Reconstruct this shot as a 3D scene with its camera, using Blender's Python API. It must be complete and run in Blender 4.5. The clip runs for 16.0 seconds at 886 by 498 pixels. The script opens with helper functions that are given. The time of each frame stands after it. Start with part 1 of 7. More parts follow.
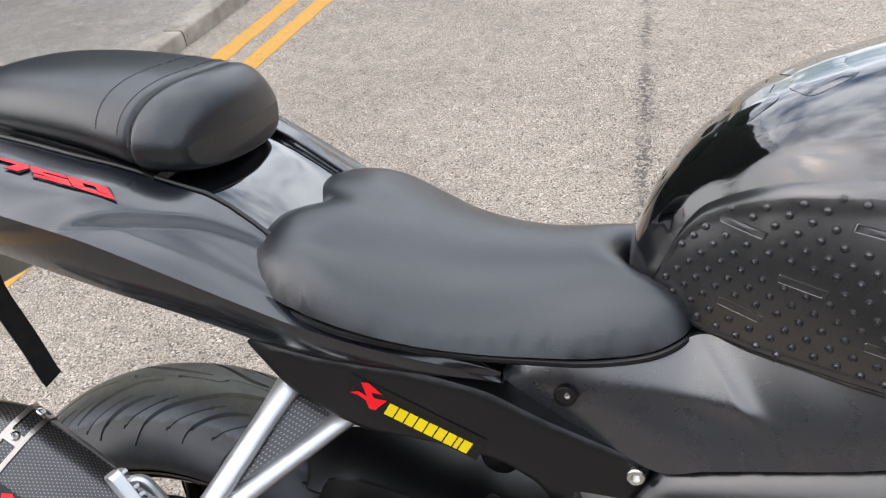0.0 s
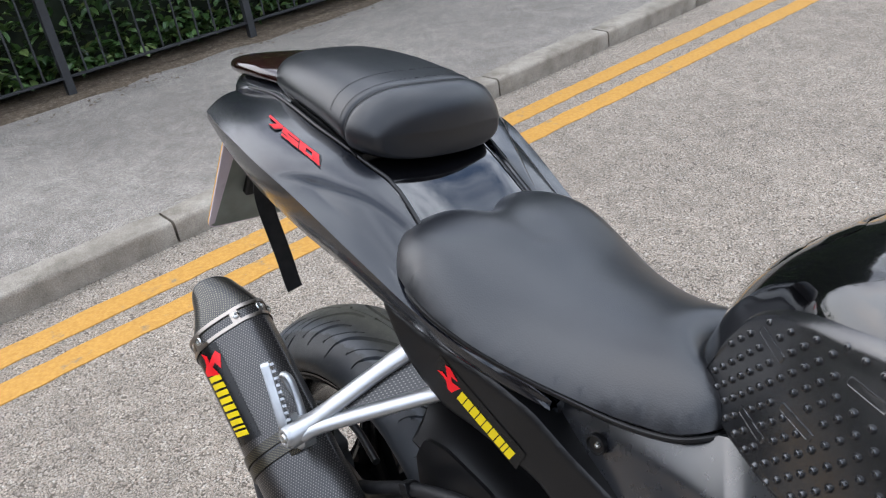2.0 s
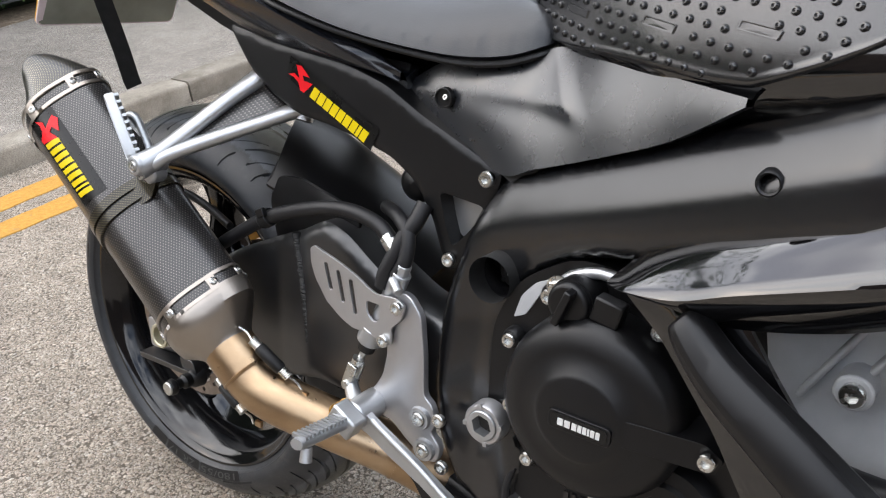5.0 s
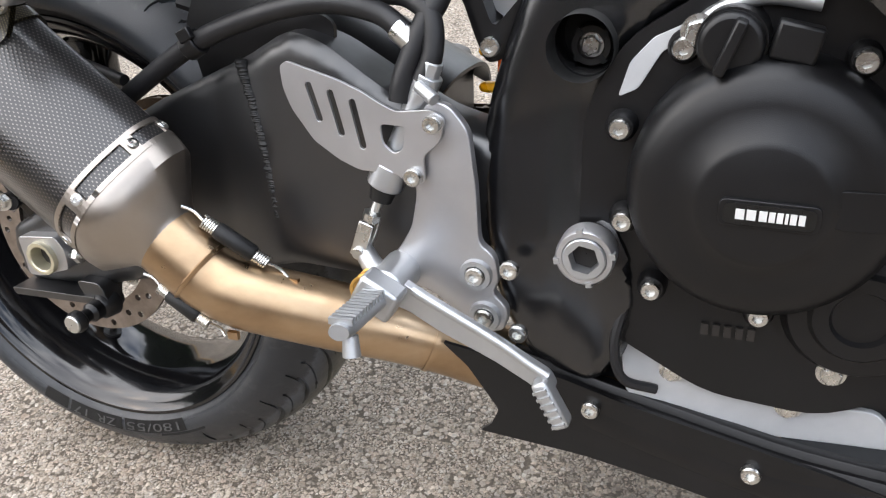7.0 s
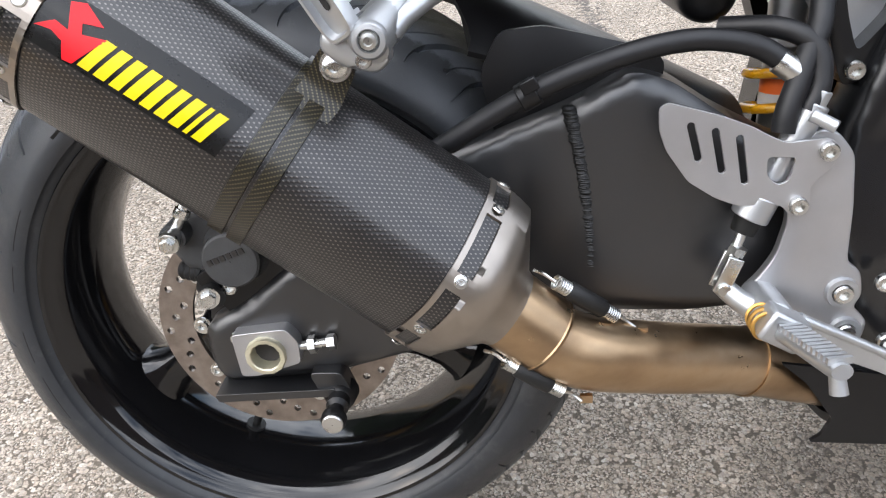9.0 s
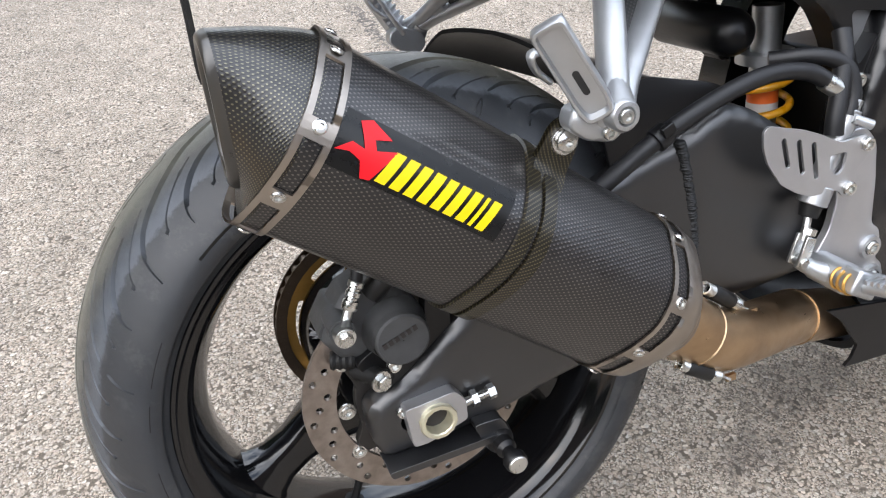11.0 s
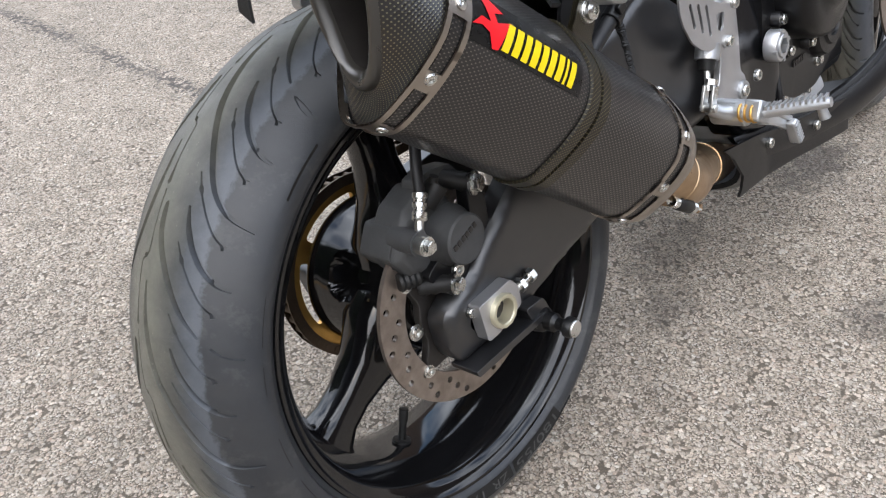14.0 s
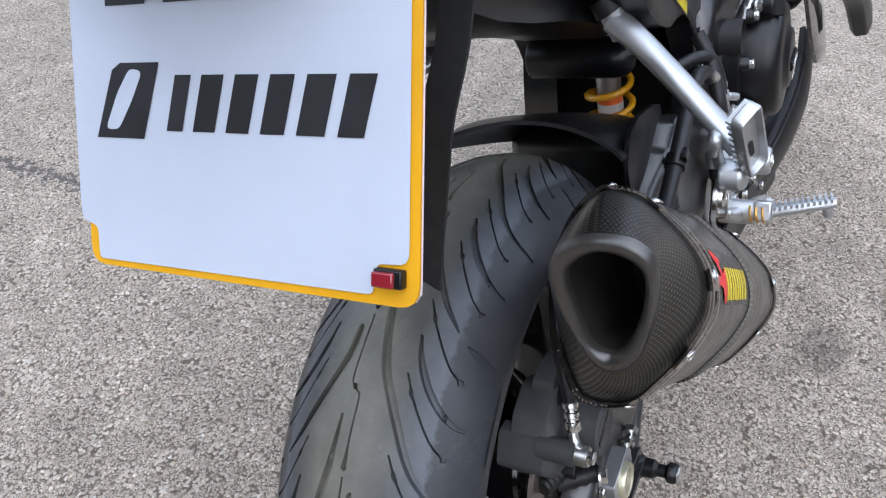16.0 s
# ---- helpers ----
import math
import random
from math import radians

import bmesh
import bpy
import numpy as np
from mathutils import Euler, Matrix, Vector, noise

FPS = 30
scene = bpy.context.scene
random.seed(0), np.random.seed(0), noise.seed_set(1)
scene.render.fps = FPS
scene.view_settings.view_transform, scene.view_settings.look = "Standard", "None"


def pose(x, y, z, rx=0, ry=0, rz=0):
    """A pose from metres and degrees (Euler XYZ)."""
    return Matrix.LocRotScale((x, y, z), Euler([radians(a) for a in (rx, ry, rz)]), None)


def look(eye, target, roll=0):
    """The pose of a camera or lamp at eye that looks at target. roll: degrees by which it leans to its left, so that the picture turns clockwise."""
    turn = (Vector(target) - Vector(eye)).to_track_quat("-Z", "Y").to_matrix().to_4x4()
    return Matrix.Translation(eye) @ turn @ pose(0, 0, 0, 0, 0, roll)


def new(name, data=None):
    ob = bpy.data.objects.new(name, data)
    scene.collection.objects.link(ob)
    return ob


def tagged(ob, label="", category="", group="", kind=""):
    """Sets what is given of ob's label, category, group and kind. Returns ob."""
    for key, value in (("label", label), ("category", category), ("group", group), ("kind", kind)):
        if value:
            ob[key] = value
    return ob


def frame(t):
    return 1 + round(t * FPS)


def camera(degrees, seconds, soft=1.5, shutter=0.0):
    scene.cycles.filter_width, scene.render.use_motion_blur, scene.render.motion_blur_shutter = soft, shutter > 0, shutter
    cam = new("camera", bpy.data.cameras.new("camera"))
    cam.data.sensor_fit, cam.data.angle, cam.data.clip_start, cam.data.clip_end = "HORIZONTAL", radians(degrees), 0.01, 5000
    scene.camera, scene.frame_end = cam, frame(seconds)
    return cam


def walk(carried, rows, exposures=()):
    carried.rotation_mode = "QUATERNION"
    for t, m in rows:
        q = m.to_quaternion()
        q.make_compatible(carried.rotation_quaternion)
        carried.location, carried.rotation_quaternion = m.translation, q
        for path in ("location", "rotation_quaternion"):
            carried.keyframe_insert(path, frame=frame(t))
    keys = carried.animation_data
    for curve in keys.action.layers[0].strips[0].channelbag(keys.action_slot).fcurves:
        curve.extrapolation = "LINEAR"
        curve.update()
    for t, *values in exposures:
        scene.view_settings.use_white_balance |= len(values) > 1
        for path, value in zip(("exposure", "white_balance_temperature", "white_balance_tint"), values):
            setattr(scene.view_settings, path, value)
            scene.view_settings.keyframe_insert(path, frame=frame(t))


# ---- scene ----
import collections

from mathutils.geometry import delaunay_2d_cdt

cam = camera(57.9, 16.0, soft=1.2)
PATH = [
    (0, (0.5386, -0.4656, 1.2109), (0.0147, 1.1202, 0.1107), -9.0),
    (0.5, (0.5812, -0.5262, 1.23), (-0.1807, 1.0171, 0.2114), -8.27),
    (1, (0.6526, -0.5246, 1.2454), (-0.3251, 0.9295, 0.2811), -7.85),
    (1.5, (0.7692, -0.4366, 1.2456), (-0.4298, 0.8478, 0.2902), -7.56),
    (2, (0.8226, -0.393, 1.2403), (-0.5448, 0.7017, 0.2748), -8.73),
    (2.5, (0.8235, -0.3885, 1.2365), (-0.6173, 0.6032, 0.2667), -9.86),
    (3, (0.8394, -0.3996, 1.2428), (-0.6042, 0.5963, 0.2814), -10.14),
    (3.5, (0.8655, -0.429, 1.2357), (-0.5409, 0.6254, 0.2816), -9.69),
    (4, (0.8831, -0.4625, 1.18), (-0.418, 0.7107, 0.2153), -7.86),
    (4.5, (0.9031, -0.5215, 1.055), (-0.2601, 0.7924, 0.0955), -5.56),
    (5, (0.9233, -0.5755, 0.9572), (-0.1567, 0.8066, -0.0038), -5.37),
    (5.2, (0.921, -0.59, 0.921), (-0.123, 0.814, -0.048), -5.3),
    (7.3, (0.582, -0.539, 0.772), (-0.006, 0.968, -0.405), -7.2),
    (7.5, (0.5225, -0.5631, 0.7748), (-0.0075, 0.9592, -0.4091), -6.84),
    (8, (0.3964, -0.6031, 0.789), (0.0219, 0.9554, -0.4073), -5.82),
    (8.5, (0.3036, -0.6183, 0.8068), (0.0594, 0.9727, -0.3802), -4.99),
    (9, (0.2079, -0.582, 0.8203), (0.0752, 1.0228, -0.3658), -4.69),
    (9.5, (0.1116, -0.5393, 0.8458), (0.1494, 1.055, -0.3612), -3.52),
    (10, (-0.0078, -0.5401, 0.8734), (0.2366, 1.0297, -0.3414), -2.37),
    (10.2, (-0.058, -0.546, 0.883), (0.278, 1.01, -0.328), -1.9),
    (12.3, (-0.221, -0.515, 0.905), (0.569, 0.917, -0.247), -3.9),
    (12.5, (-0.2361, -0.5078, 0.8969), (0.6041, 0.8992, -0.2497), -3.91),
    (13, (-0.3053, -0.5032, 0.8735), (0.6674, 0.8159, -0.2727), -3.6),
    (13.5, (-0.3901, -0.4942, 0.8537), (0.6875, 0.7403, -0.2929), -3.5),
    (14, (-0.4808, -0.461, 0.8456), (0.6827, 0.684, -0.31), -3.65),
    (14.5, (-0.5365, -0.4123, 0.8605), (0.6901, 0.6412, -0.3167), -4.42),
    (15, (-0.5339, -0.3095, 0.893), (0.7464, 0.6327, -0.3207), -3.88),
    (15.5, (-0.516, -0.2228, 0.9479), (0.8154, 0.6045, -0.2942), -1.83),
    (16, (-0.51, -0.111, 1.0012), (0.9046, 0.5613, -0.2426), -0.27),
]
EXPOSURE = [(0.0, 1.15, 6600, 10), (1.5, 0.93, 6250, 10), (3.5, 0.89, 6200, 10), (5.0, 1.11, 6700, 10), (7.5, 1.49, 6660, 10), (10.0, 1.45, 6500, 10), (13.0, 1.31, 6430, 10), (15.0, 1.16, 6450, 10), (15.5, 1.11, 6380, 10), (16.0, 0.96, 5950, 10)]
walk(cam, [(t, look(eye, target, roll)) for t, eye, target, roll in PATH], EXPOSURE)

# ---- light ----
world = bpy.data.worlds.new("sky")
scene.world = world
world.use_nodes = True
wn, wl = world.node_tree.nodes, world.node_tree.links
wn.clear()
w_out, w_bg = wn.new("ShaderNodeOutputWorld"), wn.new("ShaderNodeBackground")
w_sky = wn.new("ShaderNodeTexSky")
w_sky.sky_type, w_sky.sun_disc = "NISHITA", False
w_sky.sun_elevation, w_sky.sun_rotation = radians(40), radians(245)
w_sky.dust_density, w_sky.ozone_density = 2.0, 1.5
w_co, w_map = wn.new("ShaderNodeTexCoord"), wn.new("ShaderNodeMapping")
w_map.inputs["Scale"].default_value = (1.0, 1.0, 2.2)
w_noise, w_ramp, w_mix = wn.new("ShaderNodeTexNoise"), wn.new("ShaderNodeValToRGB"), wn.new("ShaderNodeMix")
w_noise.inputs["Scale"].default_value, w_noise.inputs["Detail"].default_value = 2.6, 9.0
w_noise.inputs["Roughness"].default_value = 0.58
w_ramp.color_ramp.elements[0].position, w_ramp.color_ramp.elements[1].position = 0.36, 0.60
w_mix.data_type = "RGBA"
w_mix.inputs["B"].default_value = (10.9, 11.5, 12.6, 1)
wl.new(w_co.outputs["Generated"], w_map.inputs["Vector"])
wl.new(w_map.outputs["Vector"], w_noise.inputs["Vector"])
wl.new(w_noise.outputs["Fac"], w_ramp.inputs["Fac"])
wl.new(w_ramp.outputs["Color"], w_mix.inputs["Factor"])
wl.new(w_sky.outputs["Color"], w_mix.inputs["A"])
w_sep, w_up, w_gain, w_mul = wn.new("ShaderNodeSeparateXYZ"), wn.new("ShaderNodeMath"), wn.new("ShaderNodeMath"), wn.new("ShaderNodeVectorMath")
w_up.operation, w_gain.operation, w_mul.operation = "MAXIMUM", "MULTIPLY_ADD", "SCALE"
w_up.inputs[1].default_value = 0.0
w_gain.inputs[1].default_value, w_gain.inputs[2].default_value = 0.75, 0.58
wl.new(w_co.outputs["Generated"], w_sep.inputs[0])
wl.new(w_sep.outputs["Z"], w_up.inputs[0])
wl.new(w_up.outputs[0], w_gain.inputs[0])
wl.new(w_mix.outputs["Result"], w_mul.inputs[0])
wl.new(w_gain.outputs[0], w_mul.inputs["Scale"])
wl.new(w_mul.outputs["Vector"], w_bg.inputs["Color"])
w_bg.inputs["Strength"].default_value = 0.15
wl.new(w_bg.outputs["Background"], w_out.inputs["Surface"])

sun = new("sun", bpy.data.lights.new("sun", "SUN"))
sun.data.energy, sun.data.angle, sun.data.color = 0.9, radians(100), (1.0, 0.93, 0.84)
sun.matrix_world = look((-4.5, -2.1, 4.2), (0, 0, 0))

# ---- materials ----
class Mat:
    """A small builder of node materials on the Principled shader."""

    def __init__(self, name, colour=(0.5, 0.5, 0.5), rough=0.5, metal=0.0, coat=0.0, spec=0.5):
        self.m = bpy.data.materials.new(name)
        self.m.use_nodes = True
        self.t = self.m.node_tree
        self.b = self.t.nodes["Principled BSDF"]
        self.set("Base Color", (*colour, 1))
        self.set("Roughness", rough)
        self.set("Metallic", metal)
        self.set("Coat Weight", coat)
        self.set("Coat Roughness", 0.04)
        self.set("Specular IOR Level", spec)
        self.co = self.node("ShaderNodeTexCoord")

    def node(self, kind, **ins):
        n = self.t.nodes.new(kind)
        for k, v in ins.items():
            n.inputs[k.replace("_", " ")].default_value = v
        return n

    def link(self, a, b):
        self.t.links.new(a, b)

    def set(self, key, value):
        if isinstance(value, bpy.types.NodeSocket):
            self.link(value, self.b.inputs[key])
        else:
            self.b.inputs[key].default_value = value

    def noise(self, scale, detail=4.0, rough=0.55, space="Object", stretch=None):
        n = self.node("ShaderNodeTexNoise", Scale=scale, Detail=detail, Roughness=rough)
        src = self.co.outputs[space]
        if stretch:
            mp = self.node("ShaderNodeMapping")
            mp.inputs["Scale"].default_value = stretch
            self.link(src, mp.inputs["Vector"])
            src = mp.outputs["Vector"]
        self.link(src, n.inputs["Vector"])
        return n.outputs["Fac"]

    def voronoi(self, scale, feature="F1", out="Distance", space="Object", rand=1.0):
        n = self.node("ShaderNodeTexVoronoi", Scale=scale, Randomness=rand)
        n.feature = feature
        self.link(self.co.outputs[space], n.inputs["Vector"])
        return n.outputs[out]

    def ramp(self, fac, *stops):
        n = self.node("ShaderNodeValToRGB")
        e = n.color_ramp.elements
        while len(e) < len(stops):
            e.new(0.5)
        for el, (p, c) in zip(e, stops):
            el.position, el.color = p, (*c, 1) if isinstance(c, tuple) else (c, c, c, 1)
        self.link(fac, n.inputs["Fac"])
        return n.outputs["Color"]

    def mix(self, fac, a, b, blend="MIX"):
        n = self.node("ShaderNodeMix")
        n.data_type, n.blend_type = "RGBA", blend
        for key, v in (("Factor", fac), ("A", a), ("B", b)):
            if isinstance(v, bpy.types.NodeSocket):
                self.link(v, n.inputs[key])
            else:
                n.inputs[key].default_value = v if key == "Factor" else (*v, 1)
        return n.outputs["Result"]

    def math(self, op, a, b=0.0, c=0.0, clamp=False):
        n = self.node("ShaderNodeMath")
        n.operation, n.use_clamp = op, clamp
        for i, v in enumerate((a, b, c)):
            if isinstance(v, bpy.types.NodeSocket):
                self.link(v, n.inputs[i])
            else:
                n.inputs[i].default_value = v
        return n.outputs[0]

    def bump(self, height, strength=0.2, dist=0.001, after=None):
        n = self.node("ShaderNodeBump", Strength=strength, Distance=dist)
        self.link(height, n.inputs["Height"])
        if after is not None:
            self.link(after, n.inputs["Normal"])
        self.set("Normal", n.outputs["Normal"])
        return n.outputs["Normal"]


def worn(name, colour, rough, metal=0.0, coat=0.0, vary=0.25, grain=900.0, bump=0.08, spread=0.12, spec=0.5):
    """A surface with broad dirt, fine grain and uneven gloss."""
    m = Mat(name, colour, rough, metal, coat, spec)
    broad, fine = m.noise(14.0, 5.0), m.noise(grain, 2.0)
    dark, light = tuple(c * (1 - vary) for c in colour), tuple(min(1, c * (1 + vary)) for c in colour)
    m.set("Base Color", m.ramp(broad, (0.3, dark), (0.7, light)))
    m.set("Roughness", m.ramp(m.noise(45.0, 6.0), (0.3, max(0.02, rough - spread)), (0.75, min(1, rough + spread))))
    if bump:
        m.bump(fine, bump, 0.0006)
    return m.m


def carbon(name, tint, pitch=0.0030, tall=0.62, tight=0.50):
    """Woven carbon under lacquer: rows of small bright ticks on a dark ground, laid by the part's own map in metres."""
    m = Mat(name, (0.02, 0.02, 0.02), 0.35, 0.0, 0.35)
    sep = m.node("ShaderNodeSeparateXYZ")
    m.link(m.co.outputs["UV"], sep.inputs[0])
    k = math.pi / pitch
    a = m.math("SINE", m.math("MULTIPLY", sep.outputs[0], k))
    b = m.math("SINE", m.math("MULTIPLY", sep.outputs[1], k / tall))
    weave = m.math("MULTIPLY", a, b)
    tick = m.ramp(weave, (tight, 0.0), (tight + 0.25, 1.0))
    patch = m.noise(30.0, 3.0)
    lo = m.mix(patch, (0.004, 0.004, 0.004), (0.009, 0.008, 0.008))
    hi = m.mix(patch, tuple(c * 0.8 for c in tint), tuple(min(1, c * 1.25) for c in tint))
    m.set("Base Color", m.mix(tick, lo, hi))
    m.set("Roughness", m.ramp(m.noise(60.0, 4.0), (0.3, 0.30), (0.7, 0.42)))
    m.set("Metallic", m.math("MULTIPLY", tick, 0.85))
    m.bump(weave, 0.3, 0.0003)
    m.set("Coat Roughness", 0.16)
    return m.m


def vinyl(name, colour):
    m = Mat(name, colour, 0.40, spec=0.55)
    cells, broad = m.voronoi(620.0), m.noise(9.0, 5.0)
    m.set("Base Color", m.ramp(broad, (0.3, tuple(c * 0.8 for c in colour)), (0.7, tuple(c * 1.25 for c in colour))))
    m.set("Roughness", m.ramp(m.noise(22.0, 6.0), (0.3, 0.30), (0.75, 0.35)))
    soft = m.bump(m.noise(18.0, 3.0), 0.12, 0.004)
    m.bump(cells, 0.22, 0.0004, soft)
    return m.m


def road_mat(name, chips, base, scale=150.0, dirt=0.3):
    """Rolled stone chips of two sizes and several hues in dark binder, with broad wear, stains and light grit."""
    m = Mat(name, base, 0.9, spec=0.25)
    stir = m.node("ShaderNodeTexNoise", Scale=scale * 0.8, Detail=4.0)
    m.link(m.co.outputs["Object"], stir.inputs["Vector"])
    bend = m.node("ShaderNodeVectorMath")
    bend.operation = "MULTIPLY_ADD"
    bend.inputs[1].default_value = (1.5 / scale,) * 3
    m.link(stir.outputs["Color"], bend.inputs[0])
    m.link(m.co.outputs["Object"], bend.inputs[2])

    def stones(size):
        n = m.node("ShaderNodeTexVoronoi", Scale=size)
        m.link(bend.outputs["Vector"], n.inputs["Vector"])
        sep = m.node("ShaderNodeSeparateColor")
        m.link(n.outputs["Color"], sep.inputs[0])
        tone = m.ramp(sep.outputs[0], (0.0, chips[0]), (0.25, chips[1]), (0.55, chips[2]), (0.85, chips[3]), (1.0, chips[4]))
        hue = m.ramp(sep.outputs[1], (0.0, (1.04, 0.99, 0.96)), (0.45, (1.0, 1.0, 1.0)), (0.75, (0.95, 1.0, 1.06)), (1.0, (1.07, 0.975, 0.94)))
        tone = m.mix(1.0, tone, hue, "MULTIPLY")
        gap = m.ramp(n.outputs["Distance"], (0.50, 0.0), (0.66, 1.0))
        return m.mix(gap, tone, tuple(c * 0.56 for c in base)), n.outputs["Distance"]

    big, far_big = stones(scale * 1.12)
    small, far_small = stones(scale * 2.1)
    which = m.ramp(m.noise(scale * 0.22, 3.0), (0.44, 0.0), (0.56, 1.0))
    col = m.mix(which, big, small)
    fine = m.noise(scale * 2.6, 3.0)
    col = m.mix(0.55, col, m.ramp(fine, (0.3, 0.26), (0.72, 0.78)), "OVERLAY")
    broad = m.ramp(m.noise(0.9, 7.0, 0.62), (0.30, 1.0 - dirt), (0.70, 1.0 + dirt * 0.25))
    col = m.mix(1.0, col, broad, "MULTIPLY")
    mid = m.ramp(m.noise(11.0, 6.0, 0.7), (0.32, 0.80), (0.68, 1.12))
    col = m.mix(1.0, col, mid, "MULTIPLY")
    speck = m.ramp(m.voronoi(31.0), (0.0, 1.0), (0.05, 0.0))
    col = m.mix(m.math("MULTIPLY", speck, 0.6), col, (0.52, 0.49, 0.44))
    pit = m.ramp(m.noise(scale * 0.5, 5.0, 0.75), (0.33, 1.0), (0.40, 0.0))
    col = m.mix(m.math("MULTIPLY", pit, 0.45), col, tuple(c * 0.35 for c in base))
    m.set("Base Color", col)
    low = m.mix(which, far_big, far_small)
    h = m.math("SUBTRACT", m.math("MULTIPLY", fine, 0.6), low)
    m.bump(h, 0.7, 0.003)
    return m


M = {}
M["vinyl"] = vinyl("black_vinyl", (0.0085, 0.0093, 0.0114))
M["gloss"] = worn("gloss_black_paint", (0.0025, 0.0025, 0.003), 0.08, 0.0, 1.0, 0.2, 300.0, 0.0, 0.04)
M["satin"] = worn("satin_black_paint", (0.007, 0.008, 0.011), 0.24, 0.0, 0.55, 0.2, 1400.0, 0.0, 0.015, 0.4)
M["satin"].node_tree.nodes["Principled BSDF"].inputs["Coat Roughness"].default_value = 0.11
M["side"] = worn("satin_grey_side_paint", (0.0115, 0.0125, 0.0155), 0.28, 0.0, 0.0, 0.15, 1400.0, 0.0, 0.015, 1.0)
M["frame"] = worn("satin_black_frame_paint", (0.0045, 0.0047, 0.0055), 0.25, 0.0, 0.0, 0.25, 1600.0, 0.02, 0.015, 0.72)
M["plastic"] = worn("matt_black_plastic", (0.0045, 0.0045, 0.005), 0.36, 0.0, 0.0, 0.3, 1500.0, 0.08, 0.03, 0.34)
M["cover"] = worn("textured_black_cover", (0.0045, 0.0045, 0.005), 0.34, 0.0, 0.0, 0.2, 2200.0, 0.20, 0.03, 0.31)
M["pad"] = worn("studded_black_rubber", (0.0075, 0.0078, 0.0088), 0.24, 0.0, 0.0, 0.2, 1800.0, 0.06, 0.02, 1.0)
M["swingarm"] = worn("black_swingarm_paint", (0.0055, 0.0056, 0.0066), 0.38, 0.0, 0.0, 0.30, 700.0, 0.04, 0.04, 1.0)
M["rubber"] = worn("black_rubber", (0.008, 0.008, 0.008), 0.52, 0.0, 0.0, 0.3, 800.0, 0.15, 0.08, 0.3)
M["figure"] = worn("scuffed_grey_rubber", (0.055, 0.055, 0.054), 0.6, bump=0.1, spec=0.3)
M["silver"] = worn("silver_cast_aluminium", (0.42, 0.43, 0.44), 0.40, 0.85, 0.0, 0.12, 1500.0, 0.12, 0.08)
M["polish"] = worn("brushed_aluminium_plate", (0.42, 0.42, 0.43), 0.38, 0.85, 0.0, 0.08, 2500.0, 0.06, 0.06)
M["steel"] = worn("zinc_plated_steel", (0.58, 0.58, 0.56), 0.30, 1.0, 0.0, 0.2, 900.0, 0.10, 0.10)
M["band"] = worn("satin_titanium", (0.34, 0.305, 0.27), 0.36, 1.0, 0.0, 0.12, 1300.0, 0.08, 0.08)
M["thread"] = worn("black_thread", (0.012, 0.012, 0.013), 0.6, bump=0.0)
# near-black that stands in for shade in gaps, slots and holes; also the piping
M["dark"] = worn("piping_and_recess_shade", (0.006, 0.006, 0.006), 0.7, bump=0.0)
M["soot"] = worn("sooty_metal", (0.030, 0.027, 0.025), 0.55, 0.5, 0.0, 0.4, 300.0, 0.15)
M["lip"] = worn("satin_dark_lip", (0.024, 0.022, 0.019), 0.33, 0.0, 0.0, 0.25, 900.0, 0.06, 0.06, 0.75)
M["cast"] = worn("pale_cast_alloy", (0.40, 0.41, 0.42), 0.50, 0.25, 0.0, 0.14, 700.0, 0.25, 0.08)
M["caliper"] = worn("dusty_grey_caliper", (0.048, 0.049, 0.050), 0.60, 0.1, 0.0, 0.45, 500.0, 0.2, 0.12, 0.3)
M["hose"] = worn("black_hose_rubber", (0.008, 0.008, 0.009), 0.48, 0.0, 0.0, 0.2, 900.0, 0.1, 0.1, 0.35)
M["chain"] = worn("oily_steel_chain", (0.10, 0.075, 0.055), 0.45, 0.9, 0.0, 0.5, 300.0, 0.2)
M["nut"] = worn("yellowed_zinc", (0.50, 0.47, 0.35), 0.42, 0.7, 0.0, 0.25, 500.0, 0.15)
M["gold"] = worn("worn_gold_anodised", (0.52, 0.30, 0.08), 0.42, 0.85, 0.0, 0.4, 200.0, 0.15)
M["yellow"] = worn("yellow_spring_paint", (0.70, 0.33, 0.008), 0.30, 0.0, 0.3, 0.12, 400.0, 0.03)
M["white"] = worn("white_label", (0.50, 0.50, 0.49), 0.5, bump=0.0, vary=0.05)
M["orange"] = worn("orange_label", (0.75, 0.14, 0.02), 0.5, bump=0.0, vary=0.08)
M["red"] = worn("red_vinyl_film", (0.60, 0.006, 0.012), 0.40, bump=0.0, vary=0.06, spec=0.3)
M["lemon"] = worn("yellow_vinyl_film", (0.60, 0.46, 0.004), 0.40, bump=0.0, vary=0.05, spec=0.3)
M["film"] = worn("black_vinyl_film", (0.005, 0.005, 0.005), 0.30, bump=0.0, spec=0.3)
M["ink"] = worn("black_print", (0.012, 0.012, 0.014), 0.5, bump=0.0)
M["plate"] = worn("white_reflective_plate", (0.42, 0.455, 0.53), 0.42, 0.0, 0.1, 0.03, 600.0, 0.02)
M["plate_edge"] = worn("yellow_plate_edge", (0.60, 0.30, 0.006), 0.45, bump=0.0, vary=0.06, spec=0.3)
M["plate_rim"] = worn("pale_plastic_edge", (0.72, 0.62, 0.65), 0.35, bump=0.0, vary=0.10)
M["red_lamp"] = worn("red_lamp_plastic", (0.20, 0.012, 0.02), 0.15, 0.0, 0.6, 0.2, 300.0, 0.0, 0.03)
M["plate_back"] = worn("grey_green_plate_back", (0.25, 0.26, 0.22), 0.55, bump=0.03)
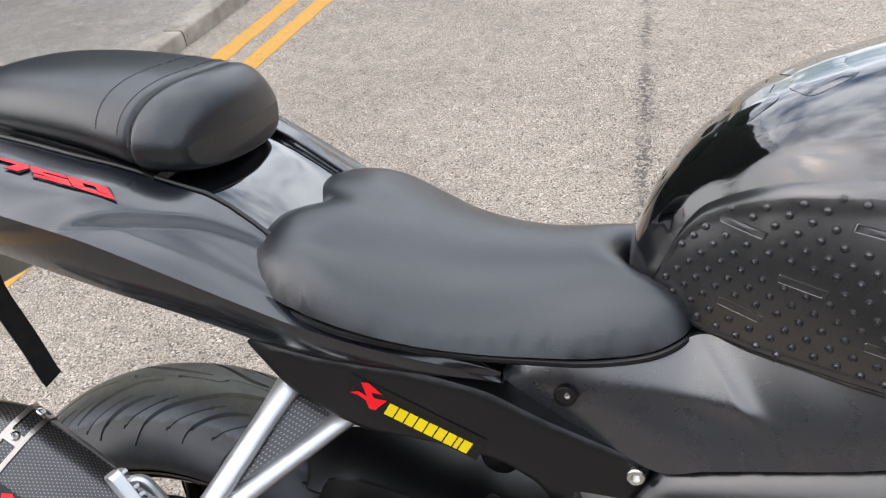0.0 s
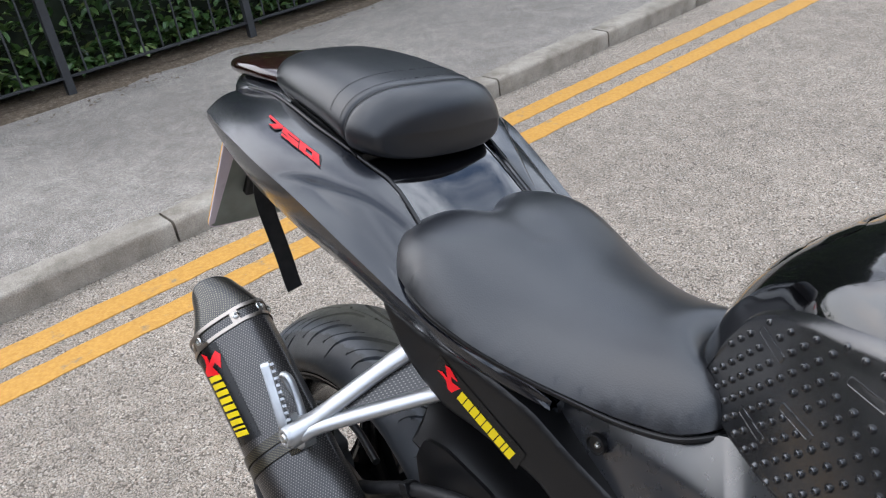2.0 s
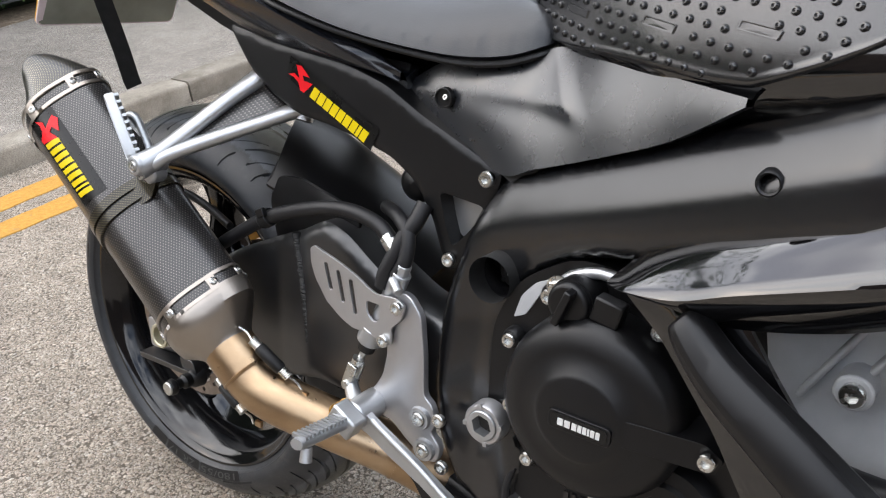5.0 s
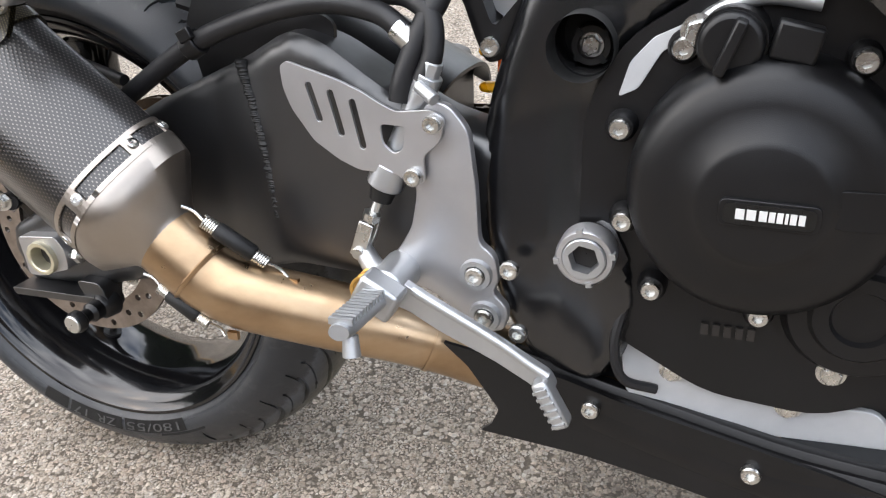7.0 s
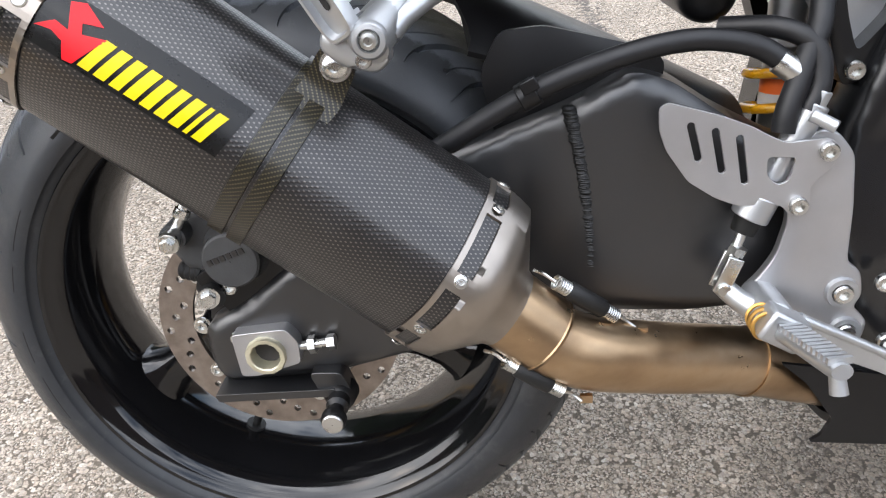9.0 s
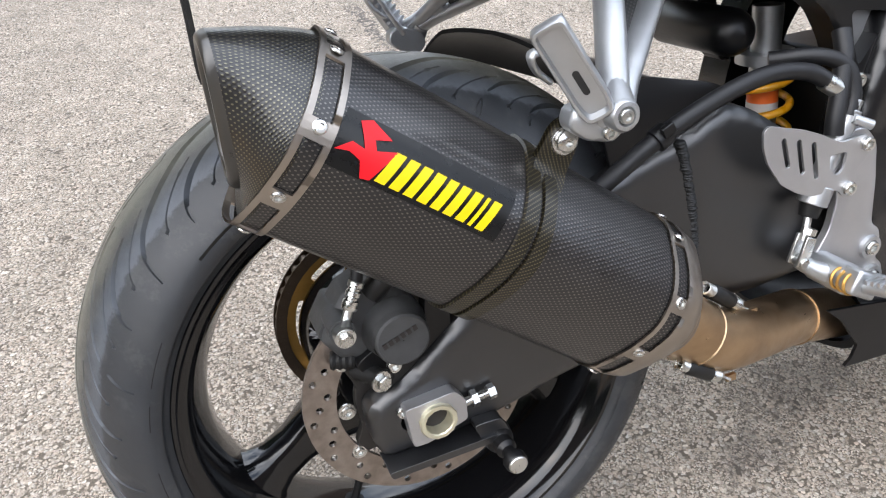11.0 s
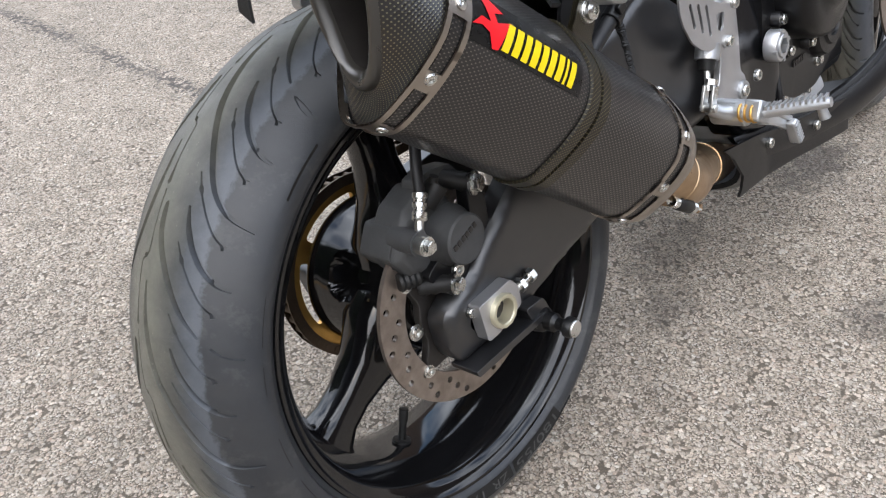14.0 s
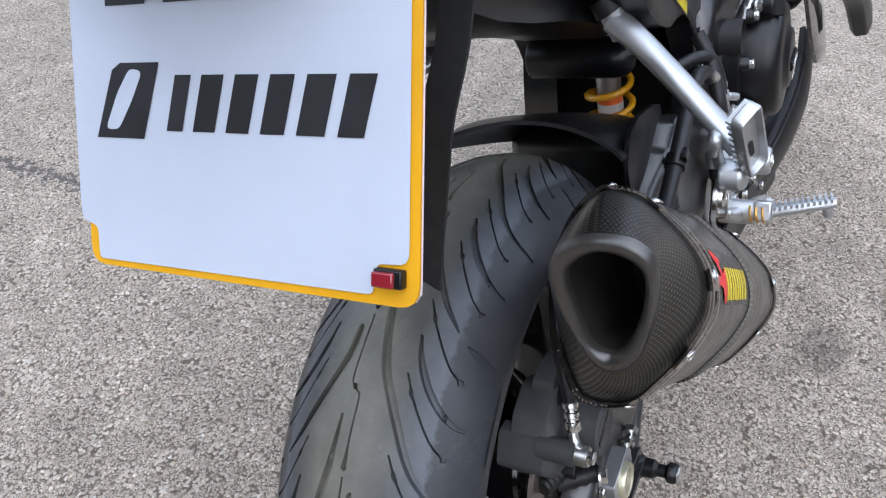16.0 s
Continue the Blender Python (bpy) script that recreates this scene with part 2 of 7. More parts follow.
M["lens"] = worn("dark_red_lens", (0.012, 0.0025, 0.0022), 0.10, 0.0, 0.4, 0.1, 300.0, 0.0, 0.03)
M["webbing"] = worn("black_webbing", (0.010, 0.010, 0.010), 0.85, bump=0.3)
M["carbon"] = carbon("woven_carbon", (0.145, 0.132, 0.125))
M["carbon_green"] = carbon("aged_woven_carbon", (0.16, 0.150, 0.105))
m = Mat("olive_twill_carbon", (0.05, 0.04, 0.02), 0.38, 0.5, 0.4)
sep = m.node("ShaderNodeSeparateXYZ")
m.link(m.co.outputs["UV"], sep.inputs[0])
warp = m.math("SINE", m.math("MULTIPLY", sep.outputs[0], 1900.0))
rib = m.math("ADD", m.math("MULTIPLY", warp, 0.75), m.math("MULTIPLY", m.math("SINE", m.math("MULTIPLY", m.math("ADD", sep.outputs[0], m.math("MULTIPLY", sep.outputs[1], 3.0)), 900.0)), 0.35))
m.set("Base Color", m.mix(m.ramp(rib, (0.35, 0.0), (0.75, 1.0)), (0.012, 0.010, 0.006), m.mix(m.noise(120.0, 3.0), (0.055, 0.046, 0.024), (0.115, 0.098, 0.052))))
m.set("Coat Roughness", 0.2)
M["twill"] = m.m
M["wheel"] = worn("gloss_black_wheel_paint", (0.004, 0.004, 0.0045), 0.10, 0.0, 0.0, 0.2, 300.0, 0.01, 0.04, 0.5)
M["iron"] = worn("grey_painted_iron", (0.032, 0.033, 0.035), 0.65, 0.1, 0.0, 0.25, 300.0, 0.15)

m = Mat("titanium_pipe", (0.5, 0.35, 0.2), 0.34, 1.0)
tone = m.ramp(m.noise(9.0, 5.0, 0.6, stretch=(1.0, 2.0, 2.0)), (0.25, (0.29, 0.195, 0.118)), (0.5, (0.42, 0.295, 0.180)), (0.75, (0.50, 0.38, 0.26)))
m.set("Base Color", tone)
m.set("Roughness", m.ramp(m.noise(50.0, 6.0), (0.3, 0.27), (0.75, 0.45)))
m.bump(m.noise(600.0, 3.0), 0.08, 0.0005)
M["pipe"] = m.m

m = Mat("brake_disc_steel", (0.3, 0.25, 0.22), 0.42, 0.9)
m.set("Base Color", m.ramp(m.noise(60.0, 6.0), (0.3, (0.20, 0.165, 0.14)), (0.7, (0.33, 0.285, 0.25))))
m.bump(m.noise(900.0, 3.0), 0.15, 0.0004)
M["disc"] = m.m

m = Mat("tyre_rubber", (0.020, 0.021, 0.023), 0.55, spec=0.42)
sep = m.node("ShaderNodeSeparateXYZ")
m.link(m.co.outputs["Object"], sep.inputs[0])
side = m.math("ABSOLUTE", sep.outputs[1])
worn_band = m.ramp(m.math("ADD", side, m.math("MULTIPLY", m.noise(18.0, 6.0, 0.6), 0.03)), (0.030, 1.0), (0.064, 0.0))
dust = m.ramp(m.noise(7.0, 8.0, 0.65), (0.44, 0.0), (0.74, 1.0))
c = m.mix(m.math("MULTIPLY", dust, 0.40), m.mix(m.noise(60.0, 6.0, 0.7), (0.013, 0.0145, 0.0175), (0.028, 0.031, 0.035)), (0.052, 0.050, 0.047))
scuff = m.ramp(m.noise(30.0, 8.0, 0.75, stretch=(1.0, 0.45, 1.0)), (0.55, 0.0), (0.62, 1.0))
c = m.mix(m.math("MULTIPLY", scuff, 0.30), c, (0.070, 0.070, 0.068))
# the ragged outer edge of the part that has run on the road
ragged = m.math("ADD", side, m.math("MULTIPLY", m.math("SUBTRACT", m.noise(70.0, 7.0, 0.72), 0.5), 0.022))
c = m.mix(m.math("MULTIPLY", m.ramp(ragged, (0.036, 0.0), (0.058, 1.0), (0.0612, 1.0), (0.0624, 0.0)), 0.62), c, (0.095, 0.106, 0.122))
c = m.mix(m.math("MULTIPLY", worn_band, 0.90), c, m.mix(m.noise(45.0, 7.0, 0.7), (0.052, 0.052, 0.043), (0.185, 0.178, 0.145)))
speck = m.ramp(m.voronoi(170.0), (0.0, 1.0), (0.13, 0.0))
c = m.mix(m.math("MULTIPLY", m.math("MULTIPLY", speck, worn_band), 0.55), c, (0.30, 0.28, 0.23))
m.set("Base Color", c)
m.set("Roughness", m.ramp(m.noise(30.0, 7.0, 0.7), (0.3, 0.34), (0.7, 0.55)))
rough = m.bump(m.noise(90.0, 6.0, 0.7), 0.25, 0.0010)
m.bump(m.noise(1100.0, 3.0), 0.25, 0.0006, rough)
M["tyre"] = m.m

m = road_mat("worn_chip_road", ((0.200, 0.170, 0.135), (0.300, 0.256, 0.206), (0.358, 0.308, 0.250), (0.412, 0.360, 0.295), (0.52, 0.46, 0.385)), (0.180, 0.150, 0.116), 150.0, 0.24)
col = m.b.inputs["Base Color"].links[0].from_socket
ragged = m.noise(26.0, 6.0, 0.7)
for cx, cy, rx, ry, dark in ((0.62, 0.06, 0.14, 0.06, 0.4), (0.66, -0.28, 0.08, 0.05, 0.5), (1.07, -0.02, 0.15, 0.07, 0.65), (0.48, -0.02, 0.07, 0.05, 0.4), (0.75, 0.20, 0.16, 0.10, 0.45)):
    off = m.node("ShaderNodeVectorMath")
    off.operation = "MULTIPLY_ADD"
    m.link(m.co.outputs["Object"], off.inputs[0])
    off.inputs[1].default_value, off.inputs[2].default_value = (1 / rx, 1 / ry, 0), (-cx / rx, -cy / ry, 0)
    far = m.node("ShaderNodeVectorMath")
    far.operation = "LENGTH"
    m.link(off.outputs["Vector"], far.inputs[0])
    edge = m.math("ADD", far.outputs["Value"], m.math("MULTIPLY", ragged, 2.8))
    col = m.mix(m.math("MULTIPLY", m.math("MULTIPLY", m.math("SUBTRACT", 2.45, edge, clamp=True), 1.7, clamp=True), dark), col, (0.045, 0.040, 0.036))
# a broken line of old tar that runs out from the kerb's far side
sep = m.node("ShaderNodeSeparateXYZ")
m.link(m.co.outputs["Object"], sep.inputs[0])
line = m.math("ABSOLUTE", m.math("ADD", m.math("MULTIPLY_ADD", sep.outputs[1], 0.02, -0.52), sep.outputs[0]))
wide = m.math("ADD", m.math("MULTIPLY", line, 12.0), m.math("MULTIPLY", m.noise(55.0, 4.0, 0.7), 4.0))
here = m.math("MULTIPLY", m.math("MULTIPLY", m.math("SUBTRACT", 2.25, wide, clamp=True), 2.0), m.math("MULTIPLY", m.math("SUBTRACT", sep.outputs[1], 0.7, clamp=True), 4.0, clamp=True))
lumps = m.ramp(m.noise(2.4, 4.0), (0.38, 0.15), (0.54, 1.0))
col = m.mix(m.math("MULTIPLY", m.math("MULTIPLY", here, 2.2, clamp=True), m.math("MULTIPLY", lumps, 0.9)), col, (0.055, 0.050, 0.046))
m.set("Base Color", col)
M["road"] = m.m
M["path"] = road_mat("grey_asphalt_path", ((0.235, 0.211, 0.180), (0.295, 0.267, 0.230), (0.345, 0.313, 0.270), (0.395, 0.361, 0.314), (0.54, 0.49, 0.43)), (0.225, 0.200, 0.168), 190.0, 0.34).m

m = Mat("concrete_kerb", (0.3, 0.29, 0.27), 0.9, spec=0.25)
rnd = m.node("ShaderNodeObjectInfo")
c = m.ramp(m.noise(6.0, 8.0, 0.65), (0.28, (0.115, 0.099, 0.078)), (0.5, (0.215, 0.190, 0.155)), (0.75, (0.305, 0.276, 0.232)))
c = m.mix(1.0, c, m.ramp(rnd.outputs["Random"], (0.0, 0.85), (1.0, 1.1)), "MULTIPLY")
m.set("Base Color", m.mix(0.55, c, m.ramp(m.noise(240.0, 4.0), (0.3, 0.3), (0.7, 0.8)), "OVERLAY"))
m.bump(m.noise(160.0, 5.0), 0.6, 0.004)
M["kerb"] = m.m

m = Mat("yellow_road_paint", (0.7, 0.42, 0.05), 0.75, spec=0.3)
wear = m.ramp(m.noise(16.0, 9.0, 0.72), (0.30, 0.0), (0.42, 1.0))
c = m.ramp(m.noise(70.0, 5.0), (0.3, (0.37, 0.185, 0.034)), (0.7, (0.47, 0.255, 0.054)))
m.set("Base Color", m.mix(wear, (0.19, 0.15, 0.10), c))
m.bump(m.voronoi(150.0), 0.5, 0.003)
M["line"] = m.m

m = Mat("dry_soil", (0.12, 0.09, 0.06), 0.95, spec=0.2)
m.set("Base Color", m.ramp(m.noise(35.0, 9.0, 0.7), (0.3, (0.055, 0.042, 0.030)), (0.55, (0.13, 0.10, 0.07)), (0.75, (0.25, 0.21, 0.16))))
m.bump(m.noise(60.0, 8.0), 0.9, 0.02)
M["soil"] = m.m

m = Mat("laurel_leaf", (0.06, 0.11, 0.03), 0.38, spec=0.5)
isl = m.node("ShaderNodeNewGeometry").outputs["Random Per Island"]
m.set("Base Color", m.ramp(isl, (0.0, (0.022, 0.050, 0.014)), (0.5, (0.050, 0.105, 0.026)), (0.85, (0.10, 0.17, 0.045)), (1.0, (0.16, 0.20, 0.06))))
m.set("Roughness", m.ramp(isl, (0.0, 0.30), (1.0, 0.5)))
M["leaf"] = m.m
# near-black colour standing in for the shade deep among the leaves
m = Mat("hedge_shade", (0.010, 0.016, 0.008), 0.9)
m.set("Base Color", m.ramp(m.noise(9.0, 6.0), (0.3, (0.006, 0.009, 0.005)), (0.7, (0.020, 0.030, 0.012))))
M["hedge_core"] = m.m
# dull brown for the unseen walls that darken reflections
m = Mat("unseen_wall_brown", (0.10, 0.07, 0.055), 0.9, spec=0.2)
m.set("Base Color", m.ramp(m.noise(1.2, 8.0, 0.65), (0.3, (0.060, 0.045, 0.036)), (0.7, (0.13, 0.095, 0.075))))
M["far_wall"] = m.m
# ---- shape helpers: each shape is (points, faces) ----
def curve_through(pts, n):
    """n points along a smooth curve through pts (Catmull-Rom)."""
    p = np.array(pts, float)
    p = np.vstack([2 * p[0] - p[1], p, 2 * p[-1] - p[-2]])
    out = []
    for u in np.linspace(0, len(pts) - 1, n):
        i = min(int(u), len(pts) - 2)
        f = u - i
        a, b, c, d = p[i : i + 4]
        out.append(0.5 * (2 * b + (c - a) * f + (2 * a - 5 * b + 4 * c - d) * f**2 + (3 * b - a - 3 * c + d) * f**3))
    return np.array(out)


def closed_curve(pts, n):
    p = list(pts)
    return curve_through(p[-2:] + p + p[:3], n * (len(p) + 4) // len(p))[2 * n // len(p) : 2 * n // len(p) + n]


def joined(*shapes):
    points, faces = [], []
    for p, f in shapes:
        k = len(points)
        points += [tuple(v) for v in p]
        faces += [tuple(i + k for i in face) for face in f]
    return points, faces


def moved(shape, m):
    return [tuple(m @ Vector(v)) for v in shape[0]], shape[1]


def mirrored(shape):
    return [(x, -y, z) for x, y, z in shape[0]], [tuple(reversed(f)) for f in shape[1]]


def loft(rings, closed=True, ends=True):
    n, points, faces = len(rings[0]), [], []
    for r in rings:
        points += [tuple(v) for v in r]
    for i in range(len(rings) - 1):
        for j in range(n if closed else n - 1):
            k = (j + 1) % n
            faces.append((i * n + j, i * n + k, (i + 1) * n + k, (i + 1) * n + j))
    if ends and closed:
        faces.append(tuple(reversed(range(n))))
        faces.append(tuple(range((len(rings) - 1) * n, len(rings) * n)))
    return points, faces


def tube(pts, r, n=12, steps=0, ends=True, flat=1.0):
    """A pipe along pts; r may be a list, one radius a point."""
    p = np.array(pts, float)
    radii = np.array(r if isinstance(r, (list, tuple, np.ndarray)) else [r] * len(p), float)
    if steps:
        radii = np.interp(np.linspace(0, 1, steps), np.linspace(0, 1, len(p)), radii)
        p = curve_through(p, steps)
    rings, up = [], None
    for i in range(len(p)):
        d = Vector(p[min(i + 1, len(p) - 1)] - p[max(i - 1, 0)]).normalized()
        if up is None:
            up = Vector((0, 0, 1)) if abs(d.z) < 0.9 else Vector((0, 1, 0))
        side = d.cross(up).normalized()
        up = side.cross(d).normalized()
        c = Vector(p[i])
        rings.append([c + (side * math.cos(a) + up * (flat * math.sin(a))) * float(radii[i]) for a in np.linspace(0, 2 * math.pi, n, endpoint=False)])
    return loft(rings, True, ends)


def rod(a, b, r, r2=None, n=16):
    return tube([a, b], [r, r if r2 is None else r2], n)


def turned(profile, n=32, centre=(0, 0, 0), axis="y", ends=False):
    """A profile of (radius, along) turned about an axis through centre."""
    rings = []
    for r, h in profile:
        ring = []
        for a in np.linspace(0, 2 * math.pi, n, endpoint=False):
            u, v = r * math.cos(a), r * math.sin(a)
            p = {"y": (u, h, v), "x": (h, u, v), "z": (u, v, h)}[axis]
            ring.append((centre[0] + p[0], centre[1] + p[1], centre[2] + p[2]))
        rings.append(ring)
    return loft(rings, True, ends)


def block(c, s, m=None):
    x, y, z = s[0] / 2, s[1] / 2, s[2] / 2
    p = [(-x, -y, -z), (x, -y, -z), (x, y, -z), (-x, y, -z), (-x, -y, z), (x, -y, z), (x, y, z), (-x, y, z)]
    m = Matrix.Translation(c) @ (m or Matrix())
    return [tuple(m @ Vector(v)) for v in p], [(0, 3, 2, 1), (4, 5, 6, 7), (0, 1, 5, 4), (1, 2, 6, 5), (2, 3, 7, 6), (3, 0, 4, 7)]


def inside(pt, poly):
    x, y = pt
    hit = False
    for (x1, y1), (x2, y2) in zip(poly, poly[1:] + poly[:1]):
        if (y1 > y) != (y2 > y) and x < (x2 - x1) * (y - y1) / (y2 - y1) + x1:
            hit = not hit
    return hit


def edge_distance(pts, poly):
    """How far each of pts lies from the outline."""
    p, best = np.array(pts, float), np.full(len(pts), 9.0)
    for a, b in zip(poly, poly[1:] + poly[:1]):
        a, b = np.array(a), np.array(b)
        ab = b - a
        f = np.clip(((p - a) @ ab) / max(ab @ ab, 1e-12), 0, 1)
        best = np.minimum(best, np.hypot(*(p - a - f[:, None] * ab).T))
    return best


def filled(outline, holes=(), step=0.0):
    """A flat outline with holes cut into triangles; step: the grid of points inside. Gives points and faces in the plane."""
    outline = [tuple(map(float, p)) for p in outline]
    holes = [[tuple(map(float, p)) for p in h] for h in holes]
    verts, edges = [], []
    for loop in [outline] + holes:
        k = len(verts)
        verts += loop
        edges += [(k + i, k + (i + 1) % len(loop)) for i in range(len(loop))]
    if step:
        o = np.array(outline)
        xs, ys = np.arange(o[:, 0].min(), o[:, 0].max(), step), np.arange(o[:, 1].min(), o[:, 1].max(), step)
        grid = [(x + (0.5 * step if j % 2 else 0), y) for j, y in enumerate(ys) for x in xs]
        grid = [g for g in grid if inside(g, outline) and not any(inside(g, h) for h in holes)]
        if grid:
            d = edge_distance(grid, outline)
            for h in holes:
                d = np.minimum(d, edge_distance(grid, h))
            verts += [g for g, far in zip(grid, d) if far > 0.45 * step]
    from_cdt = delaunay_2d_cdt([Vector(v) for v in verts], edges, [], 0, 1e-7)
    v2, f2 = [tuple(v) for v in from_cdt[0]], from_cdt[2]
    keep = []
    for f in f2:
        c = (sum(v2[i][0] for i in f) / 3, sum(v2[i][1] for i in f) / 3)
        if inside(c, outline) and not any(inside(c, h) for h in holes):
            keep.append(tuple(f))
    return v2, keep


def slab(outline, front, back, holes=(), step=0.0, soft=0.0, drop=0.0):
    """A plate in the x-z plane between y = front and y = back (numbers or functions of x, z), its front rim rounded over soft."""
    v, f = filled(outline, holes, step)
    fr = front if callable(front) else (lambda x, z: front)
    bk = back if callable(back) else (lambda x, z: back)
    off = np.zeros(len(v))
    if soft:
        d = edge_distance(v, [tuple(p) for p in outline])
        off = drop * (1 - np.sqrt(np.clip(1 - (1 - np.clip(d / soft, 0, 1)) ** 2, 0, 1)))
    sign = 1 if bk(*v[0]) > fr(*v[0]) else -1
    points = [(x, fr(x, z) + sign * o, z) for (x, z), o in zip(v, off)] + [(x, bk(x, z), z) for x, z in v]
    n, faces = len(v), list(f)
    faces += [tuple(i + n for i in reversed(t)) for t in f]
    count = {}
    for t in f:
        for a, b in zip(t, t[1:] + t[:1]):
            count[(a, b)] = True
    for a, b in list(count):
        if (b, a) not in count:
            faces.append((b, a, a + n, b + n))
    return points, faces


def pillow(outline, top, bottom, step, soft, power=2.0, belt=0.0):
    """A cushion over an outline in the x-y plane: top and bottom are functions of x, y; its edge rounds over soft."""
    v, f = filled(outline, (), step)
    d = np.clip(edge_distance(v, [tuple(p) for p in outline]) / soft, 0, 1)
    rise = np.clip(1 - (1 - d) ** power, 0, 1) ** (1 / power)
    n = len(v)
    edge = [bottom(x, y) + (top(x, y) - bottom(x, y)) * belt for x, y in v]
    points = [(x, y, e + (top(x, y) - e) * r) for (x, y), r, e in zip(v, rise, edge)]
    points += [(x, y, e - (e - bottom(x, y) + 0.004) * r) for (x, y), r, e in zip(v, rise, edge)]
    return points, list(f) + [tuple(i + n for i in reversed(t)) for t in f]


def between(xs, ys):
    """A smooth function through (xs, ys)."""
    c = curve_through(np.c_[xs, ys], 12 * len(xs))
    return lambda x: float(np.interp(x, c[:, 0], c[:, 1]))


def circle(cx, cz, r, n=24, start=0.0):
    return [(cx + r * math.cos(a + start), cz + r * math.sin(a + start)) for a in np.linspace(0, 2 * math.pi, n, endpoint=False)]


def slot(a, b, r, n=8):
    """A round-ended slot from a to b."""
    a, b = np.array(a), np.array(b)
    w = math.atan2(*(b - a)[::-1])
    out = [tuple(b + r * np.array((math.cos(w + t), math.sin(w + t)))) for t in np.linspace(-math.pi / 2, math.pi / 2, n)]
    return out + [tuple(a + r * np.array((math.cos(w + t), math.sin(w + t)))) for t in np.linspace(math.pi / 2, 3 * math.pi / 2, n)]


def rounded(pts, r=0.006, n=4):
    """An outline with its corners rounded."""
    out = []
    p = [np.array(q, float) for q in pts]
    for i in range(len(p)):
        a, b, c = p[i - 1], p[i], p[(i + 1) % len(p)]
        la, lc = np.linalg.norm(a - b), np.linalg.norm(c - b)
        k = min(r, 0.45 * la, 0.45 * lc)
        s, e = b + (a - b) * k / la, b + (c - b) * k / lc
        for t in np.linspace(0, 1, n):
            out.append(tuple((1 - t) ** 2 * s + 2 * t * (1 - t) * b + t**2 * e))
    return out


def mesh_of(name, shape, material, sharp=38, uv=None):
    me = bpy.data.meshes.new(name)
    me.from_pydata([tuple(map(float, v)) for v in shape[0]], [], [list(f) for f in shape[1]])
    bm = bmesh.new()
    bm.from_mesh(me)
    if uv is None:
        bmesh.ops.remove_doubles(bm, verts=bm.verts, dist=1e-6)
    bmesh.ops.recalc_face_normals(bm, faces=bm.faces)
    if uv is not None:
        bm.verts.ensure_lookup_table()
        lay = bm.loops.layers.uv.new("map")
        for face in bm.faces:
            for lp in face.loops:
                lp[lay].uv = uv[lp.vert.index]
    bm.to_mesh(me)
    bm.free()
    for p in me.polygons:
        p.use_smooth = True
    me.set_sharp_from_angle(angle=radians(sharp))
    me.materials.append(material)
    return me


def part(name, shape, material, parent=None, label="", bevel=0.0, sharp=38, uv=None):
    """One mesh object under a thing or under a part."""
    ob = new(name, mesh_of(name, shape, material, sharp, uv))
    if parent is not None:
        ob.parent = parent
    if bevel:
        b = ob.modifiers.new("edge", "BEVEL")
        b.width, b.segments, b.limit_method, b.angle_limit = bevel, 2, "ANGLE", radians(35)
        b.harden_normals = False
    if label:
        ob["label"] = label
    return ob


def again(name, mesh, parent, m):
    """One more object on a mesh that is already there."""
    ob = new(name, mesh)
    ob.parent = parent
    ob.matrix_basis = m
    return ob


def facing(p, d, spin=0.0):
    """The pose at p whose z axis points along d."""
    q = Vector(d).to_track_quat("Z", "Y").to_matrix().to_4x4()
    return Matrix.Translation(p) @ q @ Matrix.Rotation(spin, 4, "Z")


def bolt_mesh(name, r, h, material, kind="socket"):
    """A bolt head that stands along z: a round one with a hex socket, or a hexagon with a washer."""
    if kind == "socket":
        rings = []
        for rad, z in ((r, 0), (r, h * 0.75), (r * 0.88, h), (r * 0.55, h)):
            rings.append([(rad * math.cos(a), rad * math.sin(a), z) for a in np.linspace(0, 2 * math.pi, 18, endpoint=False)])
        for z in (h, h * 0.35):
            rings.append([((0.50 + 0.04 * (k % 3 == 0)) * r * math.cos(a), (0.50 + 0.04 * (k % 3 == 0)) * r * math.sin(a), z) for k, a in enumerate(np.linspace(0, 2 * math.pi, 18, endpoint=False))])
        shape = loft(rings, True, True)
    else:
        washer = turned([(r * 1.35, 0), (r * 1.35, h * 0.25), (r * 0.9, h * 0.28)], 20, axis="z", ends=True)
        hexa = [[(rad * math.cos(a), rad * math.sin(a), z) for a in np.linspace(0, 2 * math.pi, 6, endpoint=False)] for rad, z in ((r, h * 0.2), (r, h * 0.9), (r * 0.86, h))]
        shape = joined(washer, loft(hexa, True, True))
    return mesh_of(name, shape, material, 30)


def letters(text):
    """Flat outlines of a word in the built-in font: points (x, y) and faces."""
    cu = bpy.data.curves.new("word", "FONT")
    cu.body, cu.resolution_u = text, 3
    ob = bpy.data.objects.new("word", cu)
    me = ob.to_mesh()
    pts, faces = [(v.co.x, v.co.y) for v in me.vertices], [tuple(f.vertices) for f in me.polygons]
    ob.to_mesh_clear()
    bpy.data.objects.remove(ob)
    bpy.data.curves.remove(cu)
    x0, y0 = min(q[0] for q in pts), min(q[1] for q in pts)
    return [(x - x0, y - y0) for x, y in pts], faces


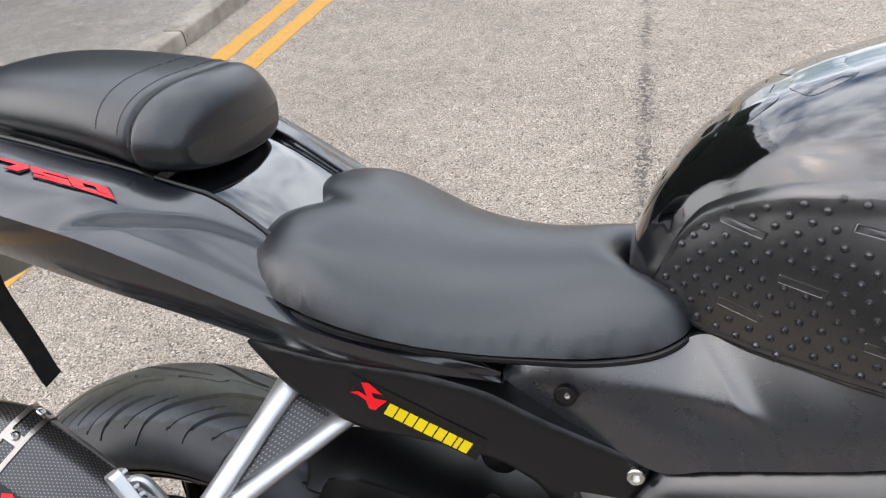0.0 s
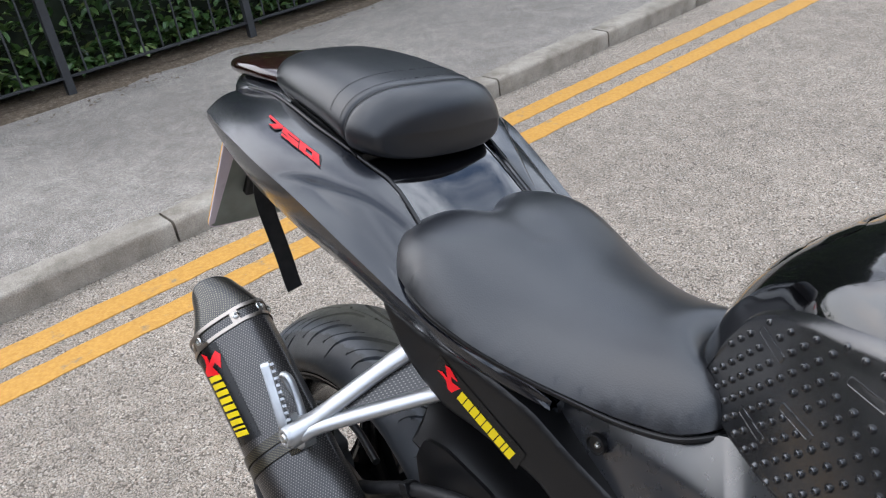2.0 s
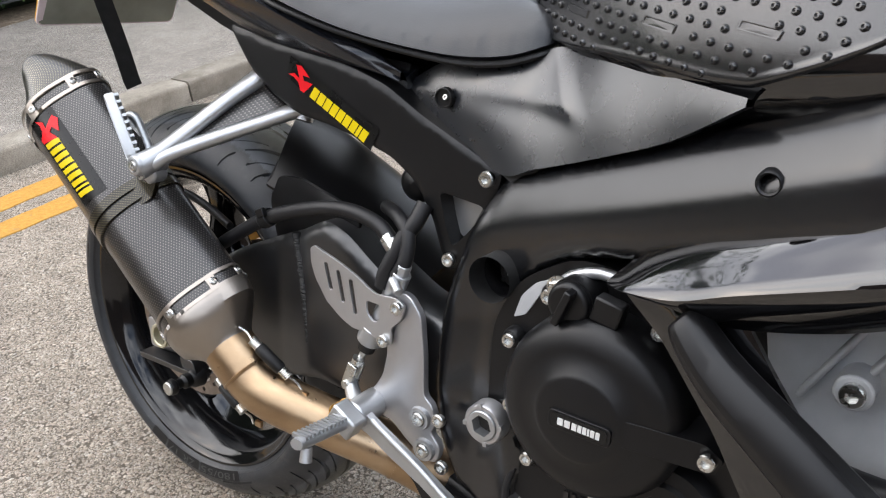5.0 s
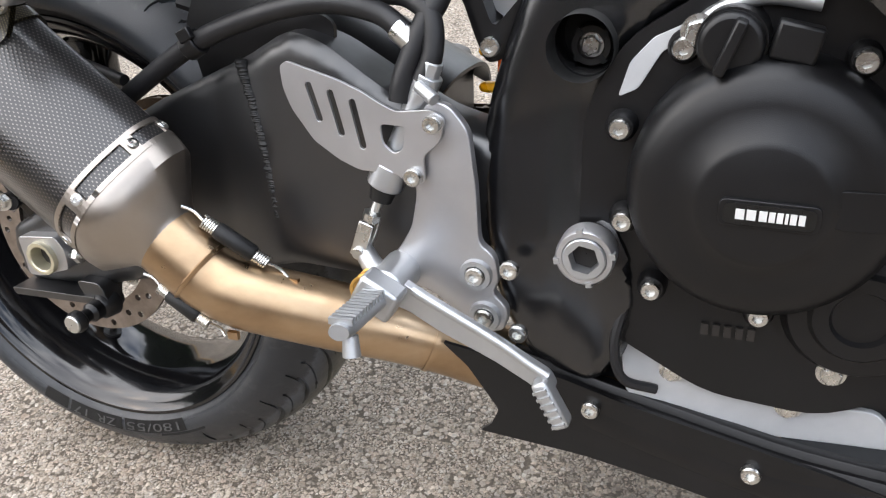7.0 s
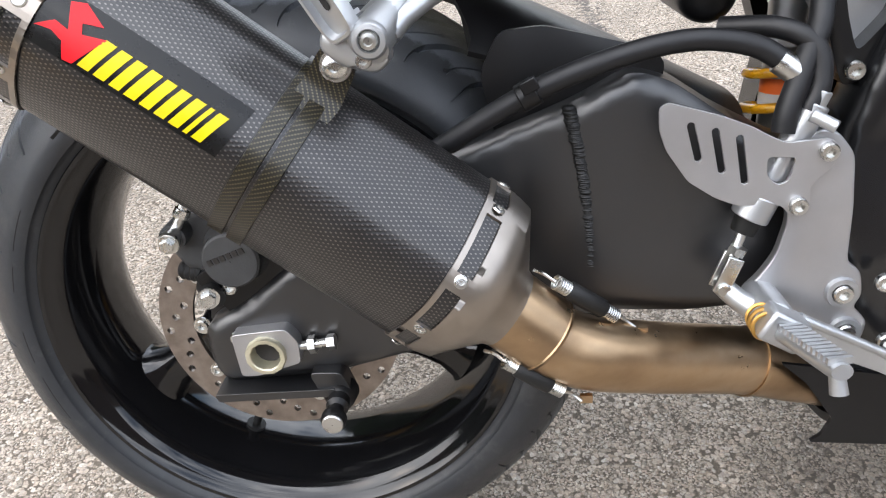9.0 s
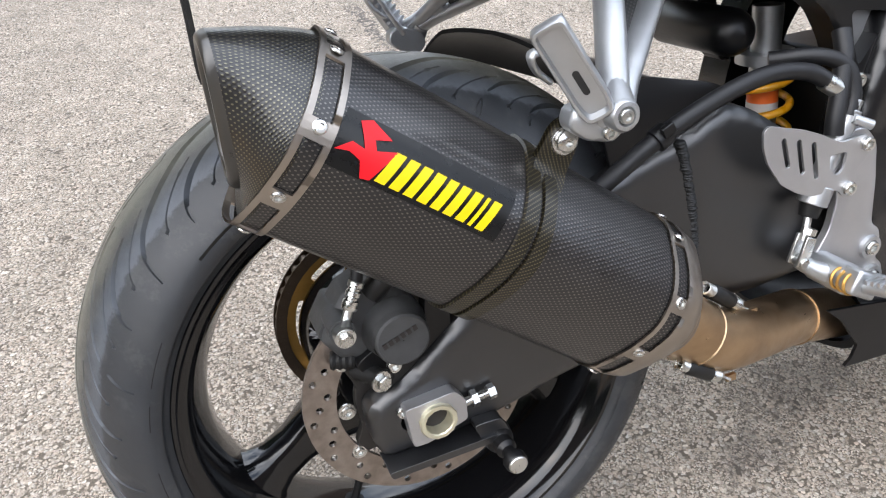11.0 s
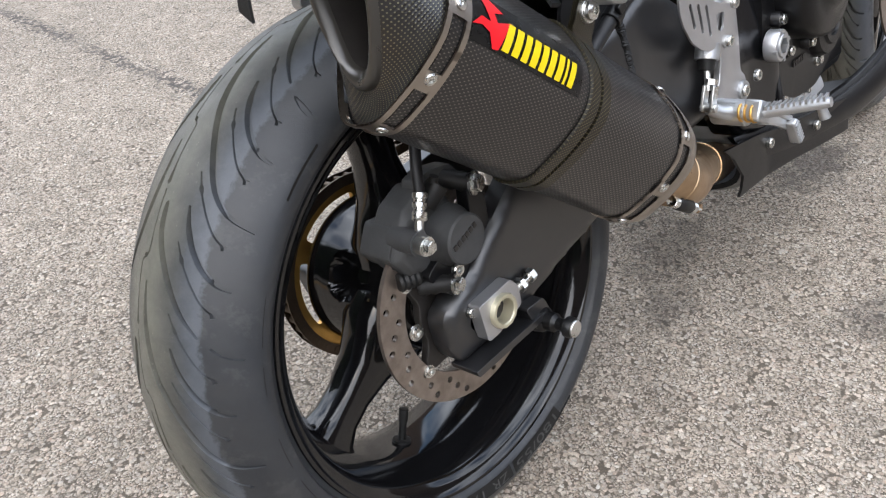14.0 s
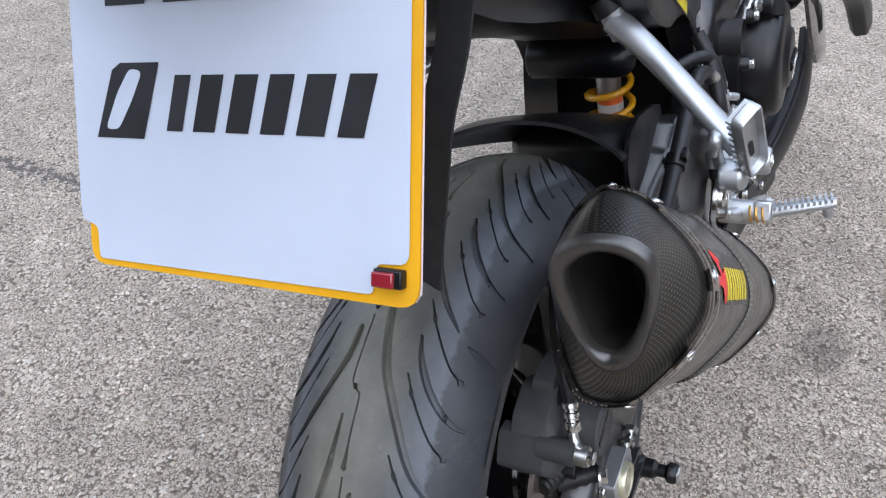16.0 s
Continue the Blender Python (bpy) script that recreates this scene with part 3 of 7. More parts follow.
def eased(shape, times=8):
    """A cushion whose creases are evened out, its rim left as it is."""
    pts = np.array([tuple(q) for q in shape[0]], float)
    near, count = [set() for _ in pts], collections.Counter()
    for f in shape[1]:
        for a, b in zip(f, f[1:] + f[:1]):
            near[a].add(b)
            near[b].add(a)
            count[min(a, b), max(a, b)] += 1
    depth = np.full(len(pts), 99)
    for (a, b), n in count.items():
        if n == 1:
            depth[a] = depth[b] = 0
    for k in range(1, 9):
        for i in np.flatnonzero(depth == k - 1):
            for j in near[i]:
                depth[j] = min(depth[j], k)
    weight = 0.7 * np.clip((depth - 0.5) / 5.0, 0, 1)
    near = [list(q) for q in near]
    for _ in range(times):
        pts[:, 2] = [(1 - w) * pts[i, 2] + w * pts[q, 2].mean() if w > 0 else pts[i, 2] for i, (q, w) in enumerate(zip(near, weight))]
    return [tuple(q) for q in pts], shape[1]


# ---- the street ----
def sheet(name, corners, z, material, cuts=1):
    (x0, y0), (x1, y1) = corners
    xs, ys = np.linspace(x0, x1, cuts + 1), np.linspace(y0, y1, cuts + 1)
    pts = [(x, y, z) for y in ys for x in xs]
    n = cuts + 1
    return part(name, (pts, [(j * n + i, j * n + i + 1, (j + 1) * n + i + 1, (j + 1) * n + i) for j in range(cuts) for i in range(cuts)]), material)


KERB_X, KERB_H = -1.78, 0.088
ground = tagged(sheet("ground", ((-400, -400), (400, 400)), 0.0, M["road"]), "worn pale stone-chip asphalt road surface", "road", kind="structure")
pavement = part("pavement", block((KERB_X - 0.12 - 1.7, 10, KERB_H / 2 - 0.004), (3.4, 120, KERB_H)), M["path"])
tagged(pavement, "grey asphalt footway behind the kerb", "pavement", kind="structure")
rows = []
for y in np.arange(-30, 40, 0.07):
    edge = -3.80 + 0.10 * noise.noise(Vector((y * 0.9, 3.0, 0))) + 0.05 * noise.noise(Vector((y * 4.0, 7.0, 0)))
    rows.append([(edge + 0.02, y, KERB_H - 0.006), (edge, y, KERB_H + 0.003), (-4.3, y, KERB_H + 0.012), (-6.2, y, KERB_H + 0.012), (-6.2, y, -0.01)])
verge = part("verge", loft(rows, False), M["soil"])
tagged(verge, "strip of dry bare soil under the hedge", "soil", kind="structure")

# plain unseen walls added behind the camera to darken low reflections
wall_south = part("wall_south", block((4.0, -12.0, 3.0), (46.0, 0.4, 6.0)), M["far_wall"])
tagged(wall_south, "unseen plain wall added to darken low reflections", "wall", kind="structure")
wall_east = part("wall_east", block((17.0, 10.0, 3.0), (0.4, 60.0, 6.0)), M["far_wall"])
tagged(wall_east, "unseen plain wall added to darken low reflections", "wall", kind="structure")


def yellow_line(x0, slope):
    rows = []
    rng = random.Random(int(-x0 * 1000))
    for y in np.arange(-14, 26, 0.06):
        x = x0 + slope * y
        a, b = rng.uniform(-0.004, 0.004), rng.uniform(-0.004, 0.004)
        rows.append([(x - 0.055 + a, y, 0.001), (x - 0.053 + a, y, 0.0035), (x + 0.053 + b, y, 0.0035), (x + 0.055 + b, y, 0.001)])
    ob = part("yellow_line", loft(rows, False), M["line"])
    return tagged(ob, "worn yellow no-parking line painted on asphalt", "road marking", "double yellow lines", "structure")


yellow_line(-1.560, 0.0185)
yellow_line(-1.371, 0.0260)

# kerb stones, end to end with open joints
kerb = tagged(new("kerb"), "weathered concrete kerb stones with open joints", "kerb", kind="structure")
STONE = 0.838
prof = [(0.0, -0.05), (0.0, 0.070), (-0.004, 0.081), (-0.012, KERB_H), (-0.125, KERB_H + 0.003), (-0.125, -0.05)]
rng = random.Random(5)
stone_meshes = []
for k in range(3):
    rings = []
    for y in np.linspace(0.005, STONE - 0.005, 9):
        e = 0.006 if y < 0.01 or y > STONE - 0.01 else 0.0
        rings.append([(px + rng.uniform(-0.0018, 0.0018) - (e if px > -0.1 else -e), y, pz + rng.uniform(-0.0015, 0.0015) - (e if pz > 0.04 else 0)) for px, pz in prof])
    stone_meshes.append(mesh_of("kerb_stone", loft(rings), M["kerb"], 50))
for i in range(-16, 28):
    again("kerb_stone", stone_meshes[i % 3], kerb, Matrix.Translation((KERB_X, 0.504 + i * STONE, 0)))

# railings: posts, rails and thin uprights
railing = tagged(new("railing"), "grey painted iron railings in front of a hedge", "fence")
FX = -3.93
post_mesh = mesh_of("post", joined(block((0, 0, 0.55), (0.045, 0.045, 1.1)), block((0, 0, 1.105), (0.055, 0.055, 0.012))), M["iron"], 30)
bar_mesh = mesh_of("upright", rod((0, 0, 0.10), (0, 0, 1.0), 0.0065, n=8), M["iron"], 50)
for i in range(-9, 16):
    y = 0.93 + i * 1.19
    again("post", post_mesh, railing, Matrix.Translation((FX, y, KERB_H)))
    for k in range(1, 10):
        again("upright", bar_mesh, railing, Matrix.Translation((FX, y + k * 0.119, KERB_H)))
for z in (0.10, 0.98):
    part("rail", block((FX, 4.5, KERB_H + z), (0.034, 30, 0.010)), M["iron"], railing)

# hedge: a dark core as inner shade and many leaves; its unseen top is raised along the street to darken reflections
def hedge_top(y):
    f = min(1.0, max(0.0, (y + 0.6) / 1.8))
    return 1.25 + 3.5 * f * f * (3 - 2 * f)


rng = random.Random(3)
hedge = tagged(new("hedge"), "dense green laurel hedge behind iron railings", "hedge", kind="stuff")
rings = []
for y in np.linspace(-12, 18, 61):
    ring = []
    for a, r in ((0.0, 1.0), (0.5, 1.05), (1.1, 1.0), (1.57, 1.0), (2.2, 1.0), (2.8, 1.0), (3.14, 1.0)):
        w = 0.42 * r + 0.05 * noise.noise(Vector((y * 2, a * 2, 1)))
        ring.append((-4.62 + w * math.cos(a), y, KERB_H + 0.12 + hedge_top(y) * math.sin(a) * (0.9 + 0.1 * noise.noise(Vector((y, a, 4))))))
    ring += [(-5.0, y, KERB_H), (-4.26, y, KERB_H)]
    rings.append(ring)
# solid core added as the shade seen between the leaves
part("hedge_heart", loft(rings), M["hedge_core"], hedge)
pts, faces = [], []
for i in range(34000):
    y = rng.uniform(-6, 10) if i < 30000 else rng.uniform(-12, 18)
    z = 0.16 + (hedge_top(y) + 0.1) * rng.random() ** 2.4
    front = -4.15 + 0.10 * noise.noise(Vector((y * 2.2, z * 2.2, 7.0))) - 0.20 * max(0, z - hedge_top(y) + 0.3)
    c = Vector((front + rng.uniform(-0.16, 0.09), y, KERB_H + z - 0.06))
    size, wide = rng.uniform(0.05, 0.10), rng.uniform(0.016, 0.027)
    d = Vector((rng.uniform(0.1, 1.0), rng.uniform(-1, 1), rng.uniform(-0.4, 0.9))).normalized()
    s = d.cross(Vector((rng.uniform(-0.5, 0.5), rng.uniform(-0.5, 0.5), 1))).normalized()
    u = s.cross(d)
    k = len(pts)
    pts += [c, c + d * size * 0.35 + s * wide + u * 0.006, c + d * size * 0.72 + s * wide * 0.8 + u * 0.002, c + d * size - u * 0.012, c + d * size * 0.72 - s * wide * 0.8 + u * 0.002, c + d * size * 0.35 - s * wide + u * 0.006, c + d * size * 0.5 - u * 0.004]
    faces += [(k, k + 1, k + 6), (k + 1, k + 2, k + 6), (k + 2, k + 3, k + 6), (k + 3, k + 4, k + 6), (k + 4, k + 5, k + 6), (k + 5, k, k + 6)]
me = bpy.data.meshes.new("leaves")
me.from_pydata([tuple(p) for p in pts], [], faces)
me.materials.append(M["leaf"])
leaves = new("leaves", me)
leaves.parent = hedge
leaves["kind"] = "stuff"

# dead leaves and crumbs on the soil edge
pts, faces = [], []
for i in range(1500):
    c = Vector((-3.74 + rng.gauss(0, 0.10), rng.uniform(-6, 12), KERB_H + 0.008))
    r, a = rng.uniform(0.006, 0.022), rng.uniform(0, 6.3)
    k = len(pts)
    pts += [c + Vector((r * math.cos(a + t), r * 0.6 * math.sin(a + t), rng.uniform(0, 0.008))) for t in (0, 1.6, 3.1, 4.7)]
    faces.append((k, k + 1, k + 2, k + 3))
me = bpy.data.meshes.new("leaf_litter")
me.from_pydata([tuple(p) for p in pts], [], faces)
me.materials.append(M["soil"])
tagged(new("leaf_litter", me), "dry brown leaf litter along the soil edge", "leaves", kind="stuff")

# ---- the motorcycle: x ahead, y to its left, z up, leaning on its stand ----
LEAN_ANGLE = 12.0
bike = new("motorcycle")
bike.matrix_basis = Matrix.Rotation(radians(-LEAN_ANGLE), 4, "X")
tagged(bike, "black sports motorcycle with carbon silencer leaning on its stand", "motorcycle")
AX = Vector((0.0, 0.0, 0.312))
socket = bolt_mesh("bolt", 0.0075, 0.006, M["steel"])
socket_small = bolt_mesh("bolt", 0.005, 0.004, M["steel"])
hexbolt = bolt_mesh("bolt", 0.0075, 0.008, M["steel"], "hex")
OUT = (0, -1, 0)


def screw(p, parent, mesh=None, d=OUT, size=1.0, name="bolt", spin=0.3):
    return again(name, mesh or socket, parent, facing(p, d, spin) @ Matrix.Scale(size, 4))


# -- rear wheel --
def groove(path, widths):
    """Outer and inner outline of a groove along path, in metres on the unrolled tread."""
    c = curve_through(path, 24)
    w = np.interp(np.linspace(0, 1, 24), np.linspace(0, 1, len(widths)), widths)
    d = np.gradient(c, axis=0)
    n = np.c_[-d[:, 1], d[:, 0]] / np.hypot(*d.T)[:, None]
    t = d / np.hypot(*d.T)[:, None]
    loops = []
    for less in (0.0, 0.00035):
        ww = np.maximum(w - less, 0.0002)[:, None]
        tips = (c[0] - t[0] * (w[0] * 0.9 - less), c[-1] + t[-1] * (w[-1] * 0.9 - less))
        loops.append([tuple(tips[0])] + [tuple(q) for q in c + n * ww] + [tuple(tips[1])] + [tuple(q) for q in (c - n * ww)[::-1]])
    return c, w.max(), loops


def tyre_shape(radius, half, lip, pitches, cols=150, deep=0.0055):
    """A tyre about the y axis whose tread grooves are cut with clean edges."""
    k = half / 0.090
    pr = [(0.0, radius), (0.02 * k, radius - 0.0025), (0.04 * k, radius - 0.009), (0.06 * k, radius - 0.021), (0.076 * k, radius - 0.036), (0.086 * k, radius - 0.050), (0.090 * k, radius - 0.060), (0.0885 * k, radius - 0.070), (0.083 * k, lip + 0.004), (0.077 * k, lip - 0.004)]
    c = curve_through([(y, r) for y, r in pr], 120)
    s = np.concatenate([[0], np.cumsum(np.hypot(np.diff(c[:, 0]), np.diff(c[:, 1])))])
    top, turn, pitch = s[-1], 2 * math.pi * radius, 2 * math.pi / pitches
    thin = (0.0007, 0.0009, 0.0009, 0.0009, 0.0026, 0.0009, 0.0009, 0.0009, 0.0009, 0.0009, 0.0009, 0.0009, 0.0009, 0.0009, 0.0009, 0.0009, 0.0009, 0.0035)
    sipe = [(1.22, 0.036), (1.154, 0.046), (1.071, 0.0627), (1.036, 0.0755)]
    bow = [(1.122, 0.0374), (1.059, 0.0433), (0.997, 0.0538), (0.95, 0.0664), (0.925, 0.0784), (0.918, 0.0878)]
    designs = [
        ([(1.29, 0.006), (1.17, 0.0085), (1.04, 0.0175), (0.964, 0.0276), (0.888, 0.0390), (0.822, 0.0485), (0.774, 0.058), (0.732, 0.0724), (0.709, 0.096)], (0.0012, 0.0034, 0.0036, 0.0036, 0.0034, 0.0030, 0.0025, 0.0016)),
        ([(0.722, 0.0125), (0.700, 0.0125), (0.646, 0.0145), (0.588, 0.0215), (0.505, 0.0346), (0.435, 0.0473), (0.378, 0.0625)], (0.0022, 0.0032, 0.0033, 0.0032, 0.0026, 0.0012)),
        (bow, (0.0012, 0.0030, 0.0032, 0.0026, 0.0014)),
        ([(x - pitch / 2, w) for x, w in bow], (0.0012, 0.0030, 0.0032, 0.0026, 0.0014)),
        ([(1.134, 0.0734), (1.117, 0.0863), (1.103, 0.101)], (0.0012, 0.0032, 0.0030, 0.0012)),
    ] + [([(x - pitch / 4 * i, w) for x, w in sipe], thin) for i in range(4)]
    verts, edges, low, cores = [], [], set(), []
    for side in (-1, 1):
        for p in range(pitches):
            for path, widths in designs:
                a0 = -math.pi + (p + (0.5 if side > 0 else 0)) * pitch
                q = [((a0 + a) * radius, side * min(z * k, top - 0.02)) for a, z in path]
                if q[0][0] > turn / 2 - 0.01:
                    q = [(u - turn, v) for u, v in q]
                if max(u for u, v in q) > turn / 2 - 0.01 or min(u for u, v in q) < 0.01 - turn / 2:
                    continue
                line, wide, loops = groove(q, widths)
                cores.append((line, wide))
                for deeper, loop in enumerate(loops):
                    i0 = len(verts)
                    verts += loop
                    edges += [(i0 + i, i0 + (i + 1) % len(loop)) for i in range(len(loop))]
                    if deeper:
                        low |= set(range(i0, len(verts)))
    # the fine sipe that jogs from side to side of the crown, with a dot at each jog
    for j in range(2 * pitches):
        a, sg = 0.963 + (j - pitches) * pitch / 2 - (math.pi if pitches % 2 else 0.0), (0.0045 if j % 2 == 0 else -0.0045) * k
        q = [((a + da) * radius, sg * f) for da, f in ((0.186, 1.0), (0.10, 1.0), (0.020, 1.0), (0.004, 0.2), (-0.004, -0.2), (-0.020, -1.0), (-0.10, -1.0), (-0.186, -1.0))]
        if max(u for u, v in q) > turn / 2 - 0.01 or min(u for u, v in q) < 0.01 - turn / 2:
            continue
        line, wide, loops = groove(q, (0.0008, 0.0008, 0.0008, 0.0008, 0.0008, 0.0008, 0.0024, 0.0024, 0.0008, 0.0008, 0.0008, 0.0008, 0.0008, 0.0008, 0.0026))
        cores.append((line, wide))
        for deeper, loop in enumerate(loops):
            i0 = len(verts)
            verts += loop
            edges += [(i0 + i, i0 + (i + 1) % len(loop)) for i in range(len(loop))]
            if deeper:
                low |= set(range(i0, len(verts)))
    us = np.linspace(-turn / 2, turn / 2, cols + 1)
    ws = np.concatenate([-s[::6][::-1], s[::6][1:]])
    ws[0], ws[-1] = -top, top
    grid = np.array([(u, w) for u in us for w in ws])
    keep = np.ones(len(grid), bool)
    for line, wide in cores:
        near = np.flatnonzero((np.abs(grid[:, 0] - line[:, 0].mean()) < 0.12) & (np.abs(grid[:, 1] - line[:, 1].mean()) < 0.08))
        for q in line:
            keep[near] &= np.hypot(*(grid[near] - q).T) > max(0.004, wide + 0.0025)
    rim = (np.abs(grid[:, 0]) > turn / 2 - 1e-6)
    verts += [tuple(g) for g in grid[keep | rim]]
    v2, _, f2, origin, _, _ = delaunay_2d_cdt([Vector(v) for v in verts], edges, [], 0, 1e-7)
    P = []
    for v, src in zip(v2, origin):
        a, w = v.x / radius, v.y
        y, r = np.interp(abs(w), s, c[:, 0]), np.interp(abs(w), s, c[:, 1])
        if any(i in low for i in src):
            r -= deep * (1.0 if abs(w) < 0.07 else 0.5)
        P.append((-r * math.cos(a), math.copysign(y, w), r * math.sin(a)))
    return P, [tuple(f) for f in f2]


wheel = new("rear_wheel")
wheel.parent, wheel.matrix_basis = bike, Matrix.Translation(AX)
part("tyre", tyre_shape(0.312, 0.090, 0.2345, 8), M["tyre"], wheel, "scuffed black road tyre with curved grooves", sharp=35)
rim_prof = [(0.218, -0.070), (0.2335, -0.0745), (0.2345, -0.0785), (0.2325, -0.0810), (0.2290, -0.0805), (0.2255, -0.0765), (0.2210, -0.0745), (0.2175, -0.0720), (0.2120, -0.064), (0.2060, -0.050), (0.1990, -0.036), (0.1960, -0.020), (0.1955, 0.0)]
rim_prof = rim_prof + [(r, -h) for r, h in reversed(rim_prof[:-1])]
part("rim", turned(rim_prof, 128), M["wheel"], wheel, "gloss black alloy rim", sharp=30)
hub_prof = [(0.028, -0.085), (0.036, -0.085), (0.044, -0.072), (0.058, -0.060), (0.068, -0.046), (0.072, -0.030), (0.075, -0.014), (0.079, 0.004), (0.083, 0.022), (0.086, 0.040), (0.088, 0.056), (0.088, 0.074), (0.074, 0.082), (0.028, 0.084)]
hub_line = curve_through([(y, r) for r, y in hub_prof], 80)
rings = []
for y, r in hub_line:
    ring = []
    for a in np.linspace(0, 2 * math.pi, 180, endpoint=False):
        # three rounded pockets sunk into the drum between the spokes
        near = min(abs((a - radians(d) + math.pi) % (2 * math.pi) - math.pi) for d in (153, 33, 273))
        d = (abs(near * 0.080 / 0.023) ** 3 + abs((y - 0.010) / 0.024) ** 3) ** (1 / 3)
        rr = r - 0.026 * min(1.0, max(0.0, (1.10 - d) / 0.14))
        ring.append((rr * math.cos(a), y, rr * math.sin(a)))
    rings.append(ring)
part("hub", loft(rings), M["wheel"], wheel, "gloss black wheel hub with sunk pockets", sharp=40)
for k, deg in enumerate((213, 93, 333)):
    a = radians(deg)
    rings = []
    for f, w, t in ((0.045, 0.056, 0.036), (0.070, 0.052, 0.034), (0.088, 0.040, 0.030), (0.11, 0.029, 0.026), (0.145, 0.022, 0.022), (0.172, 0.023, 0.022), (0.190, 0.030, 0.025), (0.203, 0.048, 0.030)):
        ring = []
        for b in np.linspace(0, 2 * math.pi, 20, endpoint=False):
            cb, sb = math.cos(b), math.sin(b)
            u = w * math.copysign(abs(cb) ** 0.7, cb)
            ring.append((f * math.cos(a) - u * math.sin(a), t * math.copysign(abs(sb) ** 0.7, sb), f * math.sin(a) + u * math.cos(a)))
        rings.append(ring)
    part("spoke", loft(rings), M["wheel"], wheel)
va = radians(248)
vp = Vector((math.cos(va), 0, math.sin(va)))
part("valve", joined(rod(vp * 0.197, vp * 0.192, 0.011), rod(vp * 0.193, vp * 0.168, 0.0045), rod(vp * 0.170, vp * 0.155, 0.0055)), M["rubber"], wheel, "black rubber tyre valve")
# raised plain bars on the sidewall
rng = random.Random(8)
for a0, a1, r0, r1 in ((180, 188, 0.247, 0.251), (192, 204, 0.247, 0.251), (150, 160, 0.247, 0.251), (164, 170, 0.247, 0.251), (284, 300, 0.252, 0.257), (120, 132, 0.252, 0.257)):
    n = 6
    inner = [(r0 * math.cos(radians(a)), -0.0885 - 0.0004, r0 * math.sin(radians(a))) for a in np.linspace(a0, a1, n)]
    outer = [(r1 * math.cos(radians(a)), -0.0898 - 0.0004, r1 * math.sin(radians(a))) for a in np.linspace(a0, a1, n)]
    part("sidewall_mark", (inner + outer, [(i, i + 1, n + i + 1, n + i) for i in range(n - 1)]), M["rubber"], wheel)

# size panels and their raised figures
for a0, a1 in ((-88, -66), (-107, -89), (-116, -108)):
    inner = [(0.2365 * math.cos(radians(a)), -0.0885, 0.2365 * math.sin(radians(a))) for a in np.linspace(a0, a1, 14)]
    outer = [(0.2525 * math.cos(radians(a)), -0.0912, 0.2525 * math.sin(radians(a))) for a in np.linspace(a0, a1, 14)]
    part("size_panel", (inner + outer, [(i, i + 1, i + 15, i + 14) for i in range(13)]), M["rubber"], wheel)
for word, a0, wide in (("180/55", -68, 19.0), ("ZR", -91, 6.5), ("17", -101, 4.5)):
    pts, faces = letters(word)
    x1 = max(q[0] for q in pts)
    y1 = max(q[1] for q in pts)
    bent = []
    for x, y in pts:
        a, r = radians(a0 - wide * x / x1), 0.2395 + 0.0100 * y / y1
        bent.append((r * math.cos(a), -0.0896 - 0.20 * (r - 0.2395) - 0.0012, r * math.sin(a)))
    part("size_mark", (bent, faces), M["figure"], wheel, "worn raised size figures")

# brake disc with drilled holes
DISC_Y = -0.079
disc_bolt = mesh_of("disc_bolt", turned([(0.0088, 0.0), (0.0088, 0.0016), (0.0062, 0.0020), (0.0058, 0.0050), (0.0032, 0.0052), (0.0028, 0.0022), (0.0004, 0.0022)], 18, axis="z"), M["steel"], 30)
holes = []
for k in range(45):
    a, r = 2 * math.pi * k / 45, (0.0925, 0.1005, 0.1085)[k % 3]
    holes.append(circle(r * math.cos(a), r * math.sin(a), 0.0038, 10))
disc_shape = slab(circle(0, 0, 0.1165, 96), DISC_Y - 0.0025, DISC_Y + 0.0025, [circle(0, 0, 0.084, 72)] + holes)
disc = part("brake_disc", disc_shape, M["disc"], wheel, "brown-grey drilled steel brake disc")
star = []
for k in range(60):
    a = 2 * math.pi * k / 60
    star.append(((0.066 + 0.020 * max(0, math.cos(5 * a)) ** 2) * math.cos(a), (0.066 + 0.020 * max(0, math.cos(5 * a)) ** 2) * math.sin(a)))
part("disc_carrier", slab(star, DISC_Y - 0.004, DISC_Y + 0.006, [circle(0, 0, 0.040, 32)]), M["soot"], wheel, bevel=0.001)
for k in range(5):
    a = radians(181) + 2 * math.pi * k / 5
    again("disc_bolt", disc_bolt, wheel, facing((0.075 * math.cos(a), DISC_Y - 0.004, 0.075 * math.sin(a)), OUT))
    b = a - radians(36)
    again("disc_button", disc_bolt, wheel, facing((0.0875 * math.cos(b), DISC_Y - 0.0025, 0.0875 * math.sin(b)), OUT) @ Matrix.Scale(0.85, 4))

# sprocket and chain on the far side
teeth = []
for k in range(172):
    a = 2 * math.pi * k / 172
    teeth.append(((0.103 + 0.004 * (k % 4 in (1, 2))) * math.cos(a), (0.103 + 0.004 * (k % 4 in (1, 2))) * math.sin(a)))
cut = []
for k in range(5):
    a0 = 2 * math.pi * k / 5
    arc = [(0.089 * math.cos(a0 + t), 0.089 * math.sin(a0 + t)) for t in np.linspace(0.15, 1.1, 9)] + [(0.072 * math.cos(a0 + t), 0.072 * math.sin(a0 + t)) for t in np.linspace(1.1, 0.15, 9)]
    cut.append(rounded(arc, 0.004, 3))
part("sprocket", slab(teeth, 0.086, 0.092, cut + [circle(0, 0, 0.05, 32)]), M["gold"], wheel, "worn gold sprocket")
chain = new("chain")
chain.parent = bike
tagged(chain, "oily brown drive chain")
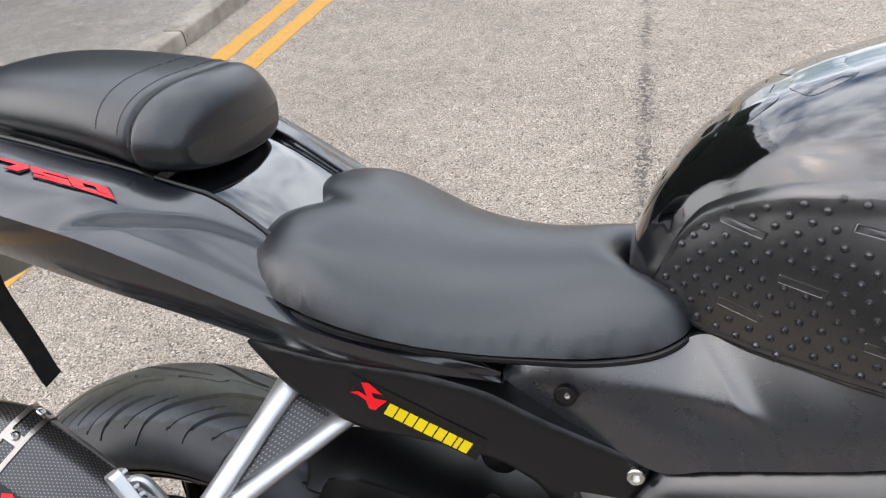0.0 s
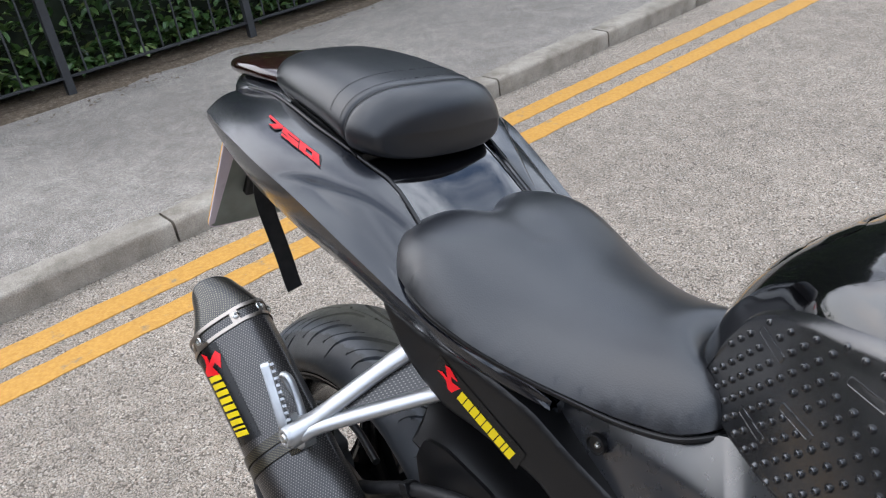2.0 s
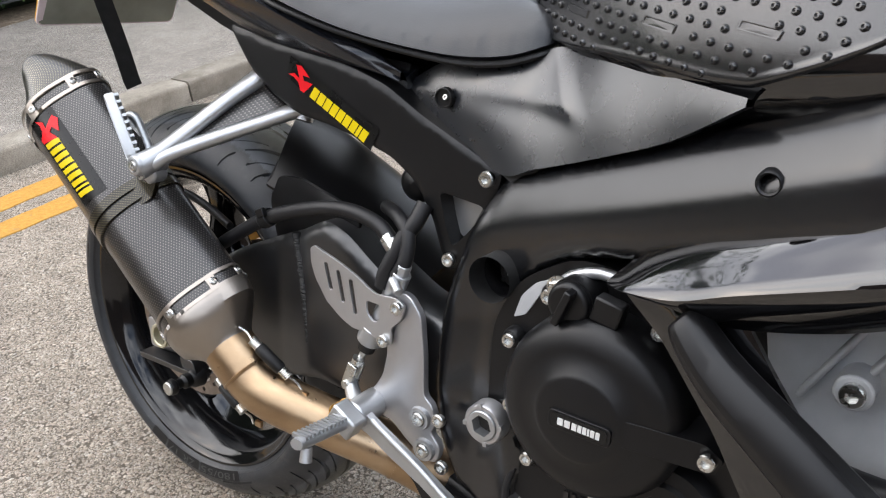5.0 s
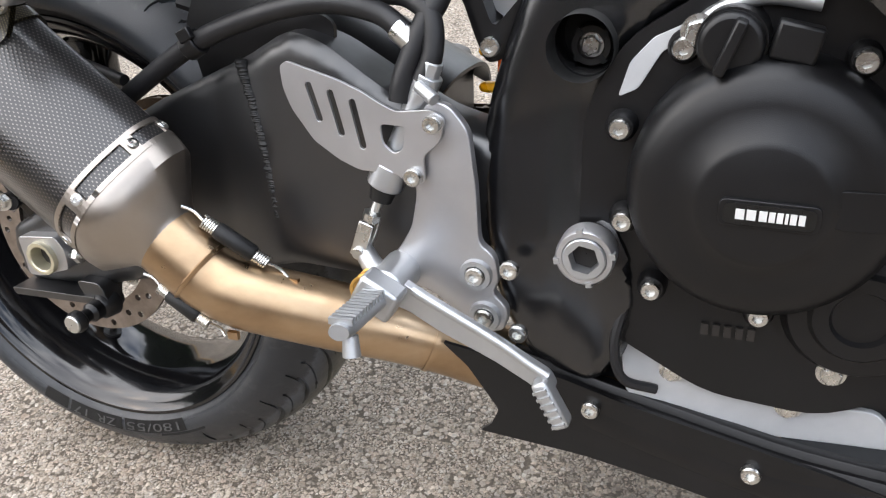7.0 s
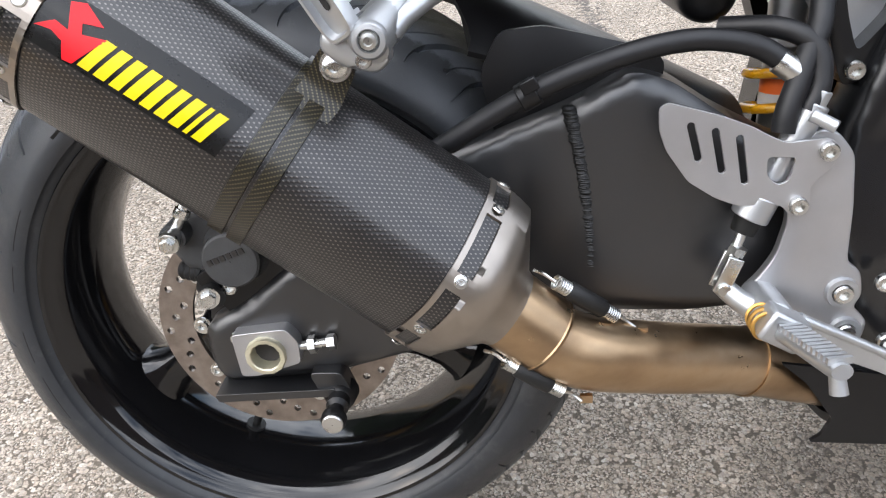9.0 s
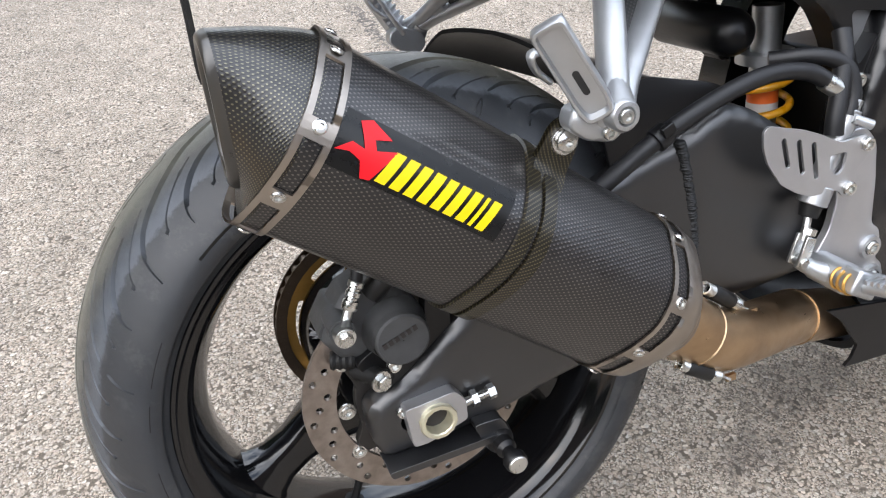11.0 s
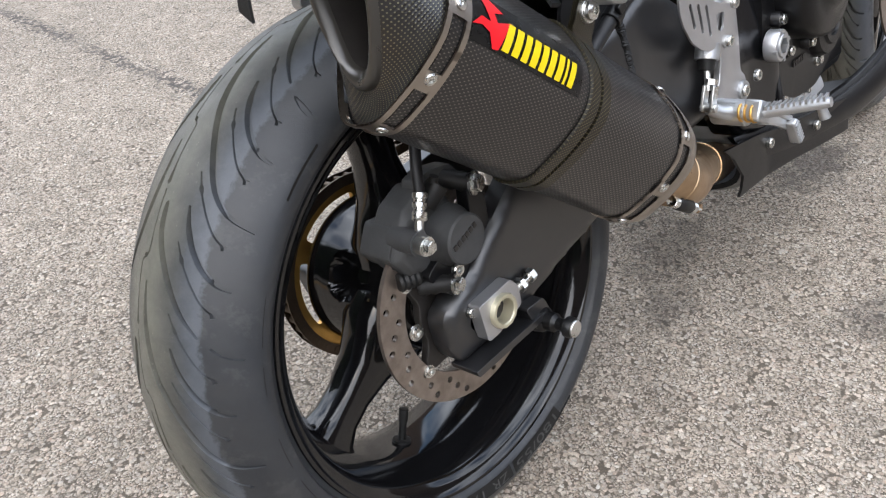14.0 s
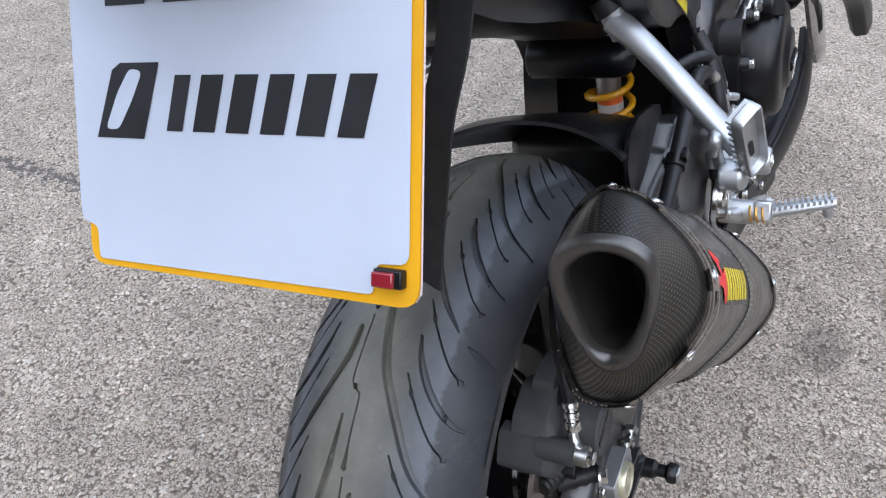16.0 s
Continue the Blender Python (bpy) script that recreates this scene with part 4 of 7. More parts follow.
link = mesh_of("link", joined(*[slab(slot((-0.0065, 0), (0.0065, 0), 0.0062, 6), s - 0.001, s + 0.001) for s in (-0.0075, 0.0075)], rod((-0.0065, -0.006, 0), (-0.0065, 0.006, 0), 0.005, n=10), rod((0.0065, -0.009, 0), (0.0065, 0.009, 0), 0.0032, n=8)), M["chain"], 40)
path = [(AX.x + 0.106 * math.cos(a), AX.z + 0.106 * math.sin(a)) for a in np.linspace(radians(80), radians(275), 26)]
path = [(0.46, 0.432)] + [(0.019 + (0.46 - 0.019) * (1 - f), 0.4165 + (0.432 - 0.4165) * (1 - f)) for f in np.linspace(0.035, 0.97, 26)] + path + [(0.01 + 0.45 * f, 0.2065 + 0.14 * f) for f in np.linspace(0.04, 1.0, 26)]
for (x1, z1), (x2, z2) in zip(path[:-1], path[1:]):
    again("link", link, chain, Matrix.Translation(((x1 + x2) / 2, 0.089, (z1 + z2) / 2)) @ Matrix.Rotation(-math.atan2(z2 - z1, x2 - x1), 4, "Y"))

# -- swingarm --
arm_outline = [(-0.062, 0.325), (-0.018, 0.349), (0.038, 0.394), (0.10, 0.440), (0.16, 0.474), (0.225, 0.503), (0.272, 0.522), (0.315, 0.545), (0.345, 0.536), (0.39, 0.505), (0.44, 0.478), (0.50, 0.462), (0.555, 0.440), (0.57, 0.36), (0.47, 0.345), (0.37, 0.335), (0.30, 0.338), (0.24, 0.318), (0.181, 0.303), (0.129, 0.293), (0.054, 0.273), (-0.050, 0.265), (-0.060, 0.285)]
swing = part("swingarm", slab(rounded(arm_outline, 0.012), lambda x, z: -0.118 - 0.012 * min(1, max(0, (x - 0.23) / 0.06)), lambda x, z: -0.088 + 0.02 * min(1, max(0, (x - 0.30) / 0.1)), [slot((-0.022, 0.303), (0.012, 0.307), 0.011)], 0.008, 0.016, 0.008), M["swingarm"], bike, "satin black swingarm with a rough weld seam")
part("swingarm", slab(rounded([(-0.062, 0.325), (0.04, 0.36), (0.30, 0.40), (0.55, 0.44), (0.57, 0.36), (0.30, 0.33), (-0.05, 0.265)], 0.012), 0.112, 0.135), M["swingarm"], bike, bevel=0.004)
part("cross_brace", block((0.37, 0.0, 0.44), (0.06, 0.2, 0.12)), M["swingarm"], bike, bevel=0.015)
# weld bead along the joint of the two halves
bead = []
rng = random.Random(4)
for f in np.linspace(0, 1, 84):
    c = Vector((0.268 + 0.019 * f + 0.004 * math.sin(f * 3), -0.1245 - 0.001 * math.sin(math.pi * f), 0.518 - 0.135 * f))
    r = rng.uniform(0.0056, 0.0066)
    bead.append(turned([(0.0005, -0.0030), (r * 0.8, -0.0019), (r, 0), (r * 0.8, 0.0019), (0.0005, 0.0030)], 12, c + Vector((rng.uniform(-0.0006, 0.0006), rng.uniform(0.0006, 0.0012), rng.uniform(-0.0004, 0.0004))), "z"))
part("weld_seam", joined(*bead), M["rubber"], swing, "lumpy black weld seam")
# axle block, nut and chain adjuster
part("axle_block", slab(rounded([(-0.027, 0.284), (-0.012, 0.284), (0.029, 0.297), (0.029, 0.319), (0.019, 0.332), (-0.031, 0.327)], 0.004), -0.133, -0.117, [circle(-0.001, 0.307, 0.014, 24)]), M["polish"], swing, "silver axle adjuster block", bevel=0.0015)
nut_rings = [[(x, y, z) for x, z in circle(-0.001, 0.307, r, 12, 0.3)] for r, y in ((0.0185, -0.132), (0.0190, -0.1365), (0.0180, -0.1385), (0.0145, -0.1385), (0.0135, -0.1375), (0.0130, -0.122))]
part("axle_nut", loft(nut_rings, True, False), M["nut"], swing, "hollow yellowed axle nut")
part("axle", turned([(0.0005, -0.10), (0.0130, -0.10), (0.0130, -0.124), (0.0005, -0.121)], 24, (-0.001, 0, 0.307)), M["soot"], swing)
screw((-0.030, -0.119, 0.318), swing, socket, OUT, 0.8)
part("axle_lip", slab(rounded([(-0.052, 0.258), (0.054, 0.262), (0.058, 0.270), (-0.055, 0.266)], 0.002), -0.136, -0.100), M["swingarm"], swing, bevel=0.001)
part("adjuster_bolt", joined(rod((0.028, -0.125, 0.310), (0.060, -0.125, 0.314), 0.0042), rod((0.037, -0.125, 0.3113), (0.043, -0.125, 0.312), 0.0085, n=6), rod((0.054, -0.125, 0.3132), (0.061, -0.125, 0.314), 0.0075, n=6)), M["steel"], swing)
part("bobbin", joined(turned([(0.0005, -0.172), (0.0085, -0.172), (0.0115, -0.168), (0.0115, -0.162), (0.0070, -0.158), (0.0070, -0.150), (0.0105, -0.146), (0.0105, -0.136), (0.014, -0.132), (0.016, -0.118)], 24, (0.060, 0, 0.258))), M["plastic"], swing, "black paddock-stand bobbin")
part("bobbin_cap", turned([(0.0005, -0.1735), (0.0085, -0.1735), (0.0095, -0.1725), (0.0095, -0.171)], 20, (0.060, 0, 0.258)), M["steel"], swing)
part("stand_lug", slab(rounded([(0.034, 0.285), (0.064, 0.285), (0.074, 0.258), (0.062, 0.244), (0.048, 0.250)], 0.006), -0.132, -0.110), M["swingarm"], swing, bevel=0.003)

# -- rear brake caliper --
cal_outline = [(-0.088, 0.398), (-0.072, 0.374), (-0.035, 0.366), (-0.002, 0.380), (0.003, 0.414), (-0.012, 0.444), (-0.034, 0.452), (-0.062, 0.440), (-0.078, 0.420)]
caliper = part("brake_caliper", slab(rounded(cal_outline, 0.004), -0.100, -0.058, (), 0.008, 0.008, 0.008), M["caliper"], bike, "dusty grey brake caliper", bevel=0.002)
part("cylinder_boss", turned([(0.031, -0.056), (0.031, -0.104), (0.0275, -0.112), (0.0265, -0.118)], 40, (-0.021, 0, 0.397)), M["caliper"], caliper)
part("pad_cover", slab(rounded([(-0.090, 0.402), (-0.078, 0.384), (-0.060, 0.388), (-0.056, 0.426), (-0.074, 0.428)], 0.004), -0.090, -0.048), M["caliper"], caliper, bevel=0.003)
part("hose_boss", rod((-0.071, -0.085, 0.417), (-0.0715, -0.118, 0.4165), 0.0120), M["caliper"], caliper)
part("upper_lug", slab(rounded([(-0.040, 0.440), (-0.005, 0.436), (0.016, 0.440), (0.014, 0.456), (-0.015, 0.462), (-0.036, 0.458)], 0.004), -0.090, -0.070), M["caliper"], caliper, bevel=0.003)
part("piston_cap", turned([(0.0005, -0.1275), (0.0235, -0.1275), (0.0255, -0.1255), (0.0265, -0.105)], 40, (-0.021, 0, 0.397)), M["caliper"], caliper)
part("maker_mark", joined(*[block((-0.0385 + 0.0058 * k, -0.1280, 0.3965 + 0.0021 * k), (0.0042, 0.0012, 0.0052), Matrix.Rotation(-0.35, 4, "Y")) for k in range(6)]), M["soot"], caliper, "raised plain marks")
part("caliper_bracket", slab(rounded([(-0.065, 0.372), (-0.030, 0.330), (0.010, 0.325), (0.030, 0.360), (0.032, 0.440), (0.012, 0.448), (0.004, 0.385), (-0.045, 0.385)], 0.008), -0.108, -0.092), M["plastic"], caliper, bevel=0.003)
for p, q, r in (((-0.062, -0.090, 0.358), (-0.040, -0.124, 0.360), 0.0095), ((-0.082, -0.085, 0.372), (-0.060, -0.092, 0.370), 0.0095), ((-0.010, -0.075, 0.452), (0.018, -0.102, 0.436), 0.0105)):
    part("slide_pin_boot", tube([Vector(p).lerp(Vector(q), f) for f in np.linspace(0, 1, 9)], [r * (1.0 if i % 2 else 0.85) for i in range(9)], 16), M["rubber"], caliper)
screw((-0.047, -0.126, 0.362), caliper, hexbolt, (0.35, -1, 0), 1.0)
screw((0.021, -0.106, 0.434), caliper, hexbolt, (0.3, -1, 0), 1.2)
screw((-0.030, -0.112, 0.366), caliper, socket, OUT, 0.9)
B0, B1 = Vector((-0.0715, -0.118, 0.4165)), Vector((-0.0505, -0.110, 0.457))
banjo = part("banjo", joined(rod(B0 + Vector((0, 0.0, 0)), B0 + Vector((0, -0.010, -0.001)), 0.0095, n=24), tube([B0 + Vector((0.001, -0.004, 0.004)), B0.lerp(B1, 0.25), B0.lerp(B1, 0.5)], [0.0058, 0.0044, 0.0042], 14, 8)), M["steel"], caliper, "zinc hose fitting")
crimp = [(0.44, 0.0062), (0.47, 0.0072), (0.62, 0.0072), (0.65, 0.0056), (0.69, 0.0056), (0.72, 0.0070), (0.80, 0.0070), (0.83, 0.0056), (0.87, 0.0056), (0.90, 0.0072), (0.99, 0.0072), (1.0, 0.0060)]
part("crimp", tube([B0.lerp(B1, f) for f, r in crimp], [r for f, r in crimp], 18), M["steel"], banjo, "ringed zinc crimp")
screw(B0 + Vector((0, -0.010, -0.001)), caliper, hexbolt, OUT, 0.85)
part("brake_hose", tube([B1 - Vector((0.001, 0, 0.003)), (-0.041, -0.104, 0.486), (-0.022, -0.094, 0.508), (0.012, -0.086, 0.512), (0.06, -0.085, 0.500), (0.12, -0.10, 0.490)], 0.0056, 12, 30), M["hose"], bike, "black rear brake hose")
part("bleed_nipple", joined(rod((-0.030, -0.100, 0.446), (-0.026, -0.106, 0.462), 0.006, 0.0045), rod((-0.038, -0.098, 0.436), (-0.022, -0.104, 0.452), 0.011)), M["rubber"], caliper)

# -- hugger over the tyre --
hug_z = between((0.05, 0.10, 0.15, 0.20, 0.25, 0.30, 0.36, 0.43), (0.637, 0.634, 0.622, 0.602, 0.580, 0.557, 0.528, 0.492))
rings = []
for g in np.linspace(0, 1, 30):
    ring_o, ring_i = [], []
    for s in np.linspace(-1, 1, 25):
        x0 = 0.112 + 0.091 * min(1.0, max(0.0, (0.50 - s) / 1.4))
        x = x0 + (0.425 - x0) * g
        dip = 0.034 * abs(s) ** 2.8 + 0.006 * (1 - min(1.0, g * 5)) * abs(s)
        y, z = 0.099 * s, hug_z(x) - dip
        ring_o.append((x - 0.3 * dip, y, z))
        ring_i.append((x - 0.3 * dip - 0.001, y * 0.985, z - 0.004))
    rings.append(ring_o + ring_i[::-1])
hugger = part("hugger", loft(rings), M["plastic"], bike, "matt black plastic rear wheel hugger", sharp=50)
side_out = [(0.199, 0.543), (0.215, 0.575), (0.25, 0.578), (0.32, 0.560), (0.345, 0.548), (0.34, 0.50), (0.27, 0.50), (0.21, 0.490)]
part("hugger_side", slab(rounded(side_out, 0.008), -0.104, -0.095, (), 0.02, 0.01, 0.004), M["plastic"], hugger)

# -- shock absorber --
shock = part("shock_absorber", joined(rod((0.470, 0.0, 0.40), (0.470, 0.0, 0.60), 0.0165, n=24), rod((0.470, 0.0, 0.538), (0.470, 0.0, 0.550), 0.032, n=28)), M["silver"], bike, "rear shock absorber")
coil = [(0.470 + 0.0295 * math.cos(t), 0.0295 * math.sin(t), 0.398 + 0.0160 * t / math.pi) for t in np.linspace(0, 8.4 * math.pi, 170)]
part("spring", tube(coil, 0.0046, 10), M["yellow"], shock, "yellow painted coil spring")
part("label", turned([(0.0171, 0.477), (0.0171, 0.507)], 28, (0.470, 0, 0), "z"), M["orange"], shock, "orange and white sticker")
part("label_band", turned([(0.0175, 0.481), (0.0175, 0.493)], 28, (0.470, 0, 0), "z"), M["white"], shock)
part("reservoir", turned([(0.0005, 0.070), (0.022, 0.070), (0.025, 0.066), (0.025, -0.036), (0.0238, -0.046), (0.0200, -0.054), (0.0130, -0.060), (0.0005, -0.062)], 36, (0.388, 0, 0.588)), M["plastic"], bike, "black plastic canister")

# -- silencer: laid out along its own axis (u), with v across it and y sideways --
CA, CV = Vector((0.796, -0.036, -0.605)).normalized(), Vector((0.605, 0.0, 0.796)).normalized()
CY = Vector((0, 1, 0))
ring_right = [(0.505, -0.166), (0.502, -0.185), (0.492, -0.2005), (0.474, -0.2215), (0.4545, -0.2345), (0.430, -0.2375), (0.405, -0.2270), (0.383, -0.2115), (0.366, -0.1950), (0.361, -0.172)]
ring_left = [(0.366, -0.155), (0.383, -0.137), (0.405, -0.121), (0.430, -0.112), (0.4545, -0.1135), (0.474, -0.121), (0.492, -0.1375), (0.502, -0.156)]
ring_left = [(v, -0.170 + 0.55 * (y + 0.178)) for v, y in ring_left]
CAN = closed_curve(ring_right + ring_left, 96)
CAN_MID = Vector((0.432, -0.183))


def can_point(u, k, grow=0.0, squeeze=1.0, shift=(0.0, 0.0)):
    """A point of the silencer's skin: u along it, k round it (0 to 96)."""
    i = int(math.floor(k)) % 96
    f = k - math.floor(k)
    v, y = CAN[i] * (1 - f) + CAN[(i + 1) % 96] * f
    d = Vector((v, y)) - CAN_MID
    d = d * squeeze + d.normalized() * grow
    v, y = CAN_MID.x + d.x + shift[0], CAN_MID.y + d.y + shift[1]
    drift = -0.024 * (u + 0.448)
    return Vector((0.796 * u + 0.605 * v, y + drift, -0.605 * u + 0.796 * v))


def can_ring(u, grow=0.0, squeeze=1.0, shift=(0.0, 0.0)):
    return [can_point(u, k, grow, squeeze, shift) for k in range(96)]


girth = np.concatenate([[0], np.cumsum(np.hypot(*np.diff(np.vstack([CAN, CAN[:1]]), axis=0).T))])


def can_tube(us, grow=0.0):
    """The skin between stations, with a map in metres for the weave."""
    pts, uv, faces = [], [], []
    for u in us:
        for k in range(97):
            pts.append(can_point(u, k % 96, grow))
            uv.append((u, girth[k]))
    for i in range(len(us) - 1):
        for k in range(96):
            faces.append((i * 97 + k, i * 97 + k + 1, (i + 1) * 97 + k + 1, (i + 1) * 97 + k))
    return (pts, faces), uv


shape, uv = can_tube(np.linspace(-0.452, -0.108, 12))
silencer = part("silencer", shape, M["carbon"], bike, "woven carbon-fibre silencer can", uv=uv)


MOUTH_X = -0.134
mouth_line = [(-0.182, 0.6940), (-0.205, 0.6910), (-0.2155, 0.6750), (-0.2130, 0.640), (-0.2010, 0.602), (-0.1865, 0.5870), (-0.1700, 0.5900), (-0.1560, 0.622), (-0.1460, 0.655), (-0.1515, 0.6765), (-0.1645, 0.6885)]
MOUTH = closed_curve(mouth_line, 96)


def end_ring(f):
    """Rings of the tail cap, from the can (f = 0) to the upright mouth (f = 1)."""
    ring = []
    for k in range(97):
        p = can_point(-0.448, k % 96)
        y, z = MOUTH[k % 96]
        q = Vector((MOUTH_X, y, z))
        run = max(0.0, (p - q).dot(CA))
        mid = p - CA * (run * 0.25)
        ring.append(p * (1 - f) ** 2 + mid * (2 * f * (1 - f)) + q * f**2)
    return ring


cap_pts, cap_uv, cap_faces = [], [], []
steps = np.linspace(0, 1, 12)
for i, f in enumerate(steps):
    cap_pts += end_ring(f)
    cap_uv += [(-0.448 - 0.09 * f, girth[k] * (1 - 0.15 * f)) for k in range(97)]
for i in range(len(steps) - 1):
    cap_faces += [(i * 97 + k, i * 97 + k + 1, (i + 1) * 97 + k + 1, (i + 1) * 97 + k) for k in range(96)]
part("end_cap", (cap_pts, cap_faces), M["carbon_green"], silencer, "olive-tinted carbon end cap", uv=cap_uv)
mouth = end_ring(1.0)[:96]
hole_line = [(-0.182, 0.681), (-0.198, 0.677), (-0.2065, 0.667), (-0.205, 0.644), (-0.197, 0.619), (-0.190, 0.606), (-0.181, 0.601), (-0.170, 0.608), (-0.163, 0.633), (-0.159, 0.660), (-0.167, 0.673)]
HOLE = [Vector((MOUTH_X, y, z)) for y, z in closed_curve(hole_line, 96)]
hole_mid = sum(HOLE, Vector()) / 96
lip = [[p.lerp(q, f) + Vector((dx, 0, 0)) for p, q in zip(mouth, HOLE)] for f, dx in ((0.0, 0.0), (0.06, -0.0030), (0.16, -0.0054), (0.30, -0.0068), (0.48, -0.0070), (0.66, -0.0060), (0.82, -0.0042), (0.93, -0.0022), (0.985, 0.0), (1.0, 0.0030))]
part("mouth_lip", loft(lip, True, False), M["lip"], silencer, "broad rolled dark lip of the exhaust mouth")
bore = [[hole_mid + (q - hole_mid) * s + Vector((dx, 0, dz)) for q in HOLE] for s, dx, dz in ((0.995, 0.002, 0.0), (0.985, 0.012, -0.003), (0.96, 0.045, -0.022), (0.92, 0.085, -0.050), (0.88, 0.125, -0.080), (0.001, 0.126, -0.081))]
part("bore", loft(bore, True, False), M["soot"], silencer, "sooty inside of the exhaust")


def can_patch(u0, u1, k0, k1, grow, nu=2, nk=6, skew=0.0):
    """A thin piece of film on the skin."""
    pts, faces = [], []
    for i in range(nu):
        for j in range(nk):
            k = k0 + (k1 - k0) * j / (nk - 1)
            pts.append(can_point(u0 + (u1 - u0) * i / (nu - 1) + skew * (j / (nk - 1) - 0.5), k, grow))
    for i in range(nu - 1):
        for j in range(nk - 1):
            faces.append((i * nk + j, i * nk + j + 1, (i + 1) * nk + j + 1, (i + 1) * nk + j))
    return pts, faces


def can_band(u0, u1, name, windows, rivets):
    """A metal band with windows cut in it, and rivets."""
    n, w = 96, u1 - u0
    shapes = []
    for k in range(n):
        open_here = any(a <= k < b for a, b in windows)
        spans = ((0.0, 1.0),) if not open_here else ((0.0, 0.20), (0.80, 1.0))
        for a, b in spans:
            q = [can_point(u0 + w * s, kk, g) for g in (0.0022, 0.0002) for s, kk in ((a, k), (b, k), (b, k + 1), (a, k + 1))]
            shapes.append((q, [(0, 1, 2, 3), (4, 7, 6, 5), (0, 4, 5, 1), (2, 6, 7, 3)]))
    ob = part(name, joined(*shapes), M["band"], silencer, "satin metal clamp band with cut-outs", sharp=50)
    for k in rivets:
        p, q = can_point((u0 + u1) / 2, k, 0.002), can_point((u0 + u1) / 2, k, 0.01)
        again("rivet", rivet, silencer, facing(p, q - p))
    return ob


rivet = mesh_of("rivet", turned([(0.0052, 0.0), (0.0052, 0.0008), (0.0042, 0.0018), (0.0024, 0.0020), (0.0022, 0.0006), (0.0005, 0.0006)], 16, axis="z"), M["steel"], 30)
# places round the skin by height on the outer side
def round_at(v):
    side = [k for k in range(96) if CAN[k][1] < -0.172]
    return min(side, key=lambda k: abs(CAN[k][0] - v))


K_B, K_F, K_G = round_at(0.497), round_at(0.4545), round_at(0.400)
step_k = max(6, abs(K_G - K_F))
wins = []
seq = sorted([K_B, K_F, K_G])
all_r = seq + [seq[-1] + step_k, seq[0] - step_k, seq[-1] + 2 * step_k, seq[0] - 2 * step_k, seq[0] - 3 * step_k]
all_r = sorted(set(r % 96 for r in all_r))
for a, b in zip(all_r, all_r[1:] + [all_r[0] + 96]):
    if b - a > 5:
        wins += [(a + 2, b - 1)] if b <= 96 else [(a + 2, 96), (0, max(0, b - 97))]
can_band(-0.460, -0.436, "rear_band", wins, all_r)
can_band(-0.126, -0.104, "front_band", wins, all_r)

# black label with a red emblem and slanted yellow blocks
KT, KB = round_at(0.473), round_at(0.432)
LU = (-0.437, -0.296)
part("label_film", can_patch(LU[0] + 0.001, LU[1], KT, KB, 0.0005, 14, 14, -0.006), M["film"], silencer, "black sticker with plain red and yellow shapes")


def on_label(poly, grow):
    """An outline in the label's own measure (0..1 along, 0..1 down) laid on the skin."""
    fine = []
    for (a, b), (c, d) in zip(poly, poly[1:] + poly[:1]):
        n = max(1, int(math.hypot(c - a, (d - b) * 0.35) / 0.02))
        fine += [(a + (c - a) * i / n, (b + (d - b) * i / n) * 0.35) for i in range(n)]
    v, f = filled(fine, (), 0.022)
    return [can_point(LU[0] + (LU[1] - LU[0]) * a - 0.006 * (b / 0.35 - 0.5), KT + (KB - KT) * b / 0.35, grow) for a, b in v], f


emblem = [(0.03, 0.74), (0.09, 0.52), (0.16, 0.55), (0.085, 0.14), (0.14, 0.03), (0.265, 0.22), (0.185, 0.34), (0.215, 0.50), (0.315, 0.36), (0.255, 0.95), (0.21, 0.98), (0.165, 0.74), (0.10, 0.68)]
part("emblem", on_label(emblem, 0.0012), M["red"], silencer, "red emblem shape")
x = 0.285
for wd in (0.056, 0.056, 0.052, 0.056, 0.052, 0.052, 0.052, 0.022, 0.050):
    part("lettering_block", on_label([(x - 0.010, 0.92), (x + 0.022, 0.36), (x + 0.022 + wd, 0.36), (x - 0.010 + wd, 0.92)], 0.0012), M["lemon"], silencer)
    x += wd + 0.023

# carbon clamp strap and its ear
for u0, u1 in ((-0.2845, -0.2715), (-0.2685, -0.2555)):
    pts, uv, faces = [], [], []
    us = (u0, u0 + 0.0005, u1 - 0.0005, u1)
    for i, u in enumerate(us):
        for k in range(97):
            pts.append(can_point(u, k % 96, 0.0004 if i in (0, 3) else 0.0030))
            uv.append(((u + girth[k]) * 0.8, (girth[k] - u) * 0.8))
    for i in range(3):
        faces += [(i * 97 + k, i * 97 + k + 1, (i + 1) * 97 + k + 1, (i + 1) * 97 + k) for k in range(96)]
    part("clamp_strap", (pts, faces), M["twill"], silencer, "olive carbon clamp strap", uv=uv)


def in_can(u, v, y):
    return Vector((0.796 * u + 0.605 * v, y, -0.605 * u + 0.796 * v))


ear_out = rounded([(-0.2845, 0.466), (-0.2550, 0.466), (-0.2470, 0.494), (-0.2515, 0.524), (-0.2580, 0.537), (-0.2740, 0.538), (-0.2800, 0.526), (-0.2785, 0.500)], 0.007)
v2, f2 = filled(ear_out, (), 0.01)
ear = joined(([in_can(a, b, -0.2035 - 0.020 * max(0, (0.50 - b) / 0.03)) for a, b in v2], f2), ([in_can(a, b, -0.1975 - 0.020 * max(0, (0.50 - b) / 0.03)) for a, b in v2], [tuple(reversed(t)) for t in f2]))
part("clamp_ear", ear, M["twill"], silencer, "carbon mounting ear", uv=[(a * 0.8 + b * 0.8, b * 0.8 - a * 0.8) for a, b in v2] * 2)
